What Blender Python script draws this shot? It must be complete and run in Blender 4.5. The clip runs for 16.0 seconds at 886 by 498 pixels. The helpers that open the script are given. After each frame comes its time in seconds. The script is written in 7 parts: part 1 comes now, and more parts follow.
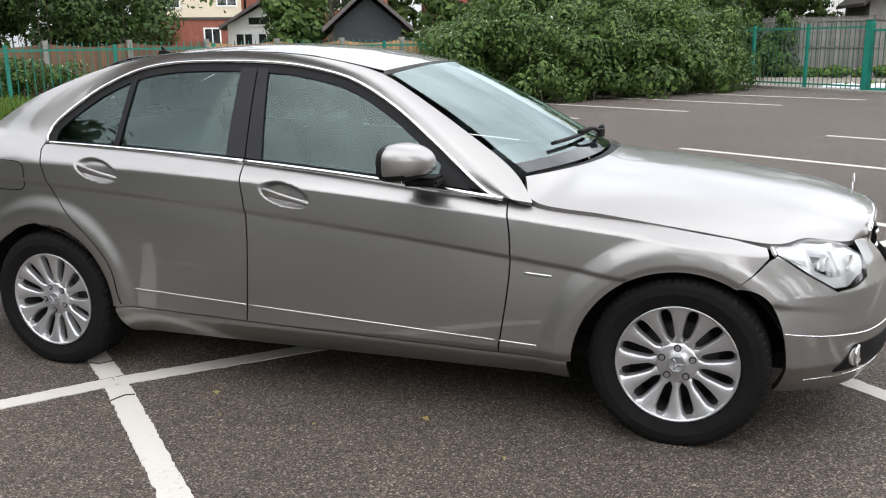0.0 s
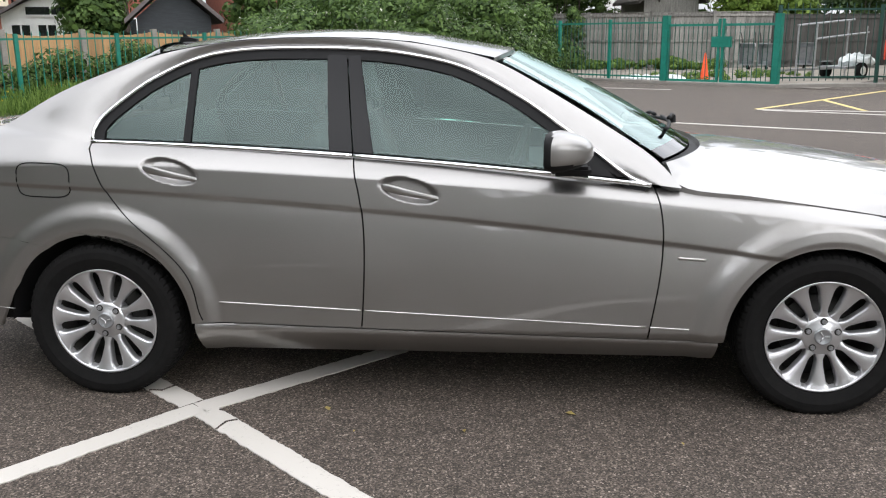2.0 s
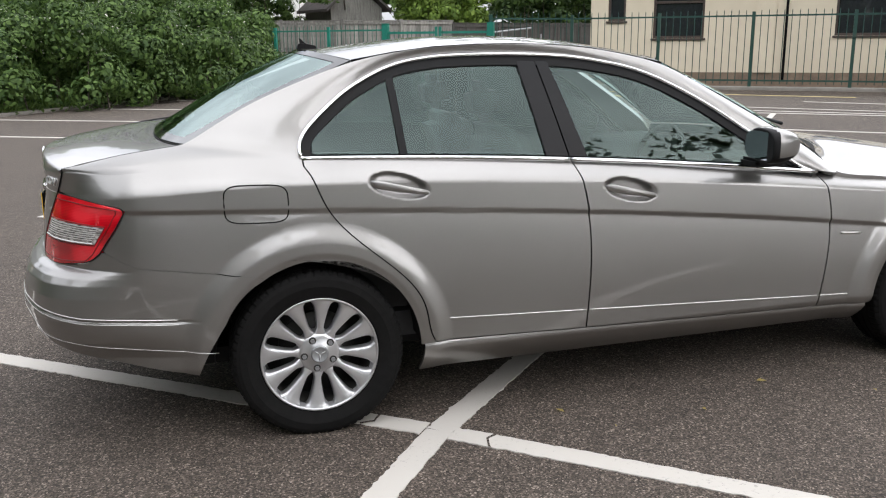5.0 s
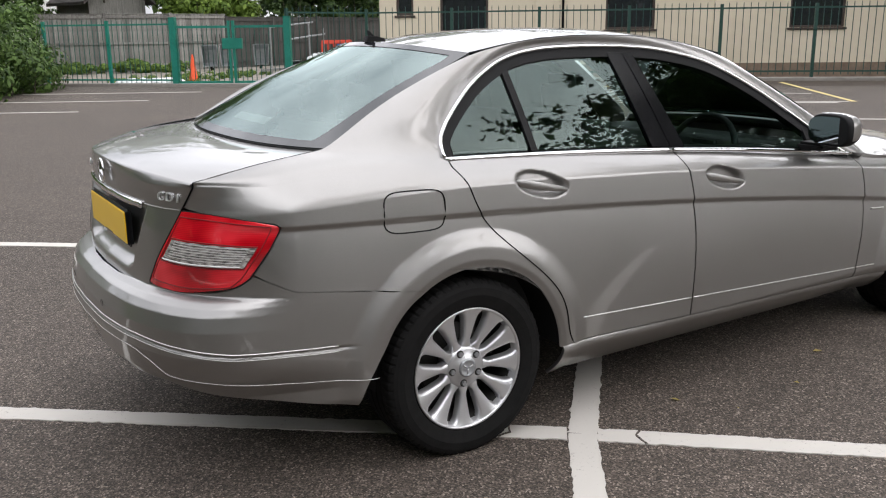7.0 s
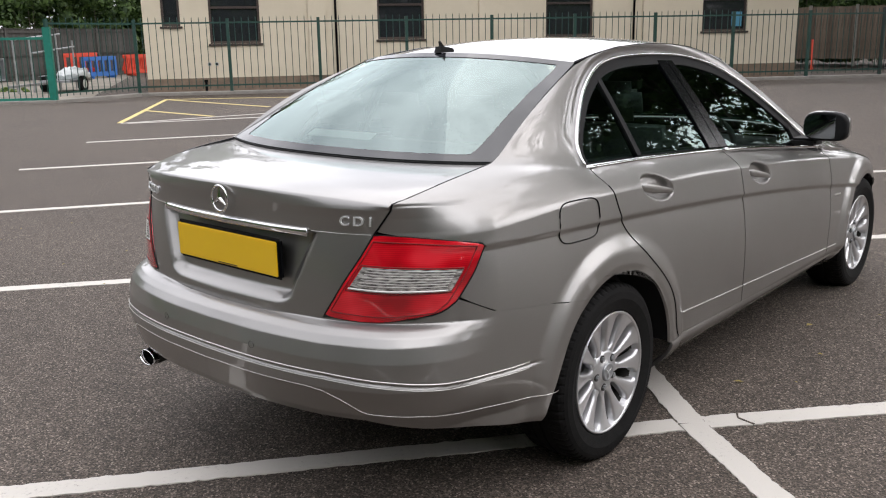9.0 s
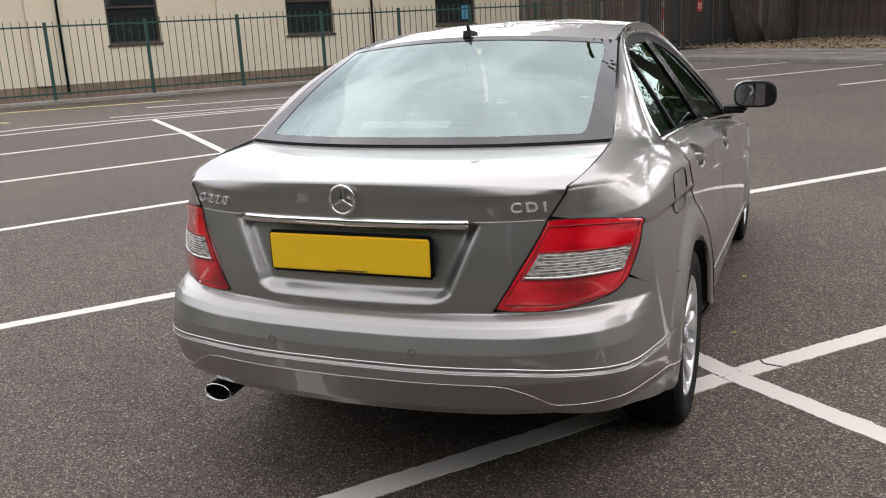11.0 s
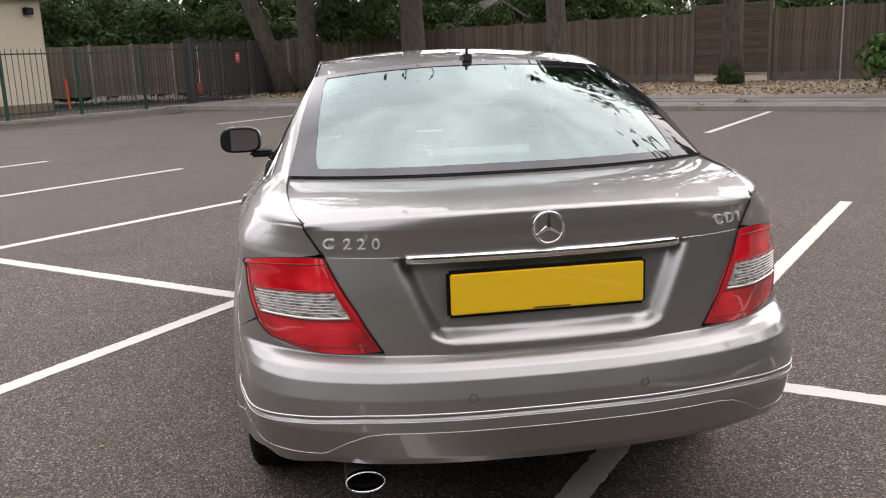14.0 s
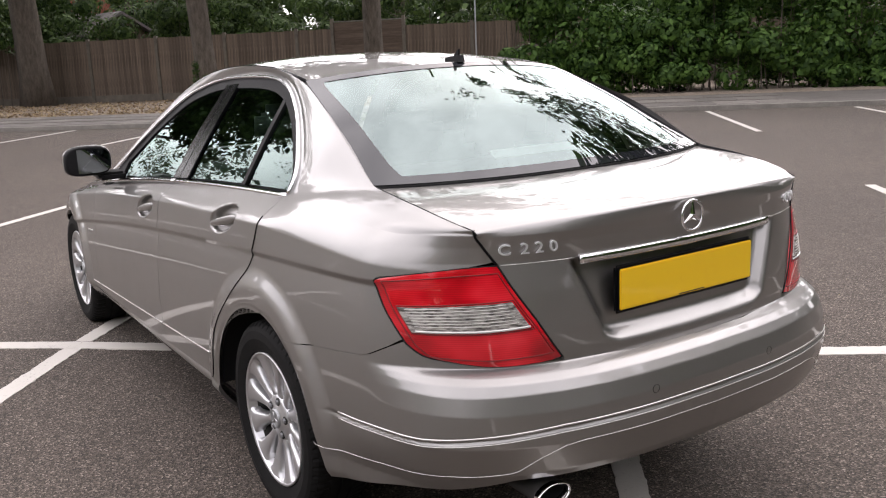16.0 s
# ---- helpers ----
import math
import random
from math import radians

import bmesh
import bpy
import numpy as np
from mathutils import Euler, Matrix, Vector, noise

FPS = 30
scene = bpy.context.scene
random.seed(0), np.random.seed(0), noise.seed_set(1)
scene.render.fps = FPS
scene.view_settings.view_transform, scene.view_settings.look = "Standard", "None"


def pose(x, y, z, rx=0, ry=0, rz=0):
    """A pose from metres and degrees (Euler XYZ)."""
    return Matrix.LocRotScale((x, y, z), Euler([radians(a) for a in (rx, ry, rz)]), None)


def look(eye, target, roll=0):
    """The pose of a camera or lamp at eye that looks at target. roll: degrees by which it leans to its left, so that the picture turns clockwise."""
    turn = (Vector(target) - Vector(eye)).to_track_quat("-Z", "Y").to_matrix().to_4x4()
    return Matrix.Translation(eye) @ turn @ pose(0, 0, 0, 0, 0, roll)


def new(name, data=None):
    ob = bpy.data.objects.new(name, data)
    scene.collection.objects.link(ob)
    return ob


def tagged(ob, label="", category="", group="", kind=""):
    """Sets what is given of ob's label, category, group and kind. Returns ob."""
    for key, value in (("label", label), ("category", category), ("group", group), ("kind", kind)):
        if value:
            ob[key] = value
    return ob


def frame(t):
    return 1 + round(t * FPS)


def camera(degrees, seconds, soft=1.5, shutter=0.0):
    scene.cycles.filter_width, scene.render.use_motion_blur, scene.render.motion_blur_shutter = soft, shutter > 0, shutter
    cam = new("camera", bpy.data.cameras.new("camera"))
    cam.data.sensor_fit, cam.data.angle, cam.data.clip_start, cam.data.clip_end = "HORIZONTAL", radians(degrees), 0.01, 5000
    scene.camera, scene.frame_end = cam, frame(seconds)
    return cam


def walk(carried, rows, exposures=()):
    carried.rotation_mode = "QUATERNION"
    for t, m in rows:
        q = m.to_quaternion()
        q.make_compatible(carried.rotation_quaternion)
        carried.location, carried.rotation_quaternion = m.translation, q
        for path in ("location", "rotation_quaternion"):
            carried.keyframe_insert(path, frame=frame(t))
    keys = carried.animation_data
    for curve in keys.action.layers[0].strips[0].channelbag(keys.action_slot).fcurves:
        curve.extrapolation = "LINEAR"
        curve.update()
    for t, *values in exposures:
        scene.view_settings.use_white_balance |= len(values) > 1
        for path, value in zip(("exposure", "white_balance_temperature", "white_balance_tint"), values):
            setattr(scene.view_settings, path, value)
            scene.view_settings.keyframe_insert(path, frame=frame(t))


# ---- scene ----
cam = camera(53.4, 16.0, soft=1.15)
PATH = [
    (0, (2.987, -3.853, 1.423), (2.326, -2.022, 0.965), -0.8),
    (0.5, (2.664, -3.894, 1.405), (2.095, -2.039, 0.919), -0.8),
    (1, (2.318, -3.925, 1.411), (1.857, -2.043, 0.912), -1.1),
    (1.5, (1.989, -4.023, 1.425), (1.687, -2.109, 0.931), -1.1),
    (2, (1.659, -4.019, 1.406), (1.474, -2.085, 0.93), -0.5),
    (2.5, (1.31, -3.993, 1.405), (1.227, -2.051, 0.933), -0.6),
    (3, (0.926, -4.05, 1.432), (0.926, -2.101, 0.983), -0.4),
    (3.5, (0.602, -3.987, 1.414), (0.697, -2.041, 0.959), -0.1),
    (4, (0.282, -3.892, 1.413), (0.525, -1.963, 0.944), -0.1),
    (4.2, (0.13, -3.891, 1.417), (0.435, -1.97, 0.95), -0.3),
    (6.3, (-1.19, -3.459, 1.42), (-0.303, -1.733, 0.936), -0.1),
    (6.5, (-1.296, -3.354, 1.419), (-0.373, -1.647, 0.934), -0.2),
    (7, (-1.571, -3.146, 1.42), (-0.531, -1.507, 0.937), -0.6),
    (7.5, (-1.863, -2.949, 1.441), (-0.697, -1.394, 0.968), -0.2),
    (8, (-2.049, -2.691, 1.426), (-0.794, -1.207, 0.952), -0.2),
    (8.5, (-2.267, -2.452, 1.422), (-0.893, -1.074, 0.963), -0.7),
    (9, (-2.52, -2.262, 1.437), (-1.051, -0.988, 0.968), -1.0),
    (9.5, (-2.677, -2.006, 1.422), (-1.145, -0.82, 0.925), -1.5),
    (9.7, (-2.742, -1.907, 1.426), (-1.176, -0.768, 0.927), -1.8),
    (11.8, (-3.199, -0.748, 1.419), (-1.321, -0.253, 0.941), -3.5),
    (12, (-3.218, -0.64, 1.42), (-1.323, -0.208, 0.946), -3.6),
    (12.5, (-3.155, -0.343, 1.413), (-1.23, -0.048, 0.959), -3.4),
    (13, (-3.153, -0.04, 1.4), (-1.206, 0.056, 0.955), -3.3),
    (13.5, (-3.161, 0.28, 1.409), (-1.211, 0.166, 0.979), -2.3),
    (14, (-3.055, 0.586, 1.395), (-1.123, 0.295, 0.968), -2.2),
    (14.5, (-2.971, 0.917, 1.394), (-1.09, 0.407, 0.949), -2.9),
    (15, (-2.828, 1.209, 1.383), (-1.022, 0.486, 0.919), -3.3),
    (15.5, (-2.605, 1.457, 1.388), (-0.879, 0.553, 0.935), -3.2),
    (16, (-2.489, 1.782, 1.4), (-0.853, 0.715, 0.972), -2.5),
]
walk(cam, [(t, look(eye, aim, roll)) for t, eye, aim, roll in PATH], [(0, 0.49, 6500, 11), (4, 0.46, 6520, 11), (6.5, 0.27, 6580, 12), (9, 0.27, 6650, 13.5), (12.5, 0.37, 6800, 15), (16, 0.46, 6840, 19)])

# ---- sky and light ----
world = bpy.data.worlds.new("overcast_sky")
scene.world = world
world.use_nodes = True
wn, wl = world.node_tree.nodes, world.node_tree.links
wn.clear()
sky = wn.new("ShaderNodeTexSky")
sky.sky_type, sky.sun_disc = "NISHITA", False
sky.sun_elevation, sky.sun_rotation = radians(37), radians(134)
sky.air_density, sky.dust_density, sky.ozone_density = 1.0, 2.5, 1.0
sky_gain = wn.new("ShaderNodeMix"); sky_gain.data_type = "RGBA"; sky_gain.blend_type = "MULTIPLY"
sky_gain.inputs[0].default_value = 1.0
wl.new(sky.outputs[0], sky_gain.inputs[6]); sky_gain.inputs[7].default_value = (0.11, 0.11, 0.11, 1)
coord = wn.new("ShaderNodeTexCoord")
cloud = wn.new("ShaderNodeTexNoise"); cloud.inputs["Scale"].default_value = 2.2; cloud.inputs["Detail"].default_value = 7
cloud.inputs["Roughness"].default_value = 0.55
wl.new(coord.outputs["Generated"], cloud.inputs["Vector"])
ramp = wn.new("ShaderNodeValToRGB")
ramp.color_ramp.elements[0].position, ramp.color_ramp.elements[0].color = 0.38, (0.58, 0.61, 0.66, 1)
ramp.color_ramp.elements[1].position, ramp.color_ramp.elements[1].color = 0.62, (1.3, 1.33, 1.39, 1)
wl.new(cloud.outputs[0], ramp.inputs[0])
sep = wn.new("ShaderNodeSeparateXYZ"); wl.new(coord.outputs["Generated"], sep.inputs[0])
rise = wn.new("ShaderNodeValToRGB")
re = rise.color_ramp.elements
for k, (zz, lum) in enumerate(((0.0, 0.42), (0.15, 0.62), (0.35, 0.82), (0.6, 0.73), (0.8, 0.59), (1.0, 0.5))):
    e = re[k] if k < 2 else re.new(zz)
    e.position, e.color = zz, (lum, lum, lum, 1)
wl.new(sep.outputs[2], rise.inputs[0])
dome = wn.new("ShaderNodeMix"); dome.data_type = "RGBA"; dome.blend_type = "MULTIPLY"; dome.inputs[0].default_value = 1.0
wl.new(ramp.outputs[0], dome.inputs[6]); wl.new(rise.outputs[0], dome.inputs[7])
lift = wn.new("ShaderNodeMix"); lift.data_type = "RGBA"; lift.blend_type = "MULTIPLY"; lift.inputs[0].default_value = 1.0
lift.clamp_result = False
# the cloud is brighter towards the hidden sun
towards = wn.new("ShaderNodeVectorMath"); towards.operation = "DOT_PRODUCT"
wl.new(coord.outputs["Generated"], towards.inputs[0]); towards.inputs[1].default_value = (0.58, -0.57, 0.59)
glow = wn.new("ShaderNodeMapRange"); glow.interpolation_type = "SMOOTHSTEP"
glow.inputs[1].default_value, glow.inputs[2].default_value, glow.inputs[3].default_value, glow.inputs[4].default_value = -0.8, 0.95, 1.55, 3.6
wl.new(towards.outputs["Value"], glow.inputs[0])
wl.new(dome.outputs[2], lift.inputs[6]); wl.new(glow.outputs[0], lift.inputs[7])
cover = wn.new("ShaderNodeMix"); cover.data_type = "RGBA"; cover.inputs[0].default_value = 0.85
wl.new(sky_gain.outputs[2], cover.inputs[6]); wl.new(lift.outputs[2], cover.inputs[7])
back = wn.new("ShaderNodeBackground"); back.inputs[1].default_value = 1.0
wl.new(cover.outputs[2], back.inputs[0])
wout = wn.new("ShaderNodeOutputWorld"); wl.new(back.outputs[0], wout.inputs[0])

sun = new("sun", bpy.data.lights.new("sun", "SUN"))
sun.data.energy, sun.data.angle, sun.data.color = 1.25, radians(140), (1.0, 0.965, 0.91)
sun.matrix_world = look((12.8, -12.4, 13.0), (0, 0, 0))

# ---- materials ----


def shader(name):
    m = bpy.data.materials.new(name)
    m.use_nodes = True
    nt = m.node_tree
    return m, nt.nodes, nt.links, nt.nodes["Principled BSDF"]


def noise_node(n, l, scale, detail=4, rough=0.6, space="Object", stretch=None):
    co = n.new("ShaderNodeTexCoord")
    tex = n.new("ShaderNodeTexNoise")
    tex.inputs["Scale"].default_value, tex.inputs["Detail"].default_value = scale, detail
    tex.inputs["Roughness"].default_value = rough
    if stretch:
        mp = n.new("ShaderNodeMapping")
        mp.inputs["Scale"].default_value = stretch
        l.new(co.outputs[space], mp.inputs[0]); l.new(mp.outputs[0], tex.inputs["Vector"])
    else:
        l.new(co.outputs[space], tex.inputs["Vector"])
    return tex


def ramp_node(n, l, source, stops):
    r = n.new("ShaderNodeValToRGB")
    e = r.color_ramp.elements
    while len(e) < len(stops):
        e.new(0.5)
    for k, (pos, col) in enumerate(stops):
        e[k].position, e[k].color = pos, (*col, 1)
    l.new(source, r.inputs[0])
    return r


def bump_node(n, l, b, source, strength, distance):
    bu = n.new("ShaderNodeBump")
    bu.inputs["Strength"].default_value, bu.inputs["Distance"].default_value = strength, distance
    l.new(source, bu.inputs["Height"]); l.new(bu.outputs[0], b.inputs["Normal"])
    return bu


def rough_mat(name, dark, light, scale, rough=0.8, bump=0.3, dist=0.004, fine=None, stretch=None, metal=0.0, vary=0.0, spec=0.5):
    """Two-scale mottled surface between two colours, with fine relief."""
    m, n, l, b = shader(name)
    big = noise_node(n, l, scale, 6, 0.65, stretch=stretch)
    small = noise_node(n, l, (fine or scale * 14), 3, 0.6, stretch=stretch)
    mix = n.new("ShaderNodeMath"); mix.operation = "MULTIPLY_ADD"; mix.inputs[1].default_value = 0.35
    l.new(small.outputs[0], mix.inputs[0])
    sc = n.new("ShaderNodeMath"); sc.operation = "MULTIPLY"; sc.inputs[1].default_value = 0.65
    l.new(big.outputs[0], sc.inputs[0]); l.new(sc.outputs[0], mix.inputs[2])
    r = ramp_node(n, l, mix.outputs[0], [(0.32, dark), (0.68, light)])
    out = r.outputs[0]
    if vary:
        info = n.new("ShaderNodeObjectInfo")
        hsv = n.new("ShaderNodeHueSaturation")
        mr = n.new("ShaderNodeMapRange"); mr.inputs[3].default_value, mr.inputs[4].default_value = 1 - vary, 1 + vary
        l.new(info.outputs["Random"], mr.inputs[0]); l.new(mr.outputs[0], hsv.inputs["Value"]); l.new(out, hsv.inputs["Color"])
        out = hsv.outputs[0]
    l.new(out, b.inputs["Base Color"])
    b.inputs["Roughness"].default_value, b.inputs["Metallic"].default_value = rough, metal
    b.inputs["Specular IOR Level"].default_value = spec
    if bump:
        bump_node(n, l, b, small.outputs[0], bump, dist)
    return m


def plain(name, col, rough=0.5, metal=0.0, coat=0.0, grain=0.0):
    m, n, l, b = shader(name)
    b.inputs["Base Color"].default_value = (*col, 1)
    b.inputs["Roughness"].default_value, b.inputs["Metallic"].default_value = rough, metal
    b.inputs["Coat Weight"].default_value = coat
    b.inputs["Coat Roughness"].default_value = 0.03
    b.inputs["Specular IOR Level"].default_value = 0.5 if max(col) > 0.02 else 0.2
    if grain:
        t = noise_node(n, l, 400, 2)
        bump_node(n, l, b, t.outputs[0], grain, 0.001)
    return m


def paint_mat():
    """Metallic grey-beige car paint under clear lacquer, with flake sparkle and a little dust."""
    m, n, l, b = shader("silver_metallic_paint")
    fl = noise_node(n, l, 1400, 2, 0.5)
    r = ramp_node(n, l, fl.outputs[0], [(0.3, (0.272, 0.264, 0.255)), (0.7, (0.366, 0.355, 0.344))])
    l.new(r.outputs[0], b.inputs["Base Color"])
    b.inputs["Metallic"].default_value = 1.0
    dust = noise_node(n, l, 3.0, 6)
    rr = ramp_node(n, l, dust.outputs[0], [(0.3, (0.42,) * 3), (0.7, (0.5,) * 3)])
    l.new(rr.outputs[0], b.inputs["Roughness"])
    b.inputs["Coat Weight"].default_value, b.inputs["Coat Roughness"].default_value = 1.0, 0.025
    b.inputs["Coat IOR"].default_value = 1.62
    return m


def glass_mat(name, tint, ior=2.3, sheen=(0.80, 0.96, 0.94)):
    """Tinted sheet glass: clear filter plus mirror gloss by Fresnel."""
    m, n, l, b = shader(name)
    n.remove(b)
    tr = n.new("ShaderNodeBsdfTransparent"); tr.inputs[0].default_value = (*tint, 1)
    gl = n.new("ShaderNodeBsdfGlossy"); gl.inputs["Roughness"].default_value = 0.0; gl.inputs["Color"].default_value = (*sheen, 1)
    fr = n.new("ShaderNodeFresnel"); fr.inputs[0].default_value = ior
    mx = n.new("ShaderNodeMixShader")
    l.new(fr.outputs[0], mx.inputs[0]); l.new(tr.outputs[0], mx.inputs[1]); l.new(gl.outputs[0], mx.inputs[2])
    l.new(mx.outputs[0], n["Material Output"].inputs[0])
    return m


def asphalt_mat():
    m, n, l, b = shader("worn_asphalt")
    co = n.new("ShaderNodeTexCoord")
    vor = n.new("ShaderNodeTexVoronoi"); vor.inputs["Scale"].default_value = 172
    l.new(co.outputs["Object"], vor.inputs["Vector"])
    stones = ramp_node(n, l, vor.outputs["Color"], [(0.2, (0.029, 0.0243, 0.0202)), (0.55, (0.074, 0.0617, 0.052)), (0.78, (0.146, 0.1228, 0.1033)), (0.96, (0.36, 0.313, 0.274))])
    big = noise_node(n, l, 0.35, 6, 0.6)
    patch_tone = ramp_node(n, l, big.outputs[0], [(0.3, (0.82, 0.79, 0.77)), (0.7, (1.12, 1.07, 1.03))])
    mul = n.new("ShaderNodeMix"); mul.data_type = "RGBA"; mul.blend_type = "MULTIPLY"; mul.inputs[0].default_value = 1.0
    l.new(stones.outputs[0], mul.inputs[6]); l.new(patch_tone.outputs[0], mul.inputs[7])
    mid = noise_node(n, l, 7, 5, 0.7)
    tone = ramp_node(n, l, mid.outputs[0], [(0.3, (0.86,) * 3), (0.7, (1.12,) * 3)])
    mul2 = n.new("ShaderNodeMix"); mul2.data_type = "RGBA"; mul2.blend_type = "MULTIPLY"; mul2.inputs[0].default_value = 1.0
    l.new(mul.outputs[2], mul2.inputs[6]); l.new(tone.outputs[0], mul2.inputs[7])
    l.new(mul2.outputs[2], b.inputs["Base Color"])
    b.inputs["Roughness"].default_value = 0.82
    b.inputs["Specular IOR Level"].default_value = 0.4
    bump_node(n, l, b, vor.outputs["Distance"], 0.6, 0.006)
    return m


def line_mat(name, col, worn):
    """Road paint worn through to the stones here and there."""
    m, n, l, b = shader(name)
    t = noise_node(n, l, 60, 6, 0.75)
    s = noise_node(n, l, 3, 4, 0.6)
    add = n.new("ShaderNodeMath"); add.operation = "MULTIPLY_ADD"; add.inputs[1].default_value = 0.4
    l.new(s.outputs[0], add.inputs[0]); l.new(t.outputs[0], add.inputs[2])
    r = ramp_node(n, l, add.outputs[0], [(0.46, tuple(c * worn for c in col)), (0.60, col)])
    l.new(r.outputs[0], b.inputs["Base Color"])
    b.inputs["Roughness"].default_value = 0.75
    bump_node(n, l, b, t.outputs[0], 0.4, 0.003)
    return m


def leaf_mat(name, dark, light):
    m, n, l, b = shader(name)
    geo = n.new("ShaderNodeNewGeometry")
    mid = tuple((a + c) / 2 for a, c in zip(dark, light))
    r = ramp_node(n, l, geo.outputs["Random Per Island"], [(0.0, dark), (0.55, mid), (1.0, light)])
    l.new(r.outputs[0], b.inputs["Base Color"])
    b.inputs["Roughness"].default_value = 0.55
    b.inputs["Specular IOR Level"].default_value = 0.22
    tr = n.new("ShaderNodeBsdfTranslucent")
    l.new(r.outputs[0], tr.inputs[0])
    mx = n.new("ShaderNodeMixShader"); mx.inputs[0].default_value = 0.3
    l.new(b.outputs[0], mx.inputs[1]); l.new(tr.outputs[0], mx.inputs[2])
    l.new(mx.outputs[0], n["Material Output"].inputs[0])
    return m


def lens_mat():
    """Clear glossy red lamp plastic with faint moulded ribs and lamp bowls behind its face."""
    m, n, l, b = shader("red_lamp_plastic")
    w = n.new("ShaderNodeTexWave"); w.bands_direction = "Z"
    w.inputs["Scale"].default_value, w.inputs["Distortion"].default_value = 60, 0.2
    co = n.new("ShaderNodeTexCoord"); l.new(co.outputs["Object"], w.inputs["Vector"])
    big = noise_node(n, l, 7, 2, 0.4, stretch=(1, 1, 1.6))
    add = n.new("ShaderNodeMath"); add.operation = "MULTIPLY_ADD"; add.inputs[1].default_value = 0.07
    l.new(w.outputs[1], add.inputs[0]); l.new(big.outputs[0], add.inputs[2])
    r = ramp_node(n, l, add.outputs[0], [(0.36, (0.3, 0.001, 0.006)), (0.54, (0.6, 0.006, 0.016)), (0.72, (0.8, 0.03, 0.045))])
    l.new(r.outputs[0], b.inputs["Base Color"])
    b.inputs["Roughness"].default_value = 0.08
    b.inputs["Coat Weight"].default_value, b.inputs["Coat Roughness"].default_value = 1.0, 0.01
    return m


def streaked_mat():
    """Clear ribbed plastic over a faceted silver reflector."""
    m, n, l, b = shader("ribbed_clear_plastic")
    t = noise_node(n, l, 38, 4, stretch=(1, 1, 5))
    r = ramp_node(n, l, t.outputs[0], [(0.36, (0.1, 0.095, 0.09)), (0.5, (0.42, 0.4, 0.38)), (0.62, (0.75, 0.73, 0.7))])
    l.new(r.outputs[0], b.inputs["Base Color"])
    b.inputs["Roughness"].default_value, b.inputs["Metallic"].default_value = 0.2, 0.4
    bump_node(n, l, b, t.outputs[0], 0.3, 0.002)
    b.inputs["Coat Weight"].default_value, b.inputs["Coat Roughness"].default_value = 0.8, 0.03
    return m


PAINT = paint_mat()
# Indices set above real glass so screens mirror the sky brighter than side panes.
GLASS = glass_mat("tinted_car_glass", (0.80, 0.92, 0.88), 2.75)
SIDE_GLASS = glass_mat("side_window_glass", (0.53, 0.68, 0.64), 1.7, (0.72, 0.9, 0.86))
CLEAR = glass_mat("clear_lamp_cover", (0.97, 0.98, 0.98), 1.6, (1, 1, 1))
CHROME = plain("polished_chrome", (0.82, 0.82, 0.83), 0.07, 1.0)
ALLOY = plain("silver_alloy", (0.6, 0.6, 0.61), 0.34, 0.8, 0.3)
DARK_METAL = plain("brake_iron", (0.05, 0.048, 0.045), 0.6, 0.5)
BORDER = plain("black_band_on_glass", (0.012, 0.013, 0.016), 0.01)
BORDER.node_tree.nodes["Principled BSDF"].inputs["IOR"].default_value = 1.6
BORDER.node_tree.nodes["Principled BSDF"].inputs["Specular IOR Level"].default_value = 0.5
GLOSS_BLACK = plain("gloss_black_trim", (0.006, 0.006, 0.007), 0.15)
MATT_BLACK = plain("black_plastic", (0.009, 0.009, 0.0095), 0.6, grain=0.2)
RUBBER = rough_mat("tyre_rubber", (0.004, 0.004, 0.004), (0.0105, 0.01, 0.0098), 30, 0.78, 0.3, 0.001, spec=0.18)
CABIN = rough_mat("grey_leather", (0.06, 0.06, 0.058), (0.11, 0.108, 0.1), 8, 0.55, 0.2, 0.001)
CABIN_DARK = rough_mat("dark_dash_plastic", (0.03, 0.03, 0.032), (0.05, 0.05, 0.052), 20, 0.6, 0.2, 0.001)
RED_LENS = lens_mat()
REFLECTOR = streaked_mat()
CLEAR_LENS = plain("clear_lamp_plastic", (0.6, 0.59, 0.57), 0.12, 0.35, 0.8)
RED_DARK = plain("dark_red_moulding", (0.2, 0.002, 0.004), 0.5)
MIRROR_GLASS = plain("mirror_glass", (0.34, 0.36, 0.38), 0.02, 1.0)
LAP_WOOD = rough_mat("lap_panel_boards", (0.07, 0.05, 0.038), (0.16, 0.12, 0.09), 4, 0.9, 0.4, stretch=(0.5, 4, 4), vary=0.2)
SIGN_RED = rough_mat("red_sign_paint", (0.42, 0.02, 0.02), (0.55, 0.05, 0.05), 6, 0.5, 0.1)
PLATE_YELLOW = plain("yellow_plate", (0.88, 0.55, 0.012), 0.35, 0, 0.3)
ASPHALT = asphalt_mat()
WHITE_LINE = line_mat("white_road_paint", (0.54, 0.51, 0.468), 0.4)
YELLOW_LINE = line_mat("faded_yellow_road_paint", (0.62, 0.5, 0.2), 0.5)
CONCRETE = rough_mat("kerb_concrete", (0.15, 0.14, 0.125), (0.29, 0.27, 0.24), 2.5, 0.9, 0.5, 0.004)
PAVING = rough_mat("old_paving", (0.085, 0.077, 0.068), (0.16, 0.145, 0.13), 1.5, 0.9, 0.5, 0.005)
SLAB = rough_mat("worn_paving_slabs", (0.1, 0.09, 0.08), (0.2, 0.182, 0.162), 2.5, 0.9, 0.5, 0.005, vary=0.22)
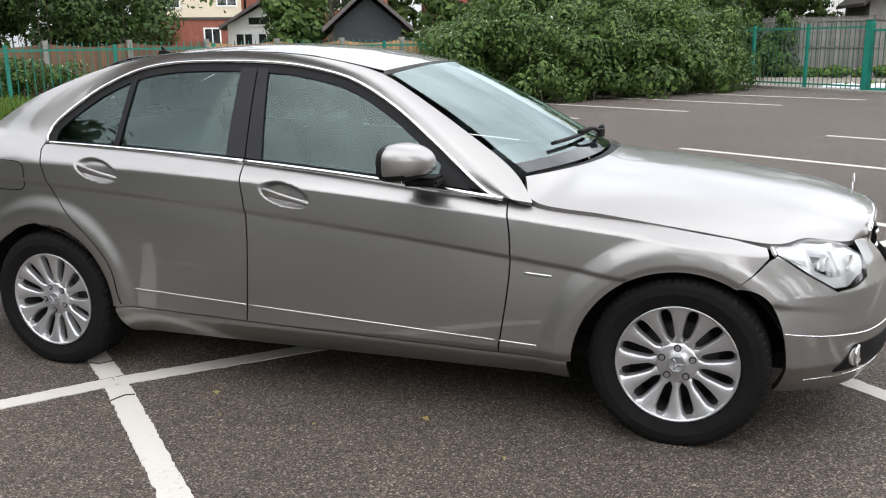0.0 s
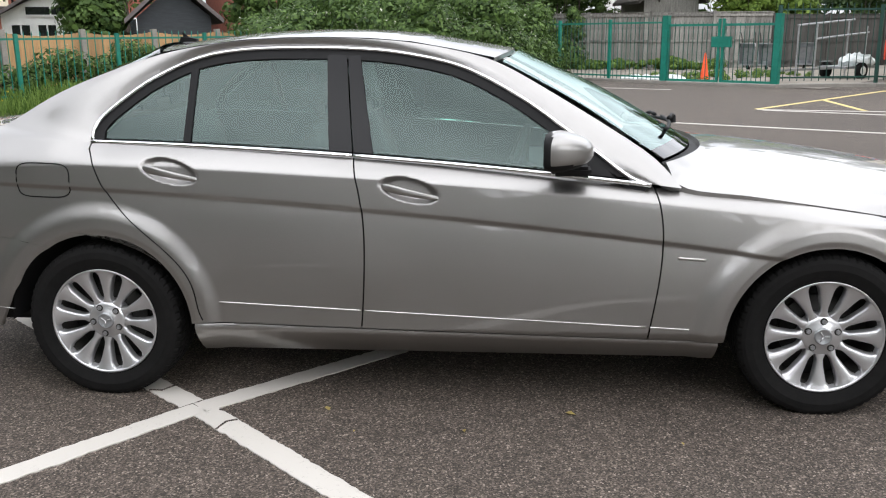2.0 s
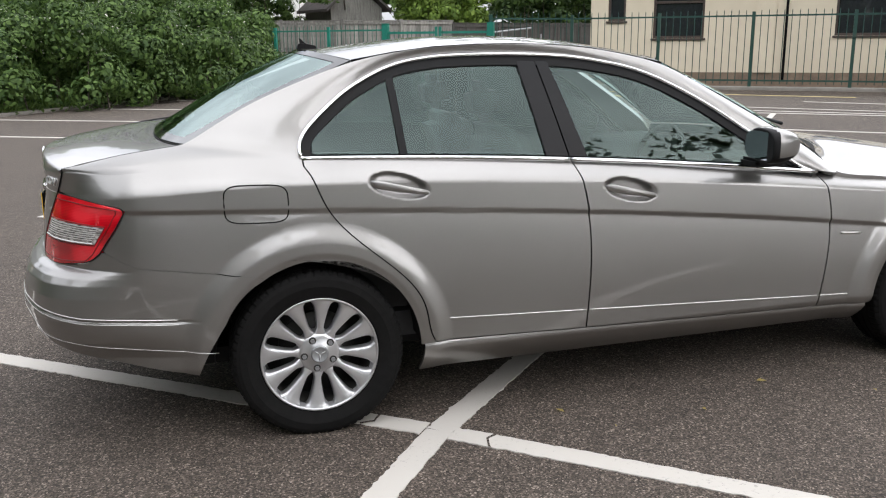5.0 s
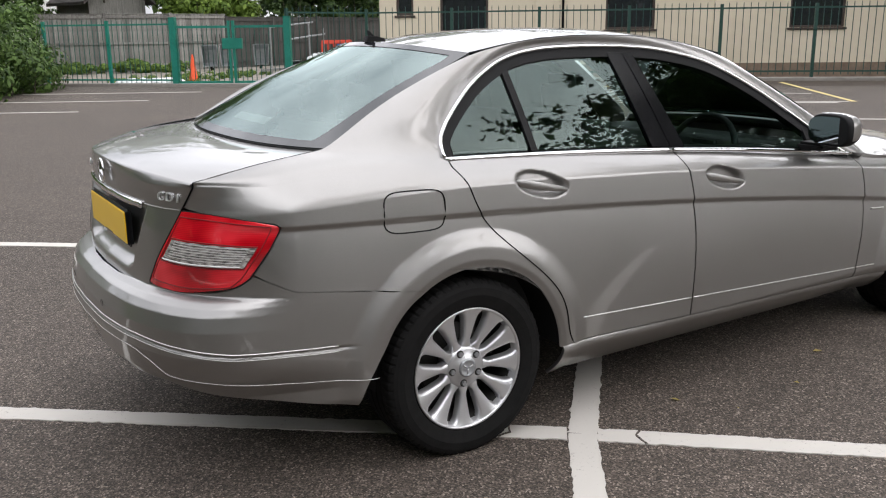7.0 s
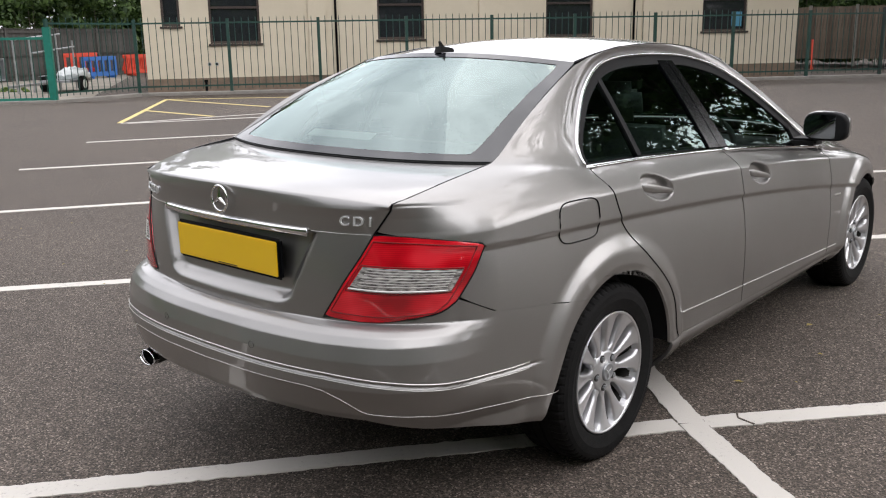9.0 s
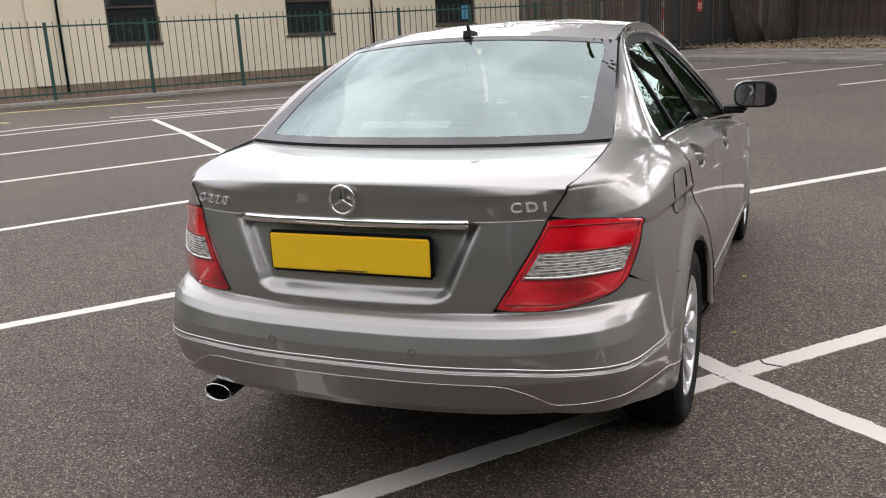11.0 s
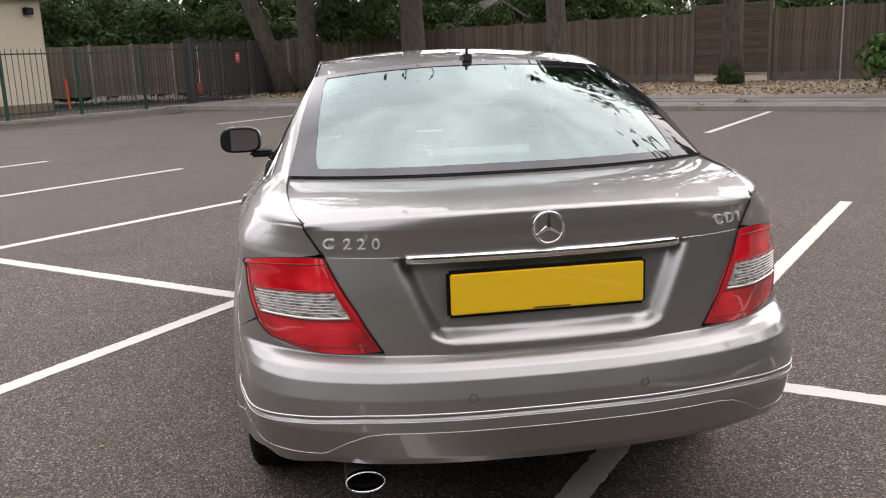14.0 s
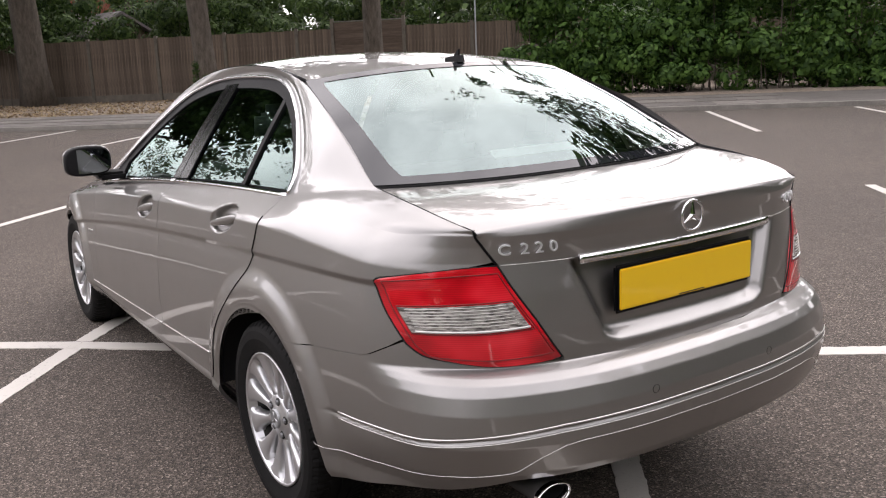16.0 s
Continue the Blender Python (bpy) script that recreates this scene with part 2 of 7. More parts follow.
FENCE_GREEN = rough_mat("green_fence_paint", (0.0, 0.12, 0.085), (0.01, 0.2, 0.145), 6, 0.45, 0.1, 0.001)
# Darker copy of the fence green: shading painted into the thin bars.
FENCE_SHADED = rough_mat("shaded_green_bar_paint", (0.004, 0.05, 0.036), (0.01, 0.09, 0.066), 6, 0.5, 0.1, 0.001)
FENCE_DARK = rough_mat("dark_green_fence_paint", (0.006, 0.035, 0.026), (0.012, 0.06, 0.045), 6, 0.5, 0.1, 0.001)
FENCE_BLACK = rough_mat("dark_steel_paint", (0.015, 0.016, 0.016), (0.035, 0.035, 0.035), 6, 0.6, 0.1, 0.001)
RENDER_WALL = rough_mat("cream_render", (0.54, 0.475, 0.36), (0.64, 0.57, 0.44), 0.6, 0.9, 0.3, 0.004, fine=60)
PLINTH = rough_mat("brown_plinth", (0.12, 0.085, 0.06), (0.24, 0.18, 0.13), 3, 0.9, 0.4)
BROWN_FRAME = rough_mat("brown_window_frame", (0.03, 0.02, 0.016), (0.06, 0.04, 0.03), 5, 0.5, 0.2, 0.001)
DARK_PANE = plain("dark_window_glass", (0.02, 0.023, 0.025), 0.04, 0.0, 1.0)
NEW_WOOD = rough_mat("tan_fence_boards", (0.27, 0.15, 0.065), (0.46, 0.28, 0.13), 3, 0.8, 0.4, stretch=(4, 4, 0.5), vary=0.18)
# Dark copy of the grey boards, with the hedge's shade painted into the colour.
SHADED_WOOD = rough_mat("hedge_shaded_boards", (0.03, 0.029, 0.026), (0.085, 0.08, 0.072), 3, 0.9, 0.5, fine=24, stretch=(5, 5, 0.35), vary=0.3)
YARD_DIRT = rough_mat("dusty_yard_concrete", (0.13, 0.115, 0.095), (0.3, 0.27, 0.225), 1.1, 0.95, 0.5, 0.01)
# Older tan boards, darkened further by tree shade painted into the colour.
OLD_SHADED_TAN = rough_mat("tree_shaded_tan_boards", (0.085, 0.048, 0.028), (0.19, 0.11, 0.062), 3, 0.85, 0.4, stretch=(4, 4, 0.5), vary=0.2)
GREY_WOOD = rough_mat("weathered_grey_boards", (0.09, 0.085, 0.076), (0.3, 0.29, 0.265), 3, 0.9, 0.5, fine=24, stretch=(5, 5, 0.35), vary=0.34)
POST_GREY = rough_mat("stained_post_concrete", (0.1, 0.088, 0.072), (0.2, 0.175, 0.145), 3, 0.9, 0.4, 0.004)
BROWN_WOOD = rough_mat("old_brown_boards", (0.05, 0.036, 0.027), (0.235, 0.182, 0.138), 3, 0.9, 0.5, fine=26, stretch=(5, 5, 0.3), vary=0.26)
BARK = rough_mat("tree_bark", (0.036, 0.029, 0.022), (0.15, 0.125, 0.1), 5, 0.95, 0.9, 0.02, fine=30, stretch=(2, 2, 0.5))
LEAF = leaf_mat("bramble_leaves", (0.022, 0.05, 0.012), (0.13, 0.21, 0.055))
LEAF_DARK = leaf_mat("dark_tree_leaves", (0.013, 0.032, 0.009), (0.085, 0.14, 0.037))
LEAF_LAUREL = leaf_mat("laurel_leaves", (0.014, 0.042, 0.008), (0.1, 0.19, 0.038))
LEAF_CONIFER = leaf_mat("yellow_green_conifer", (0.06, 0.11, 0.015), (0.22, 0.32, 0.06))
BLOSSOM = leaf_mat("white_blossom", (0.45, 0.46, 0.36), (0.75, 0.75, 0.65))
FLOWER = plain("yellow_petals", (0.7, 0.5, 0.03), 0.6)
GRASS = leaf_mat("verge_grass", (0.045, 0.09, 0.015), (0.18, 0.27, 0.06))
SOIL = rough_mat("verge_soil", (0.05, 0.05, 0.03), (0.11, 0.11, 0.06), 2, 0.95, 0.6, 0.02)
GRAVEL = rough_mat("gravel_and_leaf_litter", (0.13, 0.1, 0.075), (0.4, 0.33, 0.26), 9, 0.95, 0.9, 0.03, fine=45)
BRICK = rough_mat("red_brick", (0.15, 0.045, 0.03), (0.28, 0.1, 0.066), 3, 0.9, 0.3)
WHITE_PAINT = rough_mat("white_paint", (0.66, 0.66, 0.63), (0.8, 0.8, 0.77), 2, 0.7, 0.2)
SLATE = rough_mat("slate_roof", (0.07, 0.06, 0.058), (0.16, 0.14, 0.135), 4, 0.8, 0.4)
SHED_GREY = rough_mat("grey_shed_boards", (0.024, 0.028, 0.032), (0.05, 0.056, 0.062), 3, 0.8, 0.3, stretch=(1, 1, 8))
CONE_ORANGE = plain("orange_plastic", (0.8, 0.1, 0.03), 0.45)
BARRIER_RED = plain("red_barrier_plastic", (0.65, 0.07, 0.035), 0.5)
BARRIER_BLUE = plain("blue_barrier_plastic", (0.03, 0.14, 0.42), 0.5)
GALV = rough_mat("galvanised_steel", (0.28, 0.29, 0.3), (0.45, 0.46, 0.47), 8, 0.45, 0.1, 0.001, metal=0.7)
SACK = rough_mat("white_sacking", (0.4, 0.45, 0.45), (0.75, 0.77, 0.76), 5, 0.8, 0.6, 0.02)

# ---- mesh helpers ----


def mesh_of(name, verts, faces, mat=None, smooth=False):
    me = bpy.data.meshes.new(name)
    me.from_pydata([tuple(map(float, v)) for v in verts], [], [tuple(map(int, f)) for f in faces])
    if mat:
        me.materials.append(mat)
    if smooth:
        me.polygons.foreach_set("use_smooth", [True] * len(me.polygons))
    me.update()
    return me


def thing(name, label, category, at=(0, 0, 0), turn=0.0, group="", kind=""):
    ob = new(name)
    ob.matrix_world = pose(*at, 0, 0, turn)
    return tagged(ob, label, category, group, kind)


def put(name, me, parent, label="", m=None):
    """One mesh object under a thing or a part; geometry is in the thing's own frame."""
    ob = new(name, me)
    ob.parent = parent
    if m is not None:
        ob.matrix_local = m
    if label:
        ob["label"] = label
    return ob


def part(name, bm, mat, parent, label="", smooth=False, m=None):
    me = bpy.data.meshes.new(name)
    bm.to_mesh(me)
    bm.free()
    me.materials.append(mat)
    if smooth:
        me.polygons.foreach_set("use_smooth", [True] * len(me.polygons))
    return put(name, me, parent, label, m)


def single(name, me, label, category, group="", kind="", m=None):
    ob = new(name, me)
    if m is not None:
        ob.matrix_world = m
    return tagged(ob, label, category, group, kind)


def box(bm, lo, hi, bevel=0.0):
    c = [(a + b) / 2 for a, b in zip(lo, hi)]
    s = [b - a for a, b in zip(lo, hi)]
    r = bmesh.ops.create_cube(bm, size=1, matrix=Matrix.Translation(c) @ Matrix.Diagonal((*s, 1)))
    if bevel:
        es = list({e for v in r["verts"] for e in v.link_edges})
        bmesh.ops.bevel(bm, geom=es, offset=bevel, segments=2, affect="EDGES")


def boxed(lo, hi, bevel=0.0):
    bm = bmesh.new()
    box(bm, lo, hi, bevel)
    return bm


def cyl(bm, p, q, r1, r2=None, seg=12):
    p, q = Vector(p), Vector(q)
    m = Matrix.Translation((p + q) / 2) @ (q - p).to_track_quat("Z", "Y").to_matrix().to_4x4()
    bmesh.ops.create_cone(bm, cap_ends=True, segments=seg, radius1=r1, radius2=r1 if r2 is None else r2, depth=(q - p).length, matrix=m)


def rod(p, q, r1, r2=None, seg=12):
    bm = bmesh.new()
    cyl(bm, p, q, r1, r2, seg)
    return bm


def crom(pts, n):
    """Smooth curve through a few control points, n samples evenly by length."""
    p = np.array(pts, float)
    p = np.vstack([2 * p[0] - p[1], p, 2 * p[-1] - p[-2]])
    out = []
    for i in range(1, len(p) - 2):
        t = np.linspace(0, 1, 24, endpoint=False)[:, None]
        a, b, c, d = p[i - 1], p[i], p[i + 1], p[i + 2]
        out.append(0.5 * (2 * b + (c - a) * t + (2 * a - 5 * b + 4 * c - d) * t ** 2 + (3 * b - a - 3 * c + d) * t ** 3))
    q = np.vstack(out + [p[-2:-1]])
    return resample(q, n)


def resample(q, n):
    q = np.asarray(q, float)
    s = np.r_[0, np.cumsum(np.linalg.norm(np.diff(q, axis=0), axis=1))]
    u = np.linspace(0, s[-1], n)
    return np.stack([np.interp(u, s, q[:, k]) for k in range(q.shape[1])], 1)


def tube(path, r, seg=6, closed=False, flat=1.0, up=(0, 0, 1)):
    """Verts and faces of a round or flattened bar along a path."""
    path = np.asarray(path, float)
    n = len(path)
    tan = np.gradient(path, axis=0)
    if closed:
        tan = np.roll(path, -1, 0) - np.roll(path, 1, 0)
    tan /= np.linalg.norm(tan, axis=1)[:, None] + 1e-12
    a = np.cross(tan, np.array(up, float))
    a /= np.linalg.norm(a, axis=1)[:, None] + 1e-12
    b = np.cross(a, tan)
    ang = np.linspace(0, 2 * np.pi, seg, endpoint=False)
    v = np.vstack([path[i] + r * (np.cos(ang)[:, None] * a[i] * flat + np.sin(ang)[:, None] * b[i]) for i in range(n)])
    f = []
    for i in range(n if closed else n - 1):
        j = (i + 1) % n
        for k in range(seg):
            k2 = (k + 1) % seg
            f.append((i * seg + k, i * seg + k2, j * seg + k2, j * seg + k))
    if not closed:
        f += [tuple(range(seg))[::-1], tuple((n - 1) * seg + k for k in range(seg))]
    return v, f


def bar(name, path, r, mat, parent, label="", seg=6, closed=False, flat=1.0, up=(0, 0, 1)):
    return put(name, mesh_of(name, *tube(path, r, seg, closed, flat, up), mat, True), parent, label)


def leaves(points, size, spread=0.35, up=0.4, seed=1, outward=None):
    """Many small bent leaves, one four-cornered island each."""
    rng = np.random.default_rng(seed)
    n = len(points)
    nor = rng.normal(size=(n, 3)) + np.array([0, 0, up])
    if outward is not None:
        nor += outward
    nor /= np.linalg.norm(nor, axis=1)[:, None]
    a = np.cross(nor, rng.normal(size=(n, 3)))
    a /= np.linalg.norm(a, axis=1)[:, None]
    b = np.cross(nor, a)
    s = size * (1 + spread * rng.normal(size=(n, 1))).clip(0.4, 2)
    w = s * 0.55
    v = np.stack([points - a * s, points + b * w + nor * s * 0.15, points + a * s, points - b * w + nor * s * 0.15], 1).reshape(-1, 3)
    f = np.arange(4 * n).reshape(-1, 4)
    return v, f


def leaf_mesh(name, v, f, mat):
    me = bpy.data.meshes.new(name)
    me.vertices.add(len(v)); me.vertices.foreach_set("co", np.asarray(v, np.float32).ravel())
    me.loops.add(f.size); me.loops.foreach_set("vertex_index", f.ravel().astype(np.int32))
    me.polygons.add(len(f)); me.polygons.foreach_set("loop_start", (np.arange(len(f)) * 4).astype(np.int32))
    me.materials.append(mat)
    me.update(calc_edges=True)
    me.validate()
    return me


def clumps(centres, radii, per, seed, shell=0.35):
    """Points gathered near the skin of many small uneven balls, with their outward ways."""
    rng = np.random.default_rng(seed)
    c = np.repeat(np.asarray(centres, float), per, 0)
    r = np.repeat(np.asarray(radii, float), per)[:, None]
    d = rng.normal(size=c.shape)
    d /= np.linalg.norm(d, axis=1)[:, None]
    k = 1 - shell * rng.random((len(c), 1)) ** 1.5
    return c + d * r * k * np.array([1, 1, 0.8]), d

# ---- car park plan ----
V = np.array([0.760, -0.650])     # along the bay lines


def slab(name, p, q, width, mat, z=0.004, seed=0, wear=0.0024):
    """A painted line on the ground with a slightly ragged edge, 4 mm high at its top."""
    p, q = np.array(p, float), np.array(q, float)
    d = (q - p) / np.linalg.norm(q - p)
    nrm = np.array([-d[1], d[0]])
    rng = np.random.default_rng(seed)
    n = max(4, int(np.linalg.norm(q - p) / 0.022))
    t = np.linspace(0, 1, n)[:, None]
    c = p + (q - p) * t
    l = c + nrm * (width / 2 + wear * rng.normal(size=(n, 1)))
    r = c - nrm * (width / 2 + wear * rng.normal(size=(n, 1)))
    v = [(*a, z) for a in l] + [(*a, z) for a in r] + [(*a, -0.001) for a in l] + [(*a, -0.001) for a in r]
    f = [(i, i + n, i + n + 1, i + 1) for i in range(n - 1)]
    f += [(i + 2 * n, i, i + 1, i + 1 + 2 * n) for i in range(n - 1)] + [(i + n, i + 3 * n, i + 1 + 3 * n, i + n + 1) for i in range(n - 1)]
    return mesh_of(name, v, f, mat)


def yard_dip(x, y):
    """The yard behind the gate lies a hand's width lower than the car park."""
    d = (x - 5.9) * 0.67 + (y - 21.6) * 0.742
    return -0.22 * min(1.0, max(0.0, d / 3.0))


def ground_sheet():
    g = [-600, -200, -80, -40, -20, -10] + list(range(0, 56, 2)) + [60, 80, 100, 200, 600]
    v = [(x, y, yard_dip(x, y)) for x in g for y in g]
    k = len(g)
    f = [(i * k + j, (i + 1) * k + j, (i + 1) * k + j + 1, i * k + j + 1) for i in range(k - 1) for j in range(k - 1)]
    return mesh_of("ground", v, f, ASPHALT)


def yard_floor():
    """Dusty concrete between the gate and the grey fence, laid on the dipped ground."""
    a, b, c, d = (np.array(p) for p in ((2.6, 25.6), (9.2, 20.9), (22.5, 40.6), (-0.6, 38.2)))
    n = 24
    u = np.linspace(0, 1, n)
    v = []
    for p in u:
        for q in u:
            x, y = (a * (1 - q) + b * q) * (1 - p) + (d * (1 - q) + c * q) * p
            v.append((x, y, yard_dip(x, y) + 0.012))
    f = [(i * n + j, i * n + j + 1, (i + 1) * n + j + 1, (i + 1) * n + j) for i in range(n - 1) for j in range(n - 1)]
    return mesh_of("yard_floor", v, f, YARD_DIRT)


single("yard_floor", yard_floor(), "dusty pale concrete floor of the yard", "ground", kind="structure")
single("ground", ground_sheet(), "grey-brown worn asphalt of a car park", "ground", kind="structure")
count = 0


def paint_line(p, q, width=0.1, mat=WHITE_LINE, label="worn white painted bay line on the asphalt", z=0.004):
    global count
    count += 1
    single("bay_line", slab("bay_line", p, q, width, mat, z, count), label, "road marking", "bay lines", "structure")


NODES = [np.array(p) for p in ((-3.1, -5.4), (-1.34, -3.2), (0.41, -0.948), (2.268, 0.987), (4.26, 3.33), (6.17, 5.65), (8.2, 7.9), (10.2, 10.2))]
AHEAD = [(0.76, -0.65), (0.76, -0.65), (0.752, -0.659), (0.756, -0.655), (0.70, -0.714), (0.72, -0.694), (0.74, -0.673), (0.76, -0.65)]
BEHIND = [(0.783, -0.622), (0.783, -0.622), (0.783, -0.622), (0.784, -0.621), (0.835, -0.55), (0.85, -0.526), (0.874, -0.486), (0.874, -0.486)]
for a, b in zip(NODES[:-1], NODES[1:]):
    paint_line(a, b, 0.105)
for i, c in enumerate(NODES):
    paint_line(c - np.array(BEHIND[i]) * 4.9, c - np.array(BEHIND[i]) * 0.055, 0.1)
    paint_line(c + np.array(AHEAD[i]) * 0.055, c + np.array(AHEAD[i]) * (4.43 if i == 3 else 4.8), 0.1)
for k in range(-5, 4):
    c = np.array([12.75, -3.8]) + k * np.array([2.07, 2.15])
    paint_line(c, c + V * 4.9, 0.1)
for k in range(-4, 3):
    c = np.array([1.6, 14.5]) + k * np.array([1.8, 2.0])
    paint_line(c, c - np.array([0.88, -0.475]) * 4.3, 0.09)
YL = "faded yellow hatching line painted on the asphalt"
for p, q in [((5.85, 12.75), (10.05, 17.85)), ((10.0, 17.75), (9.8, 13.4)), ((7.75, 15.05), (7.65, 12.4)), ((10.1, 17.8), (14.5, 13.0)), ((18.45, 11.84), (14.29, 7.03))]:
    paint_line(p, q, 0.1, YELLOW_LINE, YL, 0.0045)
for p, q in [((5.85, 12.7), (9.0, 11.95)), ((9.0, 11.95), (14.2, 7.1)), ((15.55, 8.87), (12.6, 12.4)), ((13.56, 8.34), (10.6, 11.6))]:
    paint_line(p, q, 0.09, WHITE_LINE, z=0.0038)

# cracks across the paint beside the rear wheel
for p, q in (((0.543, -1.136), (0.556, -1.069)), ((0.556, -1.069), (0.594, -1.046)), ((0.144, -0.798), (0.201, -0.794)), ((0.201, -0.794), (0.230, -0.742))):
    single("paint_crack", slab("paint_crack", p, q, 0.007, ASPHALT, 0.0075, 7, 0.0016), "fine dark crack across the white line", "crack", "cracks in the line", "structure")


# kerbs, verge and pavement
def strip(name, line, w0, w1, z0, z1, mat, kind_label, category, side, drop=0.0):
    """A raised band along a polyline, from w0 to w1 metres to its side, with a front face."""
    a = np.array(line, float)
    d = np.gradient(a, axis=0)
    d /= np.linalg.norm(d, axis=1)[:, None]
    nrm = np.stack([-d[:, 1], d[:, 0]], 1) * side
    n = len(a)
    e0, e1 = a + nrm * w0, a + nrm * w1
    v = [(*p, -0.02) for p in e0] + [(*p, z0 - 0.012) for p in e0] + [(*(p + 0.012 * q), z0) for p, q in zip(e0, nrm)] + [(*p, z1) for p in e1] + [(*p, -0.02) for p in e1]
    f = [(r * n + i, r * n + i + 1, (r + 1) * n + i + 1, (r + 1) * n + i) for r in range(4) for i in range(n - 1)]
    if side < 0:
        f = [q[::-1] for q in f]
    return single(name, mesh_of(name, v, f, mat), kind_label, category, kind="structure")


K0, KD = np.array([-2.2, 19.0]), np.array([0.62, 0.785])
left_kerb = [K0 + KD * s for s in np.linspace(-34, 3.6, 24)]
strip("kerb", left_kerb, -1.3, -1.16, 0.06, 0.06, CONCRETE, "pale concrete kerb edging the grass verge", "kerb", 1)
strip("verge", left_kerb, -1.16, 26, 0.05, 0.2, SOIL, "weedy soil verge behind the kerb", "verge", 1)
R0, RD = np.array([9.0, -17.2]), np.array([0.69, 0.724])
right_kerb = [R0 + RD * s for s in np.linspace(-38, 29.5, 28)]
strip("kerb", right_kerb, -1.45, -1.3, 0.11, 0.11, CONCRETE, "grey concrete kerb along the pavement", "kerb", -1)
pavement = strip("pavement", right_kerb, -1.3, 2.2, 0.105, 0.14, PAVING, "grey worn concrete pavement behind the kerb", "pavement", -1)
strip("gravel_bed", right_kerb, 2.2, 40, 0.145, 0.25, GRAVEL, "brown gravel bed strewn with dead leaves", "gravel", -1)


def nrmR(s, w, z=0.0):
    """A place on the gravel side: s along the kerb, w metres behind it."""
    p = R0 + RD * s + np.array([RD[1], -RD[0]]) * w
    return (float(p[0]), float(p[1]), z)


def nrmL(s, w, z=0.0):
    p = K0 + KD * s + np.array([-KD[1], KD[0]]) * w
    return (float(p[0]), float(p[1]), z)


def lay(a, b):
    """Pose at a with its x axis towards b."""
    return pose(a[0], a[1], a[2] if len(a) > 2 else 0, 0, 0, math.degrees(math.atan2(b[1] - a[1], b[0] - a[0])))


# ---- steel bar fences ----
def bar_mesh(h, r):
    bm = bmesh.new()
    cyl(bm, (0, 0, 0.07), (0, 0, h - 0.02), r, r, 6)
    cyl(bm, (0, 0, h - 0.02), (0, 0, h + 0.02), r, r * 0.2, 6)
    me = bpy.data.meshes.new("bar"); bm.to_mesh(me); bm.free()
    return me


def fence_panel(a, b, h, mat, label, group, spacing=0.2, r=0.011, post_r=0.042, last=False, z=0.0, bar_mat=None):
    a, b = np.array(a[:2], float), np.array(b[:2], float)
    length = float(np.linalg.norm(b - a))
    t = tagged(new("steel_fence_panel"), label, "fence", group)
    t.matrix_world = lay((a[0], a[1], z), b)
    me = bar_mesh(h, r); me.materials.append(bar_mat or mat)
    n = max(2, int(round(length / spacing)))
    for i in range(1, n):
        put("bar", me, t, m=pose(i * length / n, 0, 0))
    for hh in (0.16, h - 0.14):
        part("rail", boxed((0, -0.006, hh - 0.022), (length, 0.006, hh + 0.022)), mat, t)
    for x in ([0, length] if last else [0]):
        part("post", boxed((x - post_r, -post_r, -0.05), (x + post_r, post_r, h - 0.03), 0.006), mat, t)
    return t


def run_of_panels(points, h, mat, label, group, **kw):
    for i, (a, b) in enumerate(zip(points[:-1], points[1:])):
        fence_panel(a, b, h, mat, label, group, last=i == len(points) - 2, **kw)


GREEN_LABEL = "green painted steel bar fence panel with square posts"
left_posts = [(-7.47 + 1.43 * k, 15.42 + 1.6 * k) for k in range(-10, 7)]
run_of_panels(left_posts, 1.47, FENCE_GREEN, GREEN_LABEL, "green fence along the verge", spacing=0.165, z=0.03)
right_posts = [(-0.15, 27.0), (1.25, 25.6), (2.65, 24.2), (4.05, 22.8), (5.45, 21.4)]
run_of_panels(right_posts, 1.78, FENCE_GREEN, GREEN_LABEL, "green fence beside the gate", spacing=0.15, bar_mat=FENCE_SHADED)
yard_posts = [np.array([7.95, 19.5])] + [np.array([10.6, 20.0]) + k * np.array([1.88, -1.59]) for k in range(0, 10)]
run_of_panels(yard_posts, 1.98, FENCE_DARK, "dark green steel bar fence panel before the cream building", "dark fence before the building", spacing=0.19, z=0.07)
foot = [np.array(p) for p in right_posts] + [np.array([6.7, 20.4])] + yard_posts + [np.array([29.9, 4.5])]
strip("kerb", foot, -0.14, 0.16, 0.07, 0.07, CONCRETE, "low grey concrete kerb under the steel fence", "kerb", 1)


def gate_leaf(a, b, h):
    a, b = np.array(a, float), np.array(b, float)
    length = float(np.linalg.norm(b - a))
    t = tagged(new("steel_gate_leaf"), "green steel bar gate leaf, closed, with lock box", "gate", "yard gate")
    t.matrix_world = lay((a[0], a[1], 0), b)
    me = bar_mesh(h - 0.1, 0.011); me.materials.append(FENCE_SHADED)
    n = int(length / 0.125)
    for i in range(1, n):
        put("bar", me, t, m=pose(i * length / n, 0, 0))
    for hh in (0.1, h - 0.16):
        part("rail", boxed((0.05, -0.025, hh - 0.03), (length - 0.05, 0.025, hh + 0.03)), FENCE_GREEN, t)
    for x in (0.06, length - 0.06):
        part("stile", boxed((x - 0.035, -0.035, 0.05), (x + 0.035, 0.035, h), 0.006), FENCE_GREEN, t)
    return t


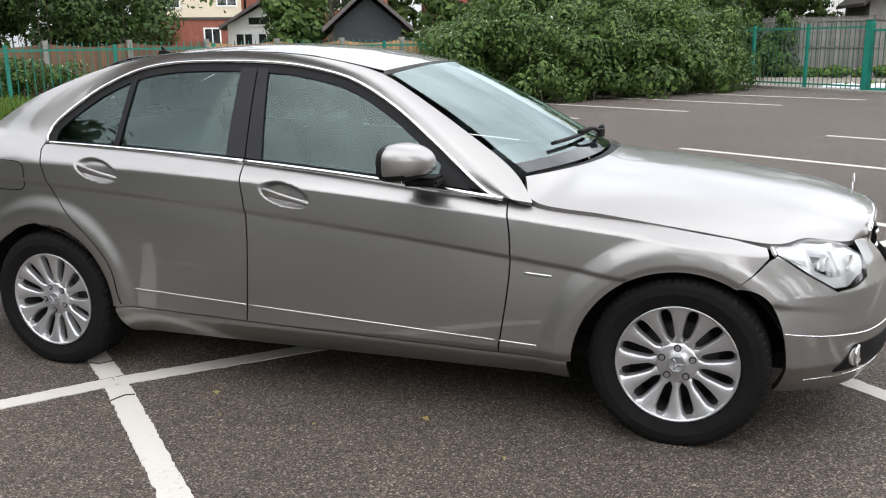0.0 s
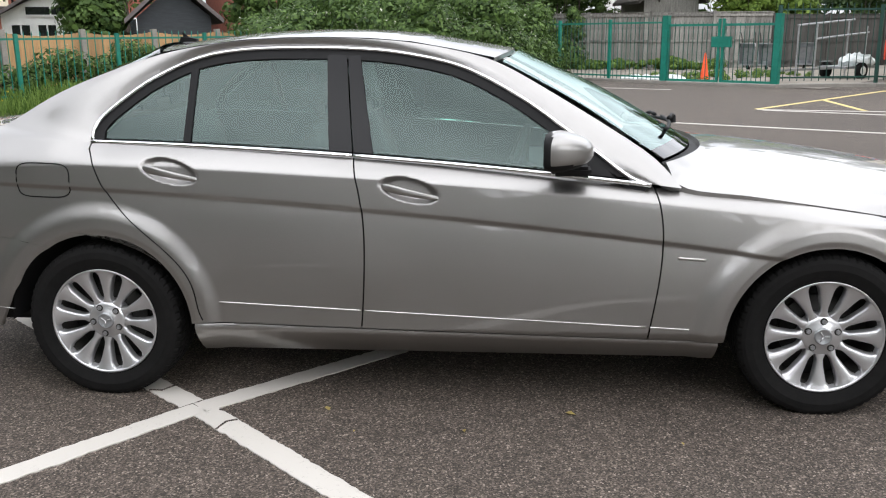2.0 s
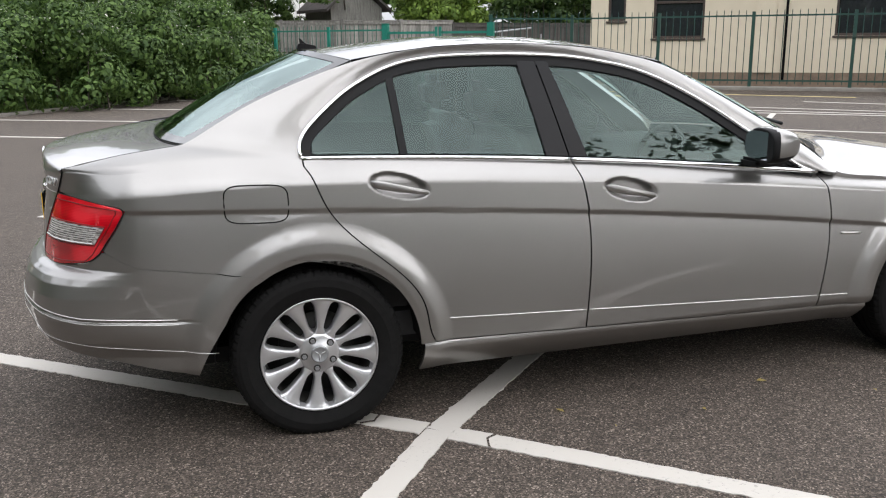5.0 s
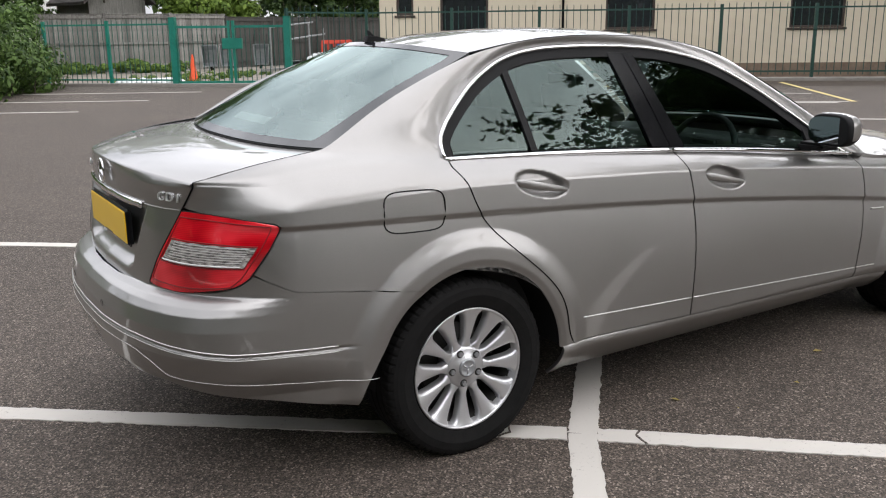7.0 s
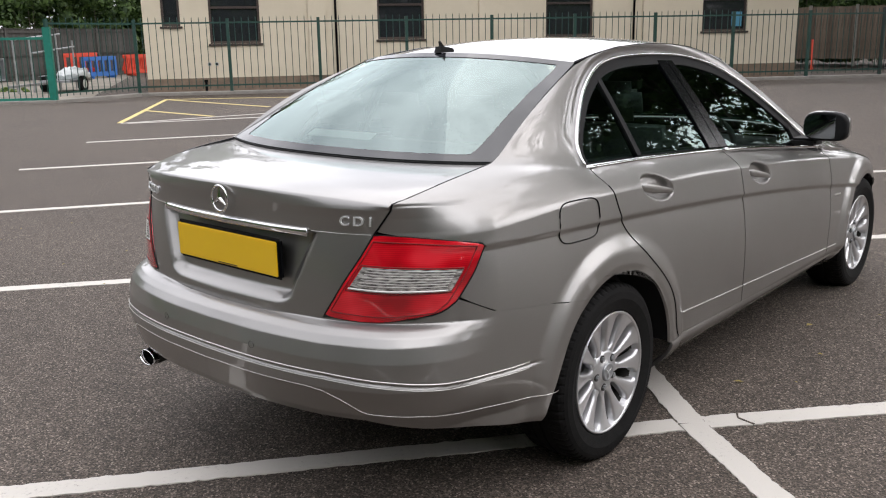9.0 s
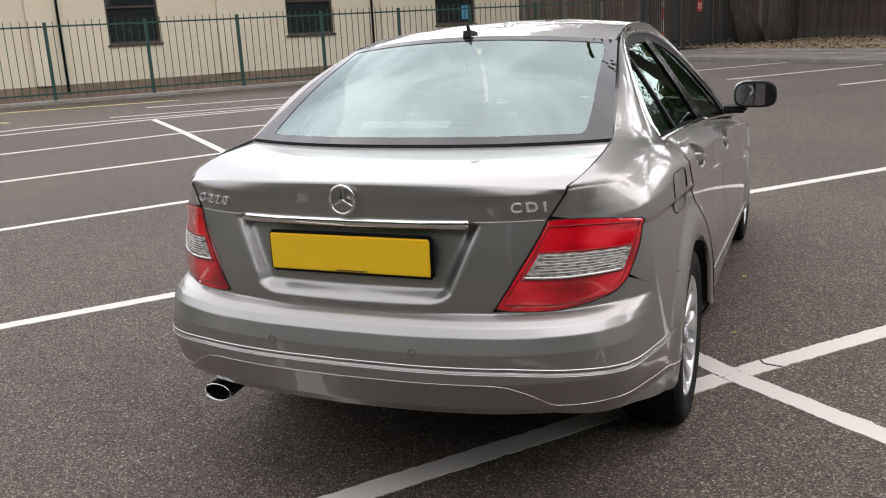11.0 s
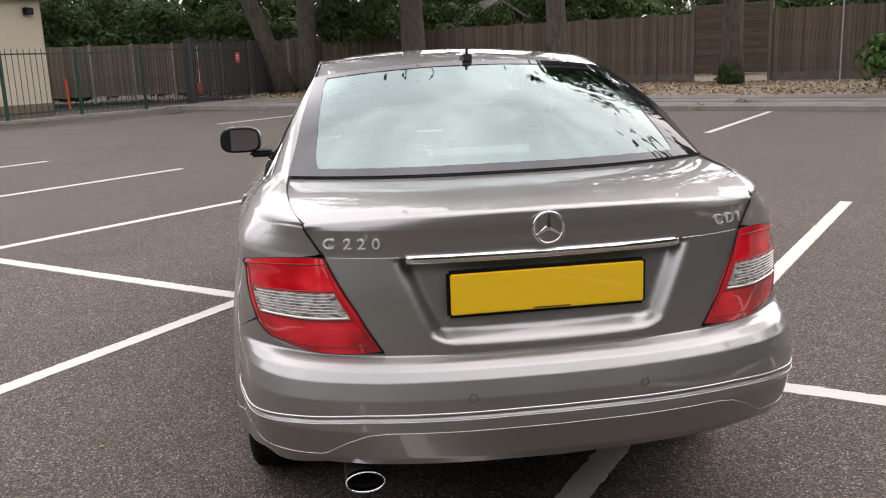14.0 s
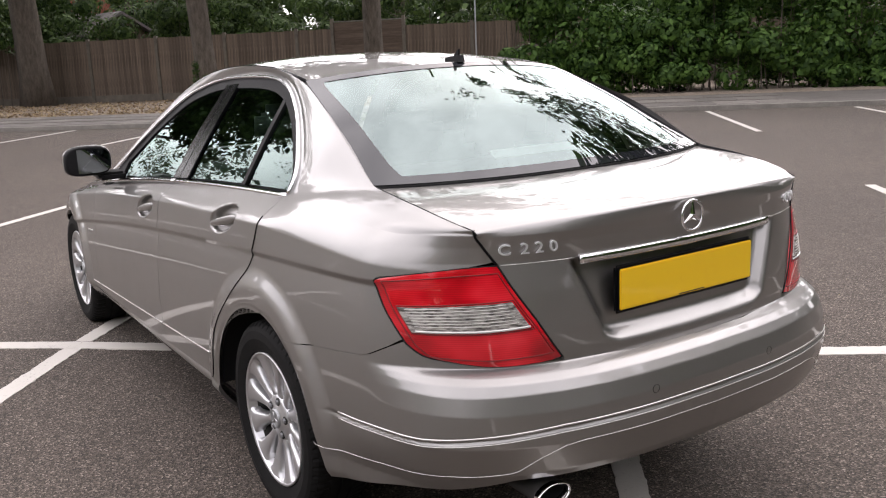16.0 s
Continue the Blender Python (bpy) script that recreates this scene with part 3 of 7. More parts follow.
GA, GB, GC = (5.45, 21.4), (6.75, 20.5), (7.95, 19.5)
gate_leaf(GA, GB, 1.72)
leaf2 = gate_leaf(GB, GC, 1.72)
part("lock_box", boxed((-0.26, -0.05, 0.98), (0.3, 0.05, 1.26), 0.01), FENCE_GREEN, leaf2)
for p in (GA, GC):
    t = thing("gate_post", "thick square green steel gate post", "gate post", (p[0], p[1], 0), -40, "yard gate")
    part("shaft", boxed((-0.085, -0.085, -0.05), (0.085, 0.085, 1.8), 0.008), FENCE_GREEN, t)
    part("cap", boxed((-0.092, -0.092, 1.8), (0.092, 0.092, 1.822), 0.006), FENCE_GREEN, t)

# fence and gate right of the building
yend = yard_posts[-1]
run_of_panels([yend, (29.9, 4.5)], 2.05, FENCE_BLACK, "dark steel bar fence panel beside the building", "dark fence by the trees", spacing=0.17, z=0.07)
gp = thing("gate_post", "thick dark steel post where the palisade begins", "gate post", (29.9, 4.5, 0), -30)
part("shaft", boxed((-0.11, -0.11, -0.05), (0.11, 0.11, 2.3), 0.01), FENCE_BLACK, gp)
part("cap", boxed((-0.118, -0.118, 2.3), (0.118, 0.118, 2.325), 0.006), FENCE_BLACK, gp)


def pale_mesh(h):
    """A pressed steel pale: shallow W section running to a split point."""
    sec = [(-0.034, 0.0), (-0.02, -0.014), (0.0, -0.004), (0.02, -0.014), (0.034, 0.0)]
    tip = (0.0, 0.05, 0.13, 0.05, 0.0)
    v = [(x, y - 0.02, 0.08) for x, y in sec] + [(x, y - 0.02, h - 0.13 + dz) for (x, y), dz in zip(sec, tip)]
    v += [(x, y - 0.016, z) for x, y, z in v]
    f = [(i, i + 1, i + 6, i + 5) for i in range(4)] + [(i + 10, i + 15, i + 16, i + 11) for i in range(4)]
    return mesh_of("pale", v, f, FENCE_BLACK)


palisade = [(29.9, 4.5), (32.55, 3.6), (35.2, 2.7), (37.9, 1.8)]
PALE = pale_mesh(2.35)
for a, b in zip(palisade[:-1], palisade[1:]):
    length = float(np.hypot(b[0] - a[0], b[1] - a[1]))
    t = tagged(new("palisade_panel"), "dark pointed steel palisade panel beside the trees", "fence", "palisade by the trees")
    t.matrix_world = lay((*a, 0.05), b)
    for i in range(1, 17):
        put("pale", PALE, t, m=pose(i * length / 17, 0, 0))
    for hh in (0.4, 1.9):
        part("rail", boxed((0, -0.008, hh - 0.03), (length, 0.03, hh + 0.03)), FENCE_BLACK, t)
    part("post", boxed((length - 0.05, 0.0, -0.05), (length + 0.05, 0.09, 2.2), 0.006), FENCE_BLACK, t)


# ---- board fences ----
def board_fence(points, h, mat, label, group, board=0.11, posts=True, base=0.2, wave=0.0, top_rail=False, post_mat=None, front_rails=False, gravel_board=False):
    for i, (a, b) in enumerate(zip(points[:-1], points[1:])):
        a3, b3 = np.array(a[:2], float), np.array(b[:2], float)
        length = float(np.linalg.norm(b3 - a3))
        t = tagged(new("wooden_fence_panel"), label, "fence", group)
        t.matrix_world = lay((a3[0], a3[1], base), b3)
        n = max(3, int(length / board))
        w = length / n
        me = bpy.data.meshes.new("board")
        bm = boxed((-w / 2 - 0.006, -0.012, 0.02), (w / 2 + 0.006, 0.012, h), 0.004)
        bm.to_mesh(me); bm.free(); me.materials.append(mat)
        for k in range(n):
            ob = put("board", me, t, m=pose((k + 0.5) * w, 0.008 * (k % 2), -wave * math.sin(math.pi * (k + 0.5) / n) if wave else 0.012 * math.sin(k * 7.3)))
        for hh in ((0.3, h * 0.5, h - 0.12) if front_rails else (0.3, h - 0.3)):
            y0 = -0.06 if front_rails else 0.02
            part("rail", boxed((0, y0, hh - 0.045), (length, y0 + 0.04, hh + 0.045), 0.004), mat, t)
        if gravel_board:
            part("gravel_board", boxed((0.06, -0.025, -0.1), (length - 0.06, 0.02, 0.26), 0.006), post_mat or mat, t)
        if posts:
            part("post", boxed((-0.06, -0.085, -0.3), (0.06, 0.06, h + 0.07), 0.008), post_mat or mat, t)
        if top_rail:
            part("top_rail", boxed((0, -0.04, h), (length, 0.04, h + 0.03)), mat, t)


board_fence([nrmL(-26.3 + 1.85 * k, 3.9) for k in range(11)], 1.38, OLD_SHADED_TAN, "older tan wooden fence panel with tree shade painted into its boards", "tan fence behind the verge", 0.13, True, 0.12, 0.08, post_mat=CONCRETE)
board_fence([nrmL(-7.8 + 1.85 * k, 3.9) for k in range(6)], 1.38, NEW_WOOD, "orange-tan new wooden fence panel with a dipped top", "tan fence behind the verge", 0.13, True, 0.12, 0.08, post_mat=CONCRETE)
yard_back = [(-1.0, 38.5), (1.7, 38.1), (4.4, 37.6), (7.1, 37.2), (9.8, 36.9), (12.5, 37.5), (15.2, 38.5), (18.0, 39.5), (20.6, 40.6), (23.4, 41.7)]
board_fence(yard_back[:6], 2.42, GREY_WOOD, "weathered grey wooden fence panel of upright boards", "grey fence behind the yard", 0.14, True, -0.22, top_rail=True, front_rails=True)
board_fence(yard_back[5:], 2.3, SHADED_WOOD, "grey wooden fence panel with the tall hedge's shade painted in", "grey fence behind the yard", 0.14, True, -0.22, top_rail=True, front_rails=True)
FENCE_W = 10.9
for run in ([37.0, 34.2, 31.3, 28.4, 25.5, 22.65, 19.85, 17.0, 15.6], [12.9, 10.4, 7.6, 4.8, 2.0, -0.8, -3.6, -6.4, -9.2]):
    board_fence([nrmR(s, FENCE_W) for s in run], 2.36, BROWN_WOOD, "old brown wooden fence panel with concrete posts", "brown fence behind the gravel", 0.12, True, 0.18, post_mat=POST_GREY, gravel_board=True)
side_pts = [(36.9, 15.2), (37.4, 13.2), (37.8, 11.4), (38.2, 9.6), (38.5, 7.9), (38.8, 6.2), (39.1, 4.5), (39.4, 2.8), (39.7, 1.1), (40.0, -0.6)]
board_fence(side_pts, 2.2, BROWN_WOOD, "dark brown old wooden fence panel with pale concrete posts", "brown fence behind the palisade", 0.12, True, 0.2, post_mat=CONCRETE)

# ---- cream building ----
BA, BB = np.array([12.5, 22.7]), np.array([30.72, 9.45])
blen = float(np.linalg.norm(BB - BA))
BUILD = lay((BA[0], BA[1], 0), BB)
building = tagged(new("cream_building"), "cream rendered single-storey building with dark brown windows", "building")
building.matrix_world = BUILD


def wall_with_windows(parent, length, height, wins, thick, mat):
    """A wall in x-z with openings cut through; wins: x0, x1, z0, z1."""
    xs = sorted({0, length, *[w[0] for w in wins], *[w[1] for w in wins]})
    zs = sorted({0.3, height, *[w[2] for w in wins], *[w[3] for w in wins]})
    bm = bmesh.new()
    for x0, x1 in zip(xs, xs[1:]):
        for z0, z1 in zip(zs, zs[1:]):
            if not any(w[0] <= x0 and x1 <= w[1] and w[2] <= z0 and z1 <= w[3] for w in wins):
                box(bm, (x0, 0, z0), (x1, thick, z1))
    bmesh.ops.remove_doubles(bm, verts=bm.verts, dist=0.0001)
    return part("front_wall", bm, mat, parent)


WINS = [(0.55, 1.1, 1.88, 3.1), (1.96, 3.5, 1.34, 3.1), (7.22, 8.77, 1.38, 3.1), (12.95, 14.65, 1.38, 3.06), (18.75, 20.5, 1.46, 3.15)]
wall_with_windows(building, blen, 3.9, WINS, 0.3, RENDER_WALL)
part("side_wall", boxed((0, 0.3, 0.3), (0.3, 9, 3.9)), RENDER_WALL, building)
part("side_wall", boxed((blen - 0.3, 0.3, 0.3), (blen, 9, 3.9)), RENDER_WALL, building)
part("back_wall", boxed((0.3, 8.7, 0.3), (blen - 0.3, 9, 3.9)), RENDER_WALL, building)
part("plinth", boxed((-0.02, -0.02, -0.3), (blen + 0.02, 8.95, 0.3)), PLINTH, building)
part("roof", boxed((-0.4, -0.5, 3.9), (blen + 0.4, 9.4, 4.15), 0.03), SLATE, building)
for x in (5.0, 10.6, 16.45):
    part("pilaster", boxed((x, -0.09, 0.3), (x + 0.55, -0.002, 3.9), 0.01), RENDER_WALL, building)
for x0, x1, z0, z1 in WINS:
    w = part("window", boxed((x0 + 0.05, 0.12, z0 + 0.05), (x1 - 0.05, 0.135, z1 - 0.05)), DARK_PANE, building)
    for lo, hi in [((x0, 0.07, z0), (x0 + 0.07, 0.16, z1)), ((x1 - 0.07, 0.07, z0), (x1, 0.16, z1)), ((x0 + 0.07, 0.07, z0), (x1 - 0.07, 0.16, z0 + 0.07)), ((x0 + 0.07, 0.07, z1 - 0.07), (x1 - 0.07, 0.16, z1)), ((x0 + 0.07, 0.07, z0 + 1.05), (x1 - 0.07, 0.16, z0 + 1.12))]:
        part("frame_bar", boxed(lo, hi, 0.006), BROWN_FRAME, w)
    part("window_sill", boxed((x0 - 0.06, -0.05, z0 - 0.07), (x1 + 0.06, 0.12, z0 - 0.003), 0.008), BROWN_FRAME, building)
for x in (5.87, 16.12):
    part("downpipe", rod((x, -0.07, 0.05), (x, -0.07, 3.85), 0.04, seg=10), GLOSS_BLACK, building, "black plastic downpipe")

for x in (1.88, 2.1):
    tap = tagged(new("wall_vent"), "small round grey vent on the cream wall", "vent", "vents on the building wall")
    tap.matrix_world = BUILD @ pose(x, -0.002, 0.72)
    part("ring", rod((0, 0, 0), (0, -0.03, 0), 0.06, 0.055, 14), GALV, tap)
    part("bore", rod((0, -0.031, 0), (0, -0.034, 0), 0.035, seg=12), MATT_BLACK, tap)
sp = tagged(new("stand_pipe"), "short dark stand pipe against the cream wall", "pipe")
sp.matrix_world = BUILD @ pose(1.74, -0.1, -0.25)
part("pipe", rod((0, 0, 0), (0, 0, 0.42), 0.04, seg=12), GLOSS_BLACK, sp)
part("collar", rod((0, 0, 0.42), (0, 0, 0.5), 0.055, seg=12), GLOSS_BLACK, sp)

# ---- planting ----


def hedge(name, label, spine, height, depth, n_clump, per, size, mat, seed, blossom=0, base=0.1, category="hedge", low=0.25, rad=(0.35, 0.75)):
    """A dense bank of foliage along a line: clumps of leaves, uneven top and front."""
    rng = np.random.default_rng(seed)
    sp = resample(np.array(spine, float)[:, :2], 200)
    k = rng.integers(0, 200, n_clump)
    d = np.gradient(sp, axis=0)
    d /= np.linalg.norm(d, axis=1)[:, None]
    nr = np.stack([-d[:, 1], d[:, 0]], 1)
    bumpy = 0.82 + 0.18 * np.sin(k * 0.13 + seed) + 0.1 * np.sin(k * 0.41 + 2 * seed)
    h = rng.random(n_clump) ** 0.8
    off = (rng.random(n_clump) - 0.5) * depth * (1.05 - 0.35 * h)
    c = np.column_stack([sp[k] + nr[k] * off[:, None], base + low + h * (height * bumpy - low)])
    r = rng.uniform(*rad, n_clump) * (0.75 + 0.25 * (1 - h))
    p, o = clumps(c, r, per, seed)
    p[:, 2] = np.maximum(p[:, 2], base + 0.03)
    t = tagged(new(name), label, category)
    put("foliage", leaf_mesh("foliage", *leaves(p, size, seed=seed, outward=o * 0.9), mat), t)["kind"] = "stuff"
    if blossom:
        q = p[rng.random(len(p)) < blossom]
        q = q[q[:, 2] > base + height * 0.45]
        put("blossom", leaf_mesh("blossom", *leaves(q + 0.03, size * 0.5, seed=seed + 1, outward=np.zeros_like(q)), BLOSSOM), t, "white bramble blossom")["kind"] = "stuff"
    stems = bmesh.new()
    for i in range(0, n_clump, 4):
        q = c[i]
        cyl(stems, (q[0], q[1], base - 0.05), (q[0] + rng.normal() * 0.1, q[1] + rng.normal() * 0.1, q[2]), 0.02, 0.008, 5)
    part("stem_mass", stems, BARK, t)["kind"] = "stuff"
    return t


def tree(at, height, trunk_r, crown_r, n_clump, per, mat, seed, label, low=0.45, lean=(0, 0), size=0.11, flat=0.8, name="tree"):
    rng = np.random.default_rng(seed)
    t = thing(name, label, "tree", at)
    top = np.array([lean[0], lean[1], height * 0.72])
    path = crom([(0, 0, -0.15), (lean[0] * 0.25, lean[1] * 0.25, height * 0.2), (lean[0] * 0.6, lean[1] * 0.6, height * 0.45), tuple(top)], 12)
    v, f = tube(path, 1.0, 10, up=(0.3, 1, 0))
    rr = np.interp(np.linspace(0, 1, 12), [0, 0.08, 0.5, 1], [1.35, 1.0, 0.75, 0.25]) * trunk_r
    v = np.array(v).reshape(12, 10, 3)
    v = path[:, None] + (v - path[:, None]) * (rr[:, None, None] * (1 + 0.12 * np.sin(np.arange(10) * 2.5)[None, :, None]))
    put("trunk", mesh_of("trunk", v.reshape(-1, 3), f, BARK, True), t)
    ends = []
    for i in range(9):
        k = rng.integers(4, 11)
        a = rng.random() * 6.28
        reach = crown_r * rng.uniform(0.5, 0.95)
        e = path[k] + np.array([math.cos(a) * reach, math.sin(a) * reach, height * rng.uniform(0.08, 0.3)])
        mid = (path[k] + e) / 2 + np.array([0, 0, 0.25])
        vv, ff = tube(crom([path[k], mid, e], 8), trunk_r * 0.2, 5, up=(0.2, 0.3, 1))
        put("limb", mesh_of("limb", vv, ff, BARK, True), t)
        ends.append(e)
    ends = np.array(ends)
    n_clump, per = n_clump * 2, per // 2
    c = ends[rng.integers(0, len(ends), n_clump)] + rng.normal(size=(n_clump, 3)) * np.array([0.3, 0.3, 0.16]) * crown_r
    extra = rng.normal(size=(n_clump // 2, 3)) * np.array([0.5, 0.5, 0.35 * flat]) * crown_r + np.array([lean[0], lean[1], height * 0.78])
    c = np.vstack([c, extra])
    c[:, 2] = np.maximum(c[:, 2], height * low)
    o = rng.normal(size=(len(c) * per, 3))
    p = np.repeat(c, per, 0) + o * np.repeat(rng.uniform(0.4, 1.3, len(c)) * crown_r * 0.09, per)[:, None] * np.array([1.2, 1.2, 0.55])
    p[:, 2] = np.maximum(p[:, 2], height * low)
    o /= np.linalg.norm(o, axis=1)[:, None]
    put("crown", leaf_mesh("crown", *leaves(p, size, seed=seed, outward=o * 0.5), mat), t)["kind"] = "stuff"
    return t


hedge("bramble_hedge", "green bramble thicket with white blossom over the fence", [nrmL(-1.5, 3.6), nrmL(1, 3.3), nrmL(4, 3.0), nrmL(8, 2.8)], 2.3, 2.0, 300, 250, 0.055, LEAF, 3, 0.05)
hedge("bramble_hedge", "dense green bramble bank spilling over the kerb", [nrmL(-3.4, 0.1), nrmL(-1.0, -0.9), nrmL(1.4, -1.0), nrmL(3.6, -0.7), nrmL(6.0, 0.4)], 2.3, 3.0, 520, 230, 0.052, LEAF, 4, 0.055, base=0.0)
def grass_bank(name, label, s0, s1, w0, w1, n, tall, seed):
    """Standing blades of long grass along the verge."""
    rng = np.random.default_rng(seed)
    s, w = rng.uniform(s0, s1, n), rng.uniform(w0, w1, n)
    p = np.array([nrmL(a, b)[:2] for a, b in zip(s, w)])
    h = tall * rng.uniform(0.35, 1.0, n) * (0.7 + 0.3 * np.sin(s * 1.7 + 2 * np.sin(s * 0.6)))
    a = rng.uniform(0, 6.28, n)
    d = np.stack([np.cos(a), np.sin(a)], 1) * 0.014
    lean = rng.normal(size=(n, 2)) * 0.25 * h[:, None]
    z = np.full((n, 1), 0.04)
    v = np.stack([np.hstack([p - d, z]), np.hstack([p + d, z]), np.hstack([p + lean + d * 0.3, z + h[:, None]]), np.hstack([p + lean - d * 0.3, z + h[:, None]])], 1).reshape(-1, 3)
    t = tagged(new(name), label, "grass", kind="stuff")
    put("blade_mass", leaf_mesh("blade_mass", v, np.arange(4 * n).reshape(-1, 4), GRASS), t)["kind"] = "stuff"
    q = np.hstack([p + lean, z + h[:, None]])[: n // 120]
    put("flower_mass", leaf_mesh("flower_mass", *leaves(q, 0.022, seed=seed), FLOWER), t, "small yellow flowers")["kind"] = "stuff"


grass_bank("verge_grass", "long green grass with yellow flowers along the green fence", -28, -1.5, -1.0, 2.4, 34000, 0.5, 5)
hedge("ivy_bushes", "dark green bushes between the fences", [nrmL(s, 2.9) for s in (-28, -20, -12, -3, 1)], 1.0, 1.0, 330, 200, 0.045, LEAF, 6, 0.03, low=0.05, rad=(0.25, 0.55))
hedge("laurel_hedge", "tall glossy dark green laurel hedge beside the pavement", [nrmR(s, 5.4) for s in (-24, -14, -6, 4.5, 8.6)], 4.6, 3.4, 820, 200, 0.075, LEAF_LAUREL, 7, base=0.15, rad=(0.4, 0.95))
hedge("laurel_hedge", "low skirt of glossy laurel leaves", [nrmR(s, 4.3) for s in (-24, -14, -6, 4.5, 8.4)], 1.9, 1.6, 260, 160, 0.075, LEAF_LAUREL, 18, base=0.15, low=0.1, rad=(0.3, 0.6))
hedge("ivy_on_fence", "green ivy hanging over the grey fence", [(-1.5, 37.3), (1.5, 36.9), (3.8, 36.6)], 2.5, 1.6, 150, 140, 0.08, LEAF, 8, base=-0.2)
hedge("conifer_hedge", "bright yellow-green clipped conifer hedge behind the yard", [(10.6, 39.3), (14.9, 40.3)], 4.6, 2.4, 240, 110, 0.09, LEAF_CONIFER, 9, base=0.0)
hedge("dark_hedge", "dark green tall hedge behind the yard", [(15.9, 41.5), (22.0, 43.8), (30.0, 44.0)], 6.5, 3.0, 300, 100, 0.12, LEAF_DARK, 10, base=0.0, rad=(0.5, 1.0))
hedge("holly_bush", "dark bushes behind the far board fence", [(39.5, 17.5), (41.0, 9.0), (42.5, 1.0)], 4.6, 2.0, 330, 120, 0.09, LEAF_DARK, 11, base=0.0, rad=(0.5, 1.0))
hedge("ivy_bushes", "dark green boughs hanging before the brown fence", [nrmR(s, 9.6) for s in (28.2, 30.0, 32.0)], 5.0, 1.4, 110, 160, 0.06, LEAF_DARK, 12, base=0.2, low=2.2, rad=(0.3, 0.6))
hedge("garden_shrubs", "dark garden shrubs behind the brown fence", [nrmR(s, 18.5) for s in (-20, 0, 12, 24, 36)], 6.5, 3.5, 440, 170, 0.1, LEAF_DARK, 13, base=0.2, rad=(0.5, 1.1))
hedge("distant_trees", "dark belt of distant trees", [(34, 48), (52, 30), (62, 5), (62, -14), (50, -34), (30, -50)], 9, 6, 500, 60, 0.4, LEAF_DARK, 14, base=0.0, rad=(1.2, 2.6), category="trees")
# Unseen belt added to darken the horizon that the car mirrors.
hedge("distant_trees", "unseen dark belt of trees added to close off the mirrored horizon", [(30, -52), (10, -50), (-8, -46), (-20, -40)], 8, 6, 300, 60, 0.4, LEAF_DARK, 16, base=0.0, rad=(1.2, 2.4), category="trees")
# Out of view behind the tail; height set by how dark the bumper should be.
hedge("distant_trees", "unseen tall belt of trees added to darken the car's tail", [(-15, -24), (-18, -14), (-19, -4), (-20, 8), (-26, 20), (-40, 28)], 11.5, 6, 560, 60, 0.4, LEAF_DARK, 17, base=0.0, rad=(1.2, 2.6), category="trees")
hedge("distant_trees", "green belt of distant garden trees", [(-48, 20), (-40, 48), (-18, 62), (8, 60), (30, 46)], 15, 6, 560, 60, 0.4, LEAF, 15, base=0.0, rad=(1.0, 2.2), category="trees")
hedge("garden_trees", "dense dark green garden trees behind the tan fence", [(-20.5, 11.0), (-16.8, 14.6), (-13.2, 17.8)], 5.6, 2.6, 340, 270, 0.055, LEAF_DARK, 41, base=0.1, low=1.35, rad=(0.4, 0.85), category="trees")
hedge("garden_trees", "green garden shrubs beside the shed", [(-12.2, 22.2), (-10.9, 22.9)], 3.4, 1.6, 70, 130, 0.09, LEAF, 42, base=0.1, category="trees")
hedge("yard_weeds", "low green weeds along the yard fence", [(1.0, 37.0), (4.4, 36.6), (7.1, 36.0), (10.0, 35.6)], 0.45, 2.2, 130, 90, 0.06, GRASS, 45, base=-0.22, low=0.03, rad=(0.12, 0.3), category="weeds")
hedge("yard_weeds", "patchy weeds on the yard floor", [(5.4, 26.0), (8.2, 29.5), (11.5, 31.5)], 0.12, 4.0, 110, 60, 0.04, GRASS, 46, base=-0.22, low=0.02, rad=(0.1, 0.22), category="weeds")
hedge("garden_trees", "green shrubs and trees behind the brambles", [(-7.6, 25.2), (-4.5, 28.4), (-1.6, 33.0), (1.5, 41.0), (6.0, 44.5)], 7.0, 2.6, 520, 110, 0.1, LEAF, 43, base=0.1, category="trees")
hedge("dark_hedge", "dark tall hedge behind the palisade and trees", [(41, 16), (45, 8), (47, -2), (46, -12), (42, -22)], 6.5, 3.0, 330, 220, 0.11, LEAF_DARK, 44, base=0.0, rad=(0.7, 1.4))
TREE = "tall tree with rough grey-brown trunk and dark leafy crown"
IVY = "tall tree with mottled bark, ivy round its foot, on the gravel"
tree(nrmR(27.0, 9.5, 0.18), 23, 0.52, 6.5, 75, 130, LEAF_DARK, 21, TREE, 0.36, (-3, 1), size=0.2)
tree((36.9, 1.2, 0.1), 18, 0.44, 5.5, 70, 140, LEAF_DARK, 22, "leaning tree with rough trunk beside the palisade", 0.42, (-1.5, 5.0), size=0.18)
tree((36.6, 0.2, 0.1), 19, 0.46, 5.5, 70, 140, LEAF_DARK, 23, TREE, 0.42, size=0.18)
tree(nrmR(18.15, 5.5, 0.15), 22, 0.31, 6.5, 75, 130, LEAF_DARK, 25, IVY, 0.38, (-1.5, 1.5), size=0.2)
tree(nrmR(13.45, 8.4, 0.18), 20, 0.3, 6, 80, 150, LEAF_DARK, 26, IVY, 0.4, (-2, 1), size=0.18)
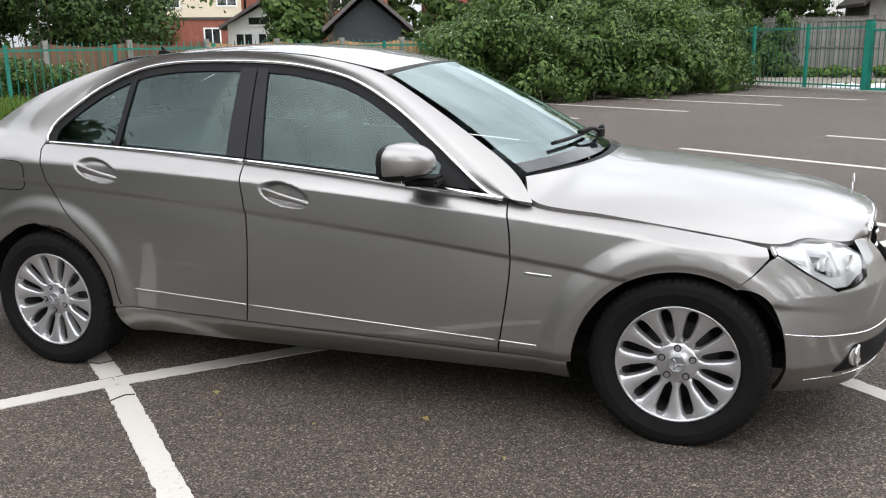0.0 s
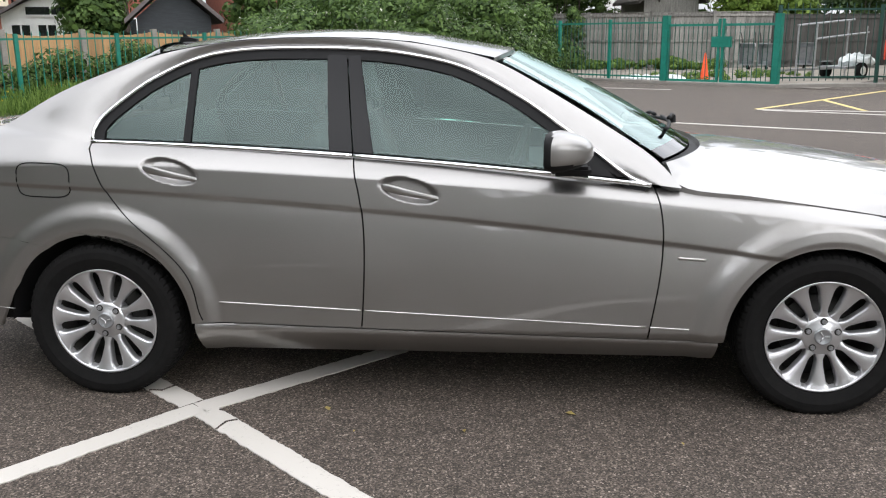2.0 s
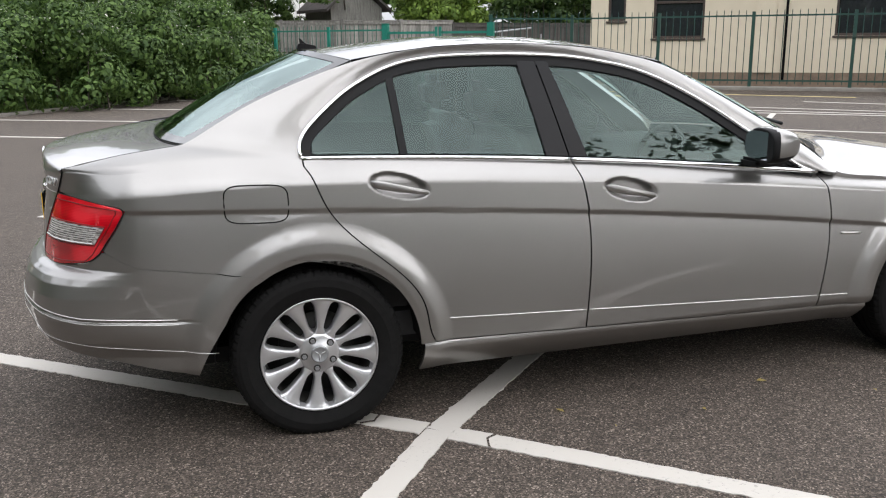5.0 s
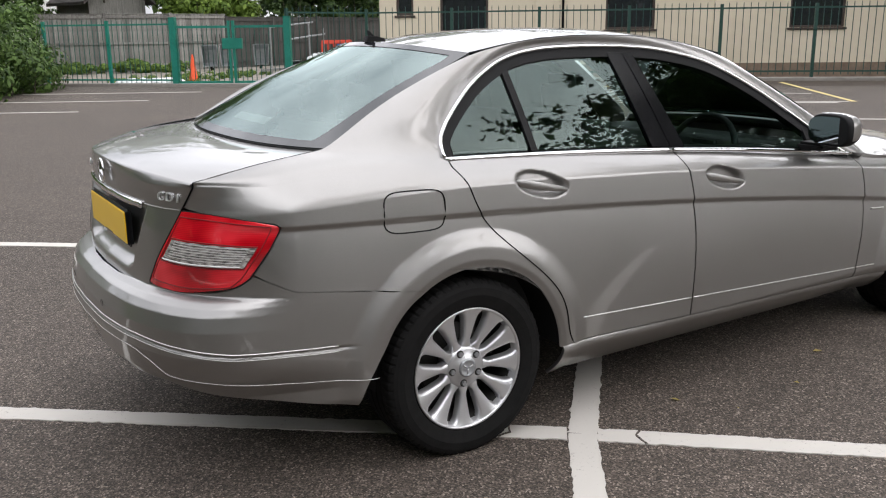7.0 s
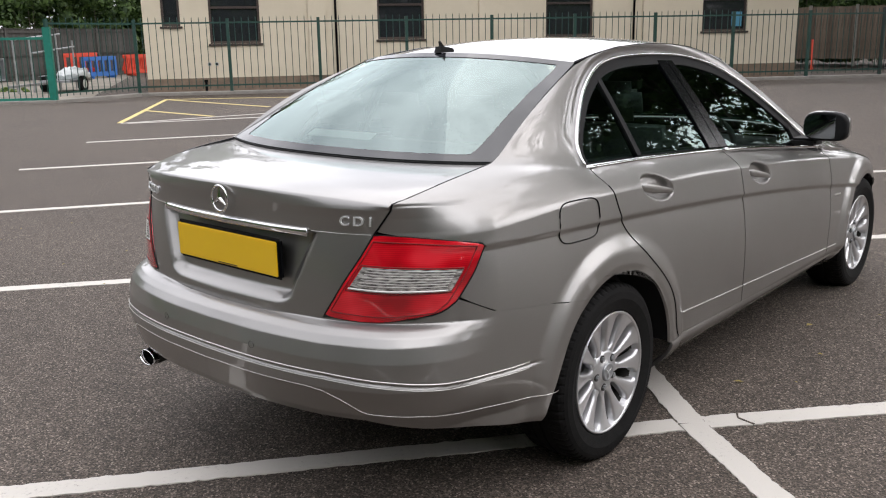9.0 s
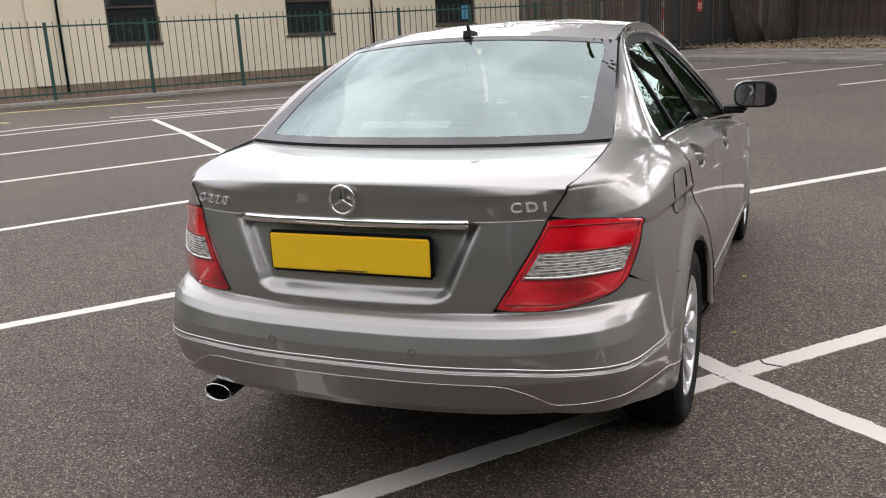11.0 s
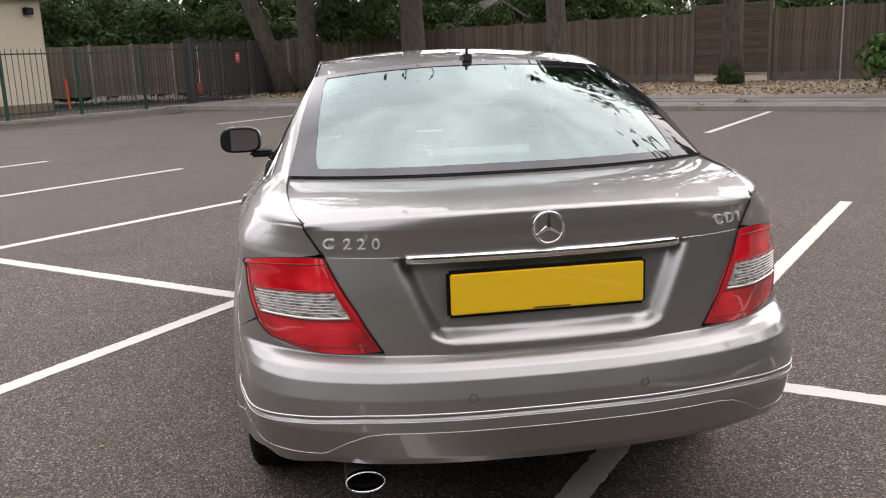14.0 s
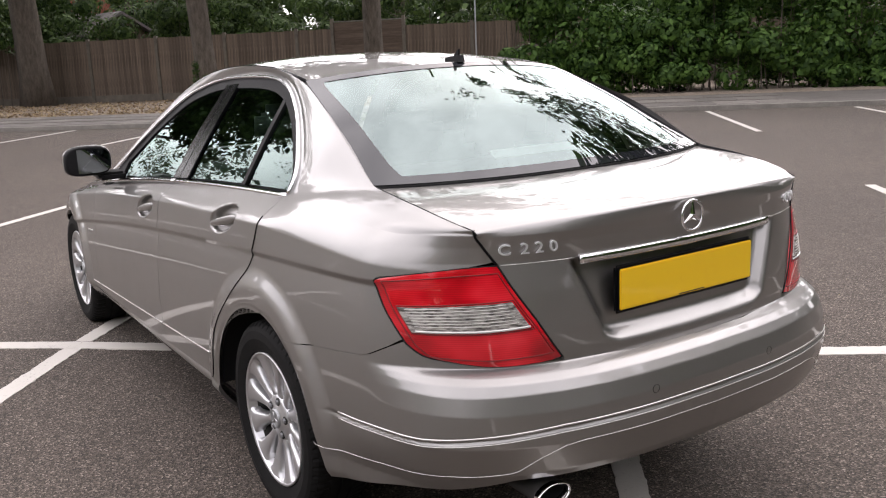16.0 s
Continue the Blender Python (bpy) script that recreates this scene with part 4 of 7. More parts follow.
for i, (s, w) in enumerate([(18.15, 5.5), (13.45, 8.4)]):
    hedge("ivy_growth", "brown-green ivy round the foot of a tree", [nrmR(s - 0.25, w - 0.1), nrmR(s, w - 0.3), nrmR(s + 0.25, w - 0.1)], (1.5, 0.7)[i], 0.5, 40, 130, 0.032, LEAF_DARK, 61 + i, base=0.16, low=0.08, rad=(0.14, 0.26), category="ivy")
# Trees out of view; heights set by the car's reflections and side brightness.
for i, (s, w) in enumerate([(-6, 8), (-13, 7.5), (-21, 8), (-30, 8)]):
    tree(nrmR(s, w, 0.2), (24, 17, 13, 12)[i], 0.36, (7, 6, 5, 5)[i], 70, 120, LEAF_DARK, 30 + i, TREE, 0.33, (-2, 3), size=0.2)
# Never in view: added to block bright sky from the side windows' reflections.
hedge("tall_trees", "unseen tall trees added to darken the side window reflections", [(-8.5, -26), (-13.5, -20), (-18.5, -12)], 17, 5, 560, 55, 0.38, LEAF_DARK, 71, base=0.0, rad=(1.1, 2.3), category="trees")
for i, (x, y, h, r) in enumerate([(-17.5, 21.0, 7.5, 3.6), (-13.0, 28.0, 6.5, 2.6), (-6.5, 29, 6.5, 3.0), (1.5, 38, 9, 4), (8, 41, 10, 4.5), (-2.5, 33, 7, 3.4), (24, 33, 10, 5), (48, 0, 13, 6), (50, -12, 13, 6), (40, -24, 13, 6), (44, 12, 12, 6), (-28, 16, 9, 4.5)]):
    tree((x, y, 0.1), h, 0.22, r, 36, 120, LEAF if i < 5 else LEAF_DARK, 50 + i, "broad green garden tree behind the fences", 0.3)

# ---- houses beyond the fences ----


def gable_house(at, turn, w, d, eaves, ridge, wall, label, wins, white_gable=True, name="brick_house"):
    t = thing(name, label, "house", at, turn)
    bm = bmesh.new()
    prof = [(0, 0), (w, 0), (w, eaves), (w / 2, ridge), (0, eaves)]
    v = [bm.verts.new((x, y, z)) for y in (0, d) for x, z in prof]
    bm.faces.new(v[:5]); bm.faces.new(v[5:][::-1])
    for i in range(5):
        j = (i + 1) % 5
        bm.faces.new((v[i], v[i + 5], v[j + 5], v[j]))
    bmesh.ops.recalc_face_normals(bm, faces=bm.faces)
    part("wall", bm, wall, t)
    for s in (0, 1):
        bm = bmesh.new()
        a, b = ((-0.35, eaves - 0.2), (w / 2, ridge + 0.16)) if s == 0 else ((w + 0.35, eaves - 0.2), (w / 2, ridge + 0.16))
        q = [bm.verts.new((x, y, z + dz)) for dz in (0, 0.14) for x, y, z in ((a[0], -0.4, a[1]), (b[0], -0.4, b[1]), (b[0], d + 0.4, b[1]), (a[0], d + 0.4, a[1]))]
        for fc in ((0, 1, 2, 3), (7, 6, 5, 4), (0, 4, 5, 1), (1, 5, 6, 2), (2, 6, 7, 3), (3, 7, 4, 0)):
            bm.faces.new([q[i] for i in fc])
        bmesh.ops.recalc_face_normals(bm, faces=bm.faces)
        part("roof_slope", bm, SLATE, t)
    for x0, x1, z0, z1 in wins:
        wd = part("window", boxed((x0, -0.03, z0), (x1, -0.012, z1)), DARK_PANE, t)
        for lo, hi in [((x0 - 0.08, -0.06, z0 - 0.08), (x0, -0.005, z1 + 0.08)), ((x1, -0.06, z0 - 0.08), (x1 + 0.08, -0.005, z1 + 0.08)), ((x0, -0.06, z0 - 0.08), (x1, -0.005, z0)), ((x0, -0.06, z1), (x1, -0.005, z1 + 0.08)), (((x0 + x1) / 2 - 0.03, -0.055, z0), ((x0 + x1) / 2 + 0.03, -0.006, z1))]:
            part("frame_bar", boxed(lo, hi), WHITE_PAINT, wd)
    return t


cream = gable_house((-29.5, 38.0, 0), 36, 8.5, 9, 5.4, 8.0, BRICK, "red brick house with cream upper storey and white sash windows", [(5.6, 6.5, 1.6, 3.1), (3.2, 4.0, 1.0, 2.3), (0.8, 1.9, 3.5, 4.7), (4.0, 5.0, 3.6, 4.7)])
part("upper_render", boxed((0.05, -0.02, 2.95), (5.3, -0.004, 5.2)), RENDER_WALL, cream, "cream rendered upper storey")
part("timber_band", boxed((0.0, -0.05, 2.8), (5.35, -0.022, 2.95)), BROWN_FRAME, cream, "dark timber band")
part("tile_hanging", boxed((6.9, -0.04, 2.4), (8.45, -0.004, 4.2)), BRICK, cream, "red hung tiles")
part("drainpipe", rod((5.5, -0.1, 0.0), (5.5, -0.1, 5.3), 0.06, seg=8), GLOSS_BLACK, cream)
part("lean_to_roof", boxed((-1.2, -2.4, 2.1), (1.6, -0.06, 2.2)), SLATE, cream, "slate lean-to roof")
gable_house((-28.0, 46.0, 0), 30, 9, 10, 5.6, 8.6, BRICK, "red brick house behind the garden trees", [(1.0, 2.4, 1, 2.4), (5.2, 6.8, 1, 2.4), (1.0, 2.4, 3.6, 5), (5.2, 6.8, 3.6, 5)])
gable_house((-16.0, 50, 0), 30, 11, 10, 6, 9, BRICK, "red brick house behind the trees", [(2.0, 3.4, 1, 2.4), (7.2, 8.8, 1, 2.4), (2.0, 3.4, 3.6, 5), (7.2, 8.8, 3.6, 5)])
gable_house((2.5, 50, 0), 5, 8, 8, 6, 9, WHITE_PAINT, "white house far behind the yard", [(1.0, 2.4, 1, 2.4), (5.2, 6.8, 1, 2.4), (1.0, 2.4, 3.6, 5), (5.2, 6.8, 3.6, 5)])
gable_house((60, -10, 0), -80, 10, 10, 6, 9, BRICK, "red brick house behind the far trees", [(1.0, 2.4, 1, 2.4), (6.2, 7.8, 1, 2.4), (1.0, 2.4, 3.6, 5), (6.2, 7.8, 3.6, 5)])
gable_house((-18.8, 29.7, 0.1), 30, 3.6, 4, 2.15, 3.1, WHITE_PAINT, "small white glazed garden room with slate roof", [(0.35, 1.0, 0.8, 1.75), (1.3, 1.95, 0.8, 1.75), (2.4, 3.2, 0.8, 1.75), (0.9, 2.7, 2.15, 2.45)], name="garden_room")
gable_house((-9.75, 21.7, 0.1), 24, 2.1, 4.0, 1.85, 2.72, SHED_GREY, "dark grey timber garden shed with pitched roof", [], name="garden_shed")
gable_house((43.6, -7.9, 0.2), -72, 4.3, 5, 2.75, 3.75, BROWN_WOOD, "brown timber shed behind the fence", [], name="garden_shed")
gable_house((7.2, 40.6, -0.2), 10, 2.7, 4, 3.1, 4.2, GREY_WOOD, "grey boarded outbuilding behind the yard fence", [], name="outbuilding")

# ---- things in the yard behind the gate ----
cone = thing("traffic_cone", "orange plastic traffic cone standing in the yard", "traffic cone", (7.6, 26.9, -0.22), 0)
part("base", boxed((-0.2, -0.2, 0), (0.2, 0.2, 0.04), 0.01), CONE_ORANGE, cone)
part("cone_body", rod((0, 0, 0.04), (0, 0, 0.92), 0.15, 0.028, 20), CONE_ORANGE, cone, smooth=False)


def wheelbarrow(at, turn):
    t = thing("wheelbarrow", "grey steel wheelbarrow stood on end against the fence", "wheelbarrow", at, turn, "wheelbarrows in the yard")
    bm = bmesh.new()
    rings = [[(-0.3, -0.02, 0.2), (0.3, -0.02, 0.2), (0.34, -0.02, 1.1), (-0.34, -0.02, 1.1)], [(-0.2, 0.24, 0.36), (0.2, 0.24, 0.36), (0.24, 0.2, 0.9), (-0.24, 0.2, 0.9)]]
    v = [[bm.verts.new(p) for p in ring] for ring in rings]
    for i in range(4):
        bm.faces.new((v[0][i], v[0][(i + 1) % 4], v[1][(i + 1) % 4], v[1][i]))
    bm.faces.new(v[1])
    bmesh.ops.solidify(bm, geom=bm.faces[:] + bm.edges[:] + bm.verts[:], thickness=0.012)
    bmesh.ops.recalc_face_normals(bm, faces=bm.faces)
    tray = part("tray", bm, GALV, t)
    bar("rim", np.array([(-0.3, -0.02, 0.2), (0.3, -0.02, 0.2), (0.34, -0.02, 1.1), (-0.34, -0.02, 1.1)]), 0.014, GALV, tray, seg=6, closed=True, up=(0, 1, 0))
    for s in (-1, 1):
        bar("handle", crom([(s * 0.18, 0.3, 0.1), (s * 0.24, 0.26, 0.8), (s * 0.28, 0.12, 1.3), (s * 0.3, -0.02, 1.55)], 12), 0.018, DARK_METAL, t, up=(1, 0, 0))
        bar("leg", crom([(s * 0.22, 0.26, 0.95), (s * 0.22, 0.5, 0.9), (s * 0.2, 0.28, 0.62)], 8), 0.014, DARK_METAL, t, up=(1, 0, 0))
    w = part("wheel", rod((-0.045, 0.34, 0.19), (0.045, 0.34, 0.19), 0.19, seg=20), RUBBER, t)
    part("hub", rod((-0.05, 0.34, 0.19), (0.05, 0.34, 0.19), 0.08, seg=12), GALV, w)


for x, y, turn in ((10.9, 35.2, -30), (11.65, 35.0, -22), (13.4, 35.6, -14)):
    wheelbarrow((x, y, -0.22), turn)


def barrier(at, turn, mat, label, slant=0.0):
    t = thing("plastic_barrier", label, "barrier", at, turn, "stacked barriers in the yard")
    for z, h in ((0.2, 0.1), (0.92, 0.09)):
        part("rail", boxed((0, -0.035, z - h), (2.0, 0.035, z + h), 0.025), mat, t)
    n = 12 if slant else 5
    for i in range(n + 1):
        x = 0.06 + i * 1.88 / n
        wide = 0.045 if slant else 0.07
        bm = boxed((-wide, -0.028, 0.26), (wide, 0.028, 0.86), 0.015)
        for vert in bm.verts:
            vert.co.x += slant * (vert.co.z - 0.26)
        part("slat", bm, mat, t, m=pose(x - slant * 0.3, 0, 0))
    for x in (0.3, 1.6):
        part("foot", boxed((x, -0.25, 0), (x + 0.12, 0.25, 0.12), 0.02), mat, t)


for i in range(3):
    barrier((18.2 + 0.1 * i, 37.6 + 0.24 * i, -0.22), 14, BARRIER_BLUE, "blue plastic pedestrian barrier stacked in the yard")
for i in range(2):
    barrier((17.7 + 0.1 * i, 38.4 + 0.2 * i, -0.04), 14, BARRIER_RED, "red plastic pedestrian barrier stacked in the yard")
for i in range(3):
    barrier((20.75 + 0.05 * i, 38.2 + 0.25 * i, -0.18), 8, BARRIER_RED, "red plastic pedestrian barrier with slanting slats", 0.35)
trailer = thing("small_trailer", "galvanised two-wheeled trailer carrying a white sheet", "trailer", (12.5, 28.1, -0.22), 38)
part("bed", boxed((-0.7, -0.55, 0.34), (1.1, 0.55, 0.42), 0.01), GALV, trailer)
part("drawbar", boxed((-3.6, -0.05, 0.32), (-0.7, 0.05, 0.4), 0.01), GALV, trailer)
for s in (-1, 1):
    w = part("wheel", rod((0.0, s * 0.6, 0.27), (0.0, s * 0.74, 0.27), 0.27, seg=24), RUBBER, trailer)
    part("rim", rod((0.0, s * 0.62, 0.27), (0.0, s * 0.75, 0.27), 0.15, seg=16), WHITE_PAINT, w)
    part("mudguard", boxed((-0.3, s * 0.67 - 0.08, 0.55), (0.3, s * 0.67 + 0.08, 0.57), 0.008), GALV, trailer)
bm = bmesh.new()
bmesh.ops.create_icosphere(bm, subdivisions=4, radius=1, matrix=Matrix.Translation((0.55, -0.1, 0.55)) @ Matrix.Diagonal((0.75, 0.5, 0.26, 1)))
for vert in bm.verts:
    vert.co += Vector((noise.noise(vert.co * 5), noise.noise(vert.co * 5 + Vector((7, 0, 0))), noise.noise(vert.co * 7))) * 0.13
    vert.co.z = max(vert.co.z, 0.425)
single("plastic_sheet", (lambda m: (bm.to_mesh(m), m.materials.append(SACK), m)[2])(bpy.data.meshes.new("plastic_sheet")), "crumpled white plastic sheet on the trailer", "sheet", m=trailer.matrix_world.copy())
bm.free()
rack = thing("steel_rack", "galvanised steel pole rack standing in the yard", "rack", (10.9, 28.2, -0.22), 26)
for a, b in [((0, 0, 1.79), (2.6, 0.1, 1.98)), ((0.85, 0, 1.33), (3.2, 0, 1.53)), ((0.85, 0, 0), (0.85, 0, 1.86)), ((2.3, 0.05, 0), (2.3, 0.05, 1.95)), ((3.1, 0, 0), (3.1, 0, 1.75)), ((0.05, 0, 0), (0.05, 0, 1.8))]:
    part("pole", rod(a, b, 0.03, seg=10), GALV, rack)
rng = np.random.default_rng(77)
for i in range(4):
    t = thing("rubble_sack", "crumpled white sack lying in the yard", "sack", (5.0 + 0.42 * i, 24.9 - 0.1 * i, -0.2), 40 * i, "sacks in the yard")
    bm = bmesh.new()
    bmesh.ops.create_icosphere(bm, subdivisions=3, radius=1, matrix=Matrix.Translation((0, 0, 0.14)) @ Matrix.Diagonal((0.42, 0.3, 0.13, 1)))
    for vert in bm.verts:
        vert.co += Vector((noise.noise(vert.co * 6 + Vector((i, 0, 0))),) * 3) * 0.07
        vert.co.z = max(vert.co.z, 0)
    part("cloth", bm, SACK, t)

# ---- small things beside the building, the palisade and the gravel ----
sign = thing("warning_sign", "small red warning sign fixed to the palisade", "sign", (33.9, 3.1, 1.45), -19)
part("plate", boxed((-0.22, -0.06, 0), (0.22, -0.045, 0.42), 0.004), SIGN_RED, sign)
for z in (0.28, 0.2, 0.12):
    part("print_bar", boxed((-0.16, -0.066, z), (0.16, -0.061, z + 0.035)), WHITE_PAINT, sign)
post = thing("red_post", "short red plastic post leaning by the building", "post", (31.3, 9.0, 0), 0)
part("shaft", rod((0, 0, 0), (0.03, 0.06, 1.1), 0.05, 0.04, 14), BARRIER_RED, post)
pole = thing("marker_pole", "orange and white striped pole behind the palisade", "pole", (36.4, 4.85, 0.2), 0)
for k in range(4):
    part("band", rod((0, 0, k * 0.5), (0, 0, k * 0.5 + 0.5), 0.045 if k else 0.12, seg=10), CONE_ORANGE if k % 2 == 0 else WHITE_PAINT, pole)
for x in (blen - 2.7, blen - 0.6):
    fl = tagged(new("floodlight"), "black floodlight on the building wall", "light", "wall lights")
    fl.matrix_world = BUILD @ pose(x, -0.06, 3.45)
    part("housing", boxed((-0.16, -0.16, -0.12), (0.16, 0.02, 0.12), 0.02), GLOSS_BLACK, fl)
    part("front_glass", boxed((-0.13, -0.168, -0.09), (0.13, -0.162, 0.09)), DARK_PANE, fl)
    part("bracket", boxed((-0.03, 0.02, -0.04), (0.03, 0.06, 0.04)), GLOSS_BLACK, fl)
nt = tagged(new("window_notice"), "blue notice inside the end window", "notice")
nt.matrix_world = BUILD @ pose(20.15, 0.108, 1.62)
part("sheet", boxed((-0.2, -0.004, 0), (0.2, 0.0, 0.5)), plain("blue_notice", (0.06, 0.24, 0.36), 0.6), nt)
tp = thing("thin_post", "thin grey steel post at the end of the hedge", "post", (18.3, -13.2, 0.15), 0)
part("shaft", rod((0, 0, 0), (0, 0, 3.2), 0.022, seg=10), GALV, tp)
# a lapped panel beside the tree, horizontal boards
lap = tagged(new("lap_fence_panel"), "dark brown lapped wooden fence panel with horizontal boards", "fence")
pa, pb = nrmR(15.6, FENCE_W), nrmR(12.9, FENCE_W)
lap.matrix_world = lay((pa[0], pa[1], 0.15), pb)
for x in (0.0, 2.7):
    part("post", boxed((x - 0.06, -0.08, -0.2), (x + 0.06, 0.06, 2.75), 0.008), POST_GREY, lap)
for k in range(17):
    part("board", boxed((0.04, -0.02 - 0.006 * (k % 2), 0.3 + k * 0.135), (2.66, 0.012, 0.3 + k * 0.135 + 0.15), 0.004), LAP_WOOD, lap)
part("top_cap", boxed((0.06, -0.05, 2.62), (2.64, 0.03, 2.66), 0.004), GREY_WOOD, lap)
# tufts of weeds growing from the kerb
for x, y, r, mat in ((15.75, -8.2, 0.09, GRASS), (15.8, -9.3, 0.13, LEAF), (18.55, -6.35, 0.2, GRASS), (18.85, -6.05, 0.16, GRASS), (17.8, -6.1, 0.12, GRASS)):
    rng = np.random.default_rng(int(x * 100))
    pts = rng.normal(size=(260, 3)) * np.array([r, r, r * 0.5]) + np.array([0, 0, r * 0.4])
    pts[:, 2] = np.abs(pts[:, 2]) + 0.01
    tf = thing("weed_tuft", "small tuft of weeds growing at the kerb", "weeds", (x, y, 0.0), 0)
    put("leaf_mass", leaf_mesh("leaf_mass", *leaves(pts, 0.022, seed=3), mat), tf)["kind"] = "stuff"
# dry leaf litter on the gravel
rng = np.random.default_rng(91)
n = 9000
ss, ww = rng.uniform(6, 31, n), 2.25 + 8.3 * rng.random(n) ** 1.3
pts = np.array([nrmR(a, b, 0.15 + 0.105 * (b - 2.2) / 37.8 + 0.012) for a, b in zip(ss, ww)])
LITTER = leaf_mat("dry_leaf_litter", (0.12, 0.075, 0.04), (0.5, 0.39, 0.24))
lt = tagged(new("leaf_litter"), "pale dry leaves strewn over the gravel bed", "leaf litter", kind="stuff")
put("leaf_mass", leaf_mesh("leaf_mass", *leaves(pts, 0.05, up=2.0, seed=92), LITTER), lt)["kind"] = "stuff"
# fallen leaves, twigs and chips on the asphalt
DRY = leaf_mat("fallen_leaves", (0.2, 0.13, 0.05), (0.5, 0.42, 0.14))
rng = np.random.default_rng(5)
spots = [(1.84, -0.90), (0.91, -0.92), (1.41, 1.65)] + [tuple(rng.uniform((-3, -3.0), (5, 5))) for _ in range(46)]
for k, (x, y) in enumerate(spots):
    if -1.2 < x < 3.7 and abs(y) < 0.85 and k > 2:
        continue
    s = 0.022 if k < 3 else rng.uniform(0.006, 0.016)
    pts = np.array([[0.0, 0.0, 0.0]])
    v = np.array([(-s, 0, 0.004), (-s * 0.2, s * 0.6, 0.01), (s, 0, 0.005), (-s * 0.1, -s * 0.55, 0.007)])
    single("fallen_leaf", mesh_of("fallen_leaf", v, [(0, 1, 2, 3)], DRY if k != 2 else WHITE_PAINT), "small dry leaf lying on the asphalt" if k != 2 else "pale chip lying on the asphalt", "leaf", "fallen leaves", m=pose(x, y, 0, 0, 0, rng.uniform(0, 360)))

# ---- the parked saloon car: x forward from the rear axle, y to its left ----
SATIN = plain("satin_reflector", (0.88, 0.88, 0.88), 0.3, 0.35)
LETTERING = plain("chromed_letters", (0.86, 0.86, 0.87), 0.3, 0.75)
STRIP = plain("satin_strip", (0.6, 0.59, 0.57), 0.3, 0.9)
car = thing("parked_saloon_car", "clean silver-beige metallic four-door saloon car parked across bay lines", "car")
SIDES = ((-1, "right"), (1, "left"))
PLAN = crom([(-1.075, 0), (-1.062, 0.28), (-1.012, 0.53), (-0.90, 0.705), (-0.68, 0.80), (-0.35, 0.832), (0.4, 0.84), (1.5, 0.84), (2.4, 0.836), (2.85, 0.815), (3.15, 0.745), (3.38, 0.57), (3.50, 0.3), (3.54, 0)], 900)
PS = np.r_[0, np.cumsum(np.linalg.norm(np.diff(PLAN, axis=0), axis=1))]
PT = np.gradient(PLAN, PS, axis=0)
PN = np.stack([-PT[:, 1], PT[:, 0]], 1)
PN /= np.linalg.norm(PN, axis=1)[:, None]


def s_at_x(x):
    return np.interp(x, PLAN[:, 0], PS)


def s_at_y(y):
    half = len(PS) // 4
    k = int(np.argmax(PLAN[:, 1] > 0.80))
    return np.interp(y, PLAN[:k, 1], PS[:k])


def smooth(a, b, x):
    t = np.clip((x - a) / (b - a), 0, 1)
    return t * t * (3 - 2 * t)


def belt(x):
    x = np.asarray(x, float)
    return np.where(x < 0, 1.02 - 0.05 * x * x, 1.02 - 0.033 * x - 0.0205 * x * x)


def top_line(x):
    """Where the side turns into the shoulder, rising to the boot's corner."""
    return belt(x) + 0.025 * smooth(-0.66, -0.913, x)


def crease(x):
    return 0.857 - 0.055 * x - 0.016 * x * x


def sill_top(x):
    return 0.334 - 0.026 * x


REAR_Z = [0.2, 0.27, 0.34, 0.42, 0.50, 0.58, 0.625, 0.648, 0.662, 0.672, 0.75, 0.85, 0.93, 0.97, 1.0, 1.03]
REAR_D = [-0.2, -0.125, -0.068, -0.020, 0.0, -0.007, -0.020, -0.037, -0.058, -0.086, -0.092, -0.105, -0.118, -0.117, -0.113, -0.125]
FRONT_Z = [0.15, 0.22, 0.3, 0.42, 0.55, 0.62, 0.7, 0.78, 0.85]
FRONT_D = [-0.08, -0.03, 0.0, 0.0, -0.02, -0.05, -0.11, -0.19, -0.3]


def strip_z(s):
    return np.interp(s, [0, 0.5, 0.7, 0.85, 1.18, 1.4], [0.538, 0.536, 0.522, 0.506, 0.488, 0.478])


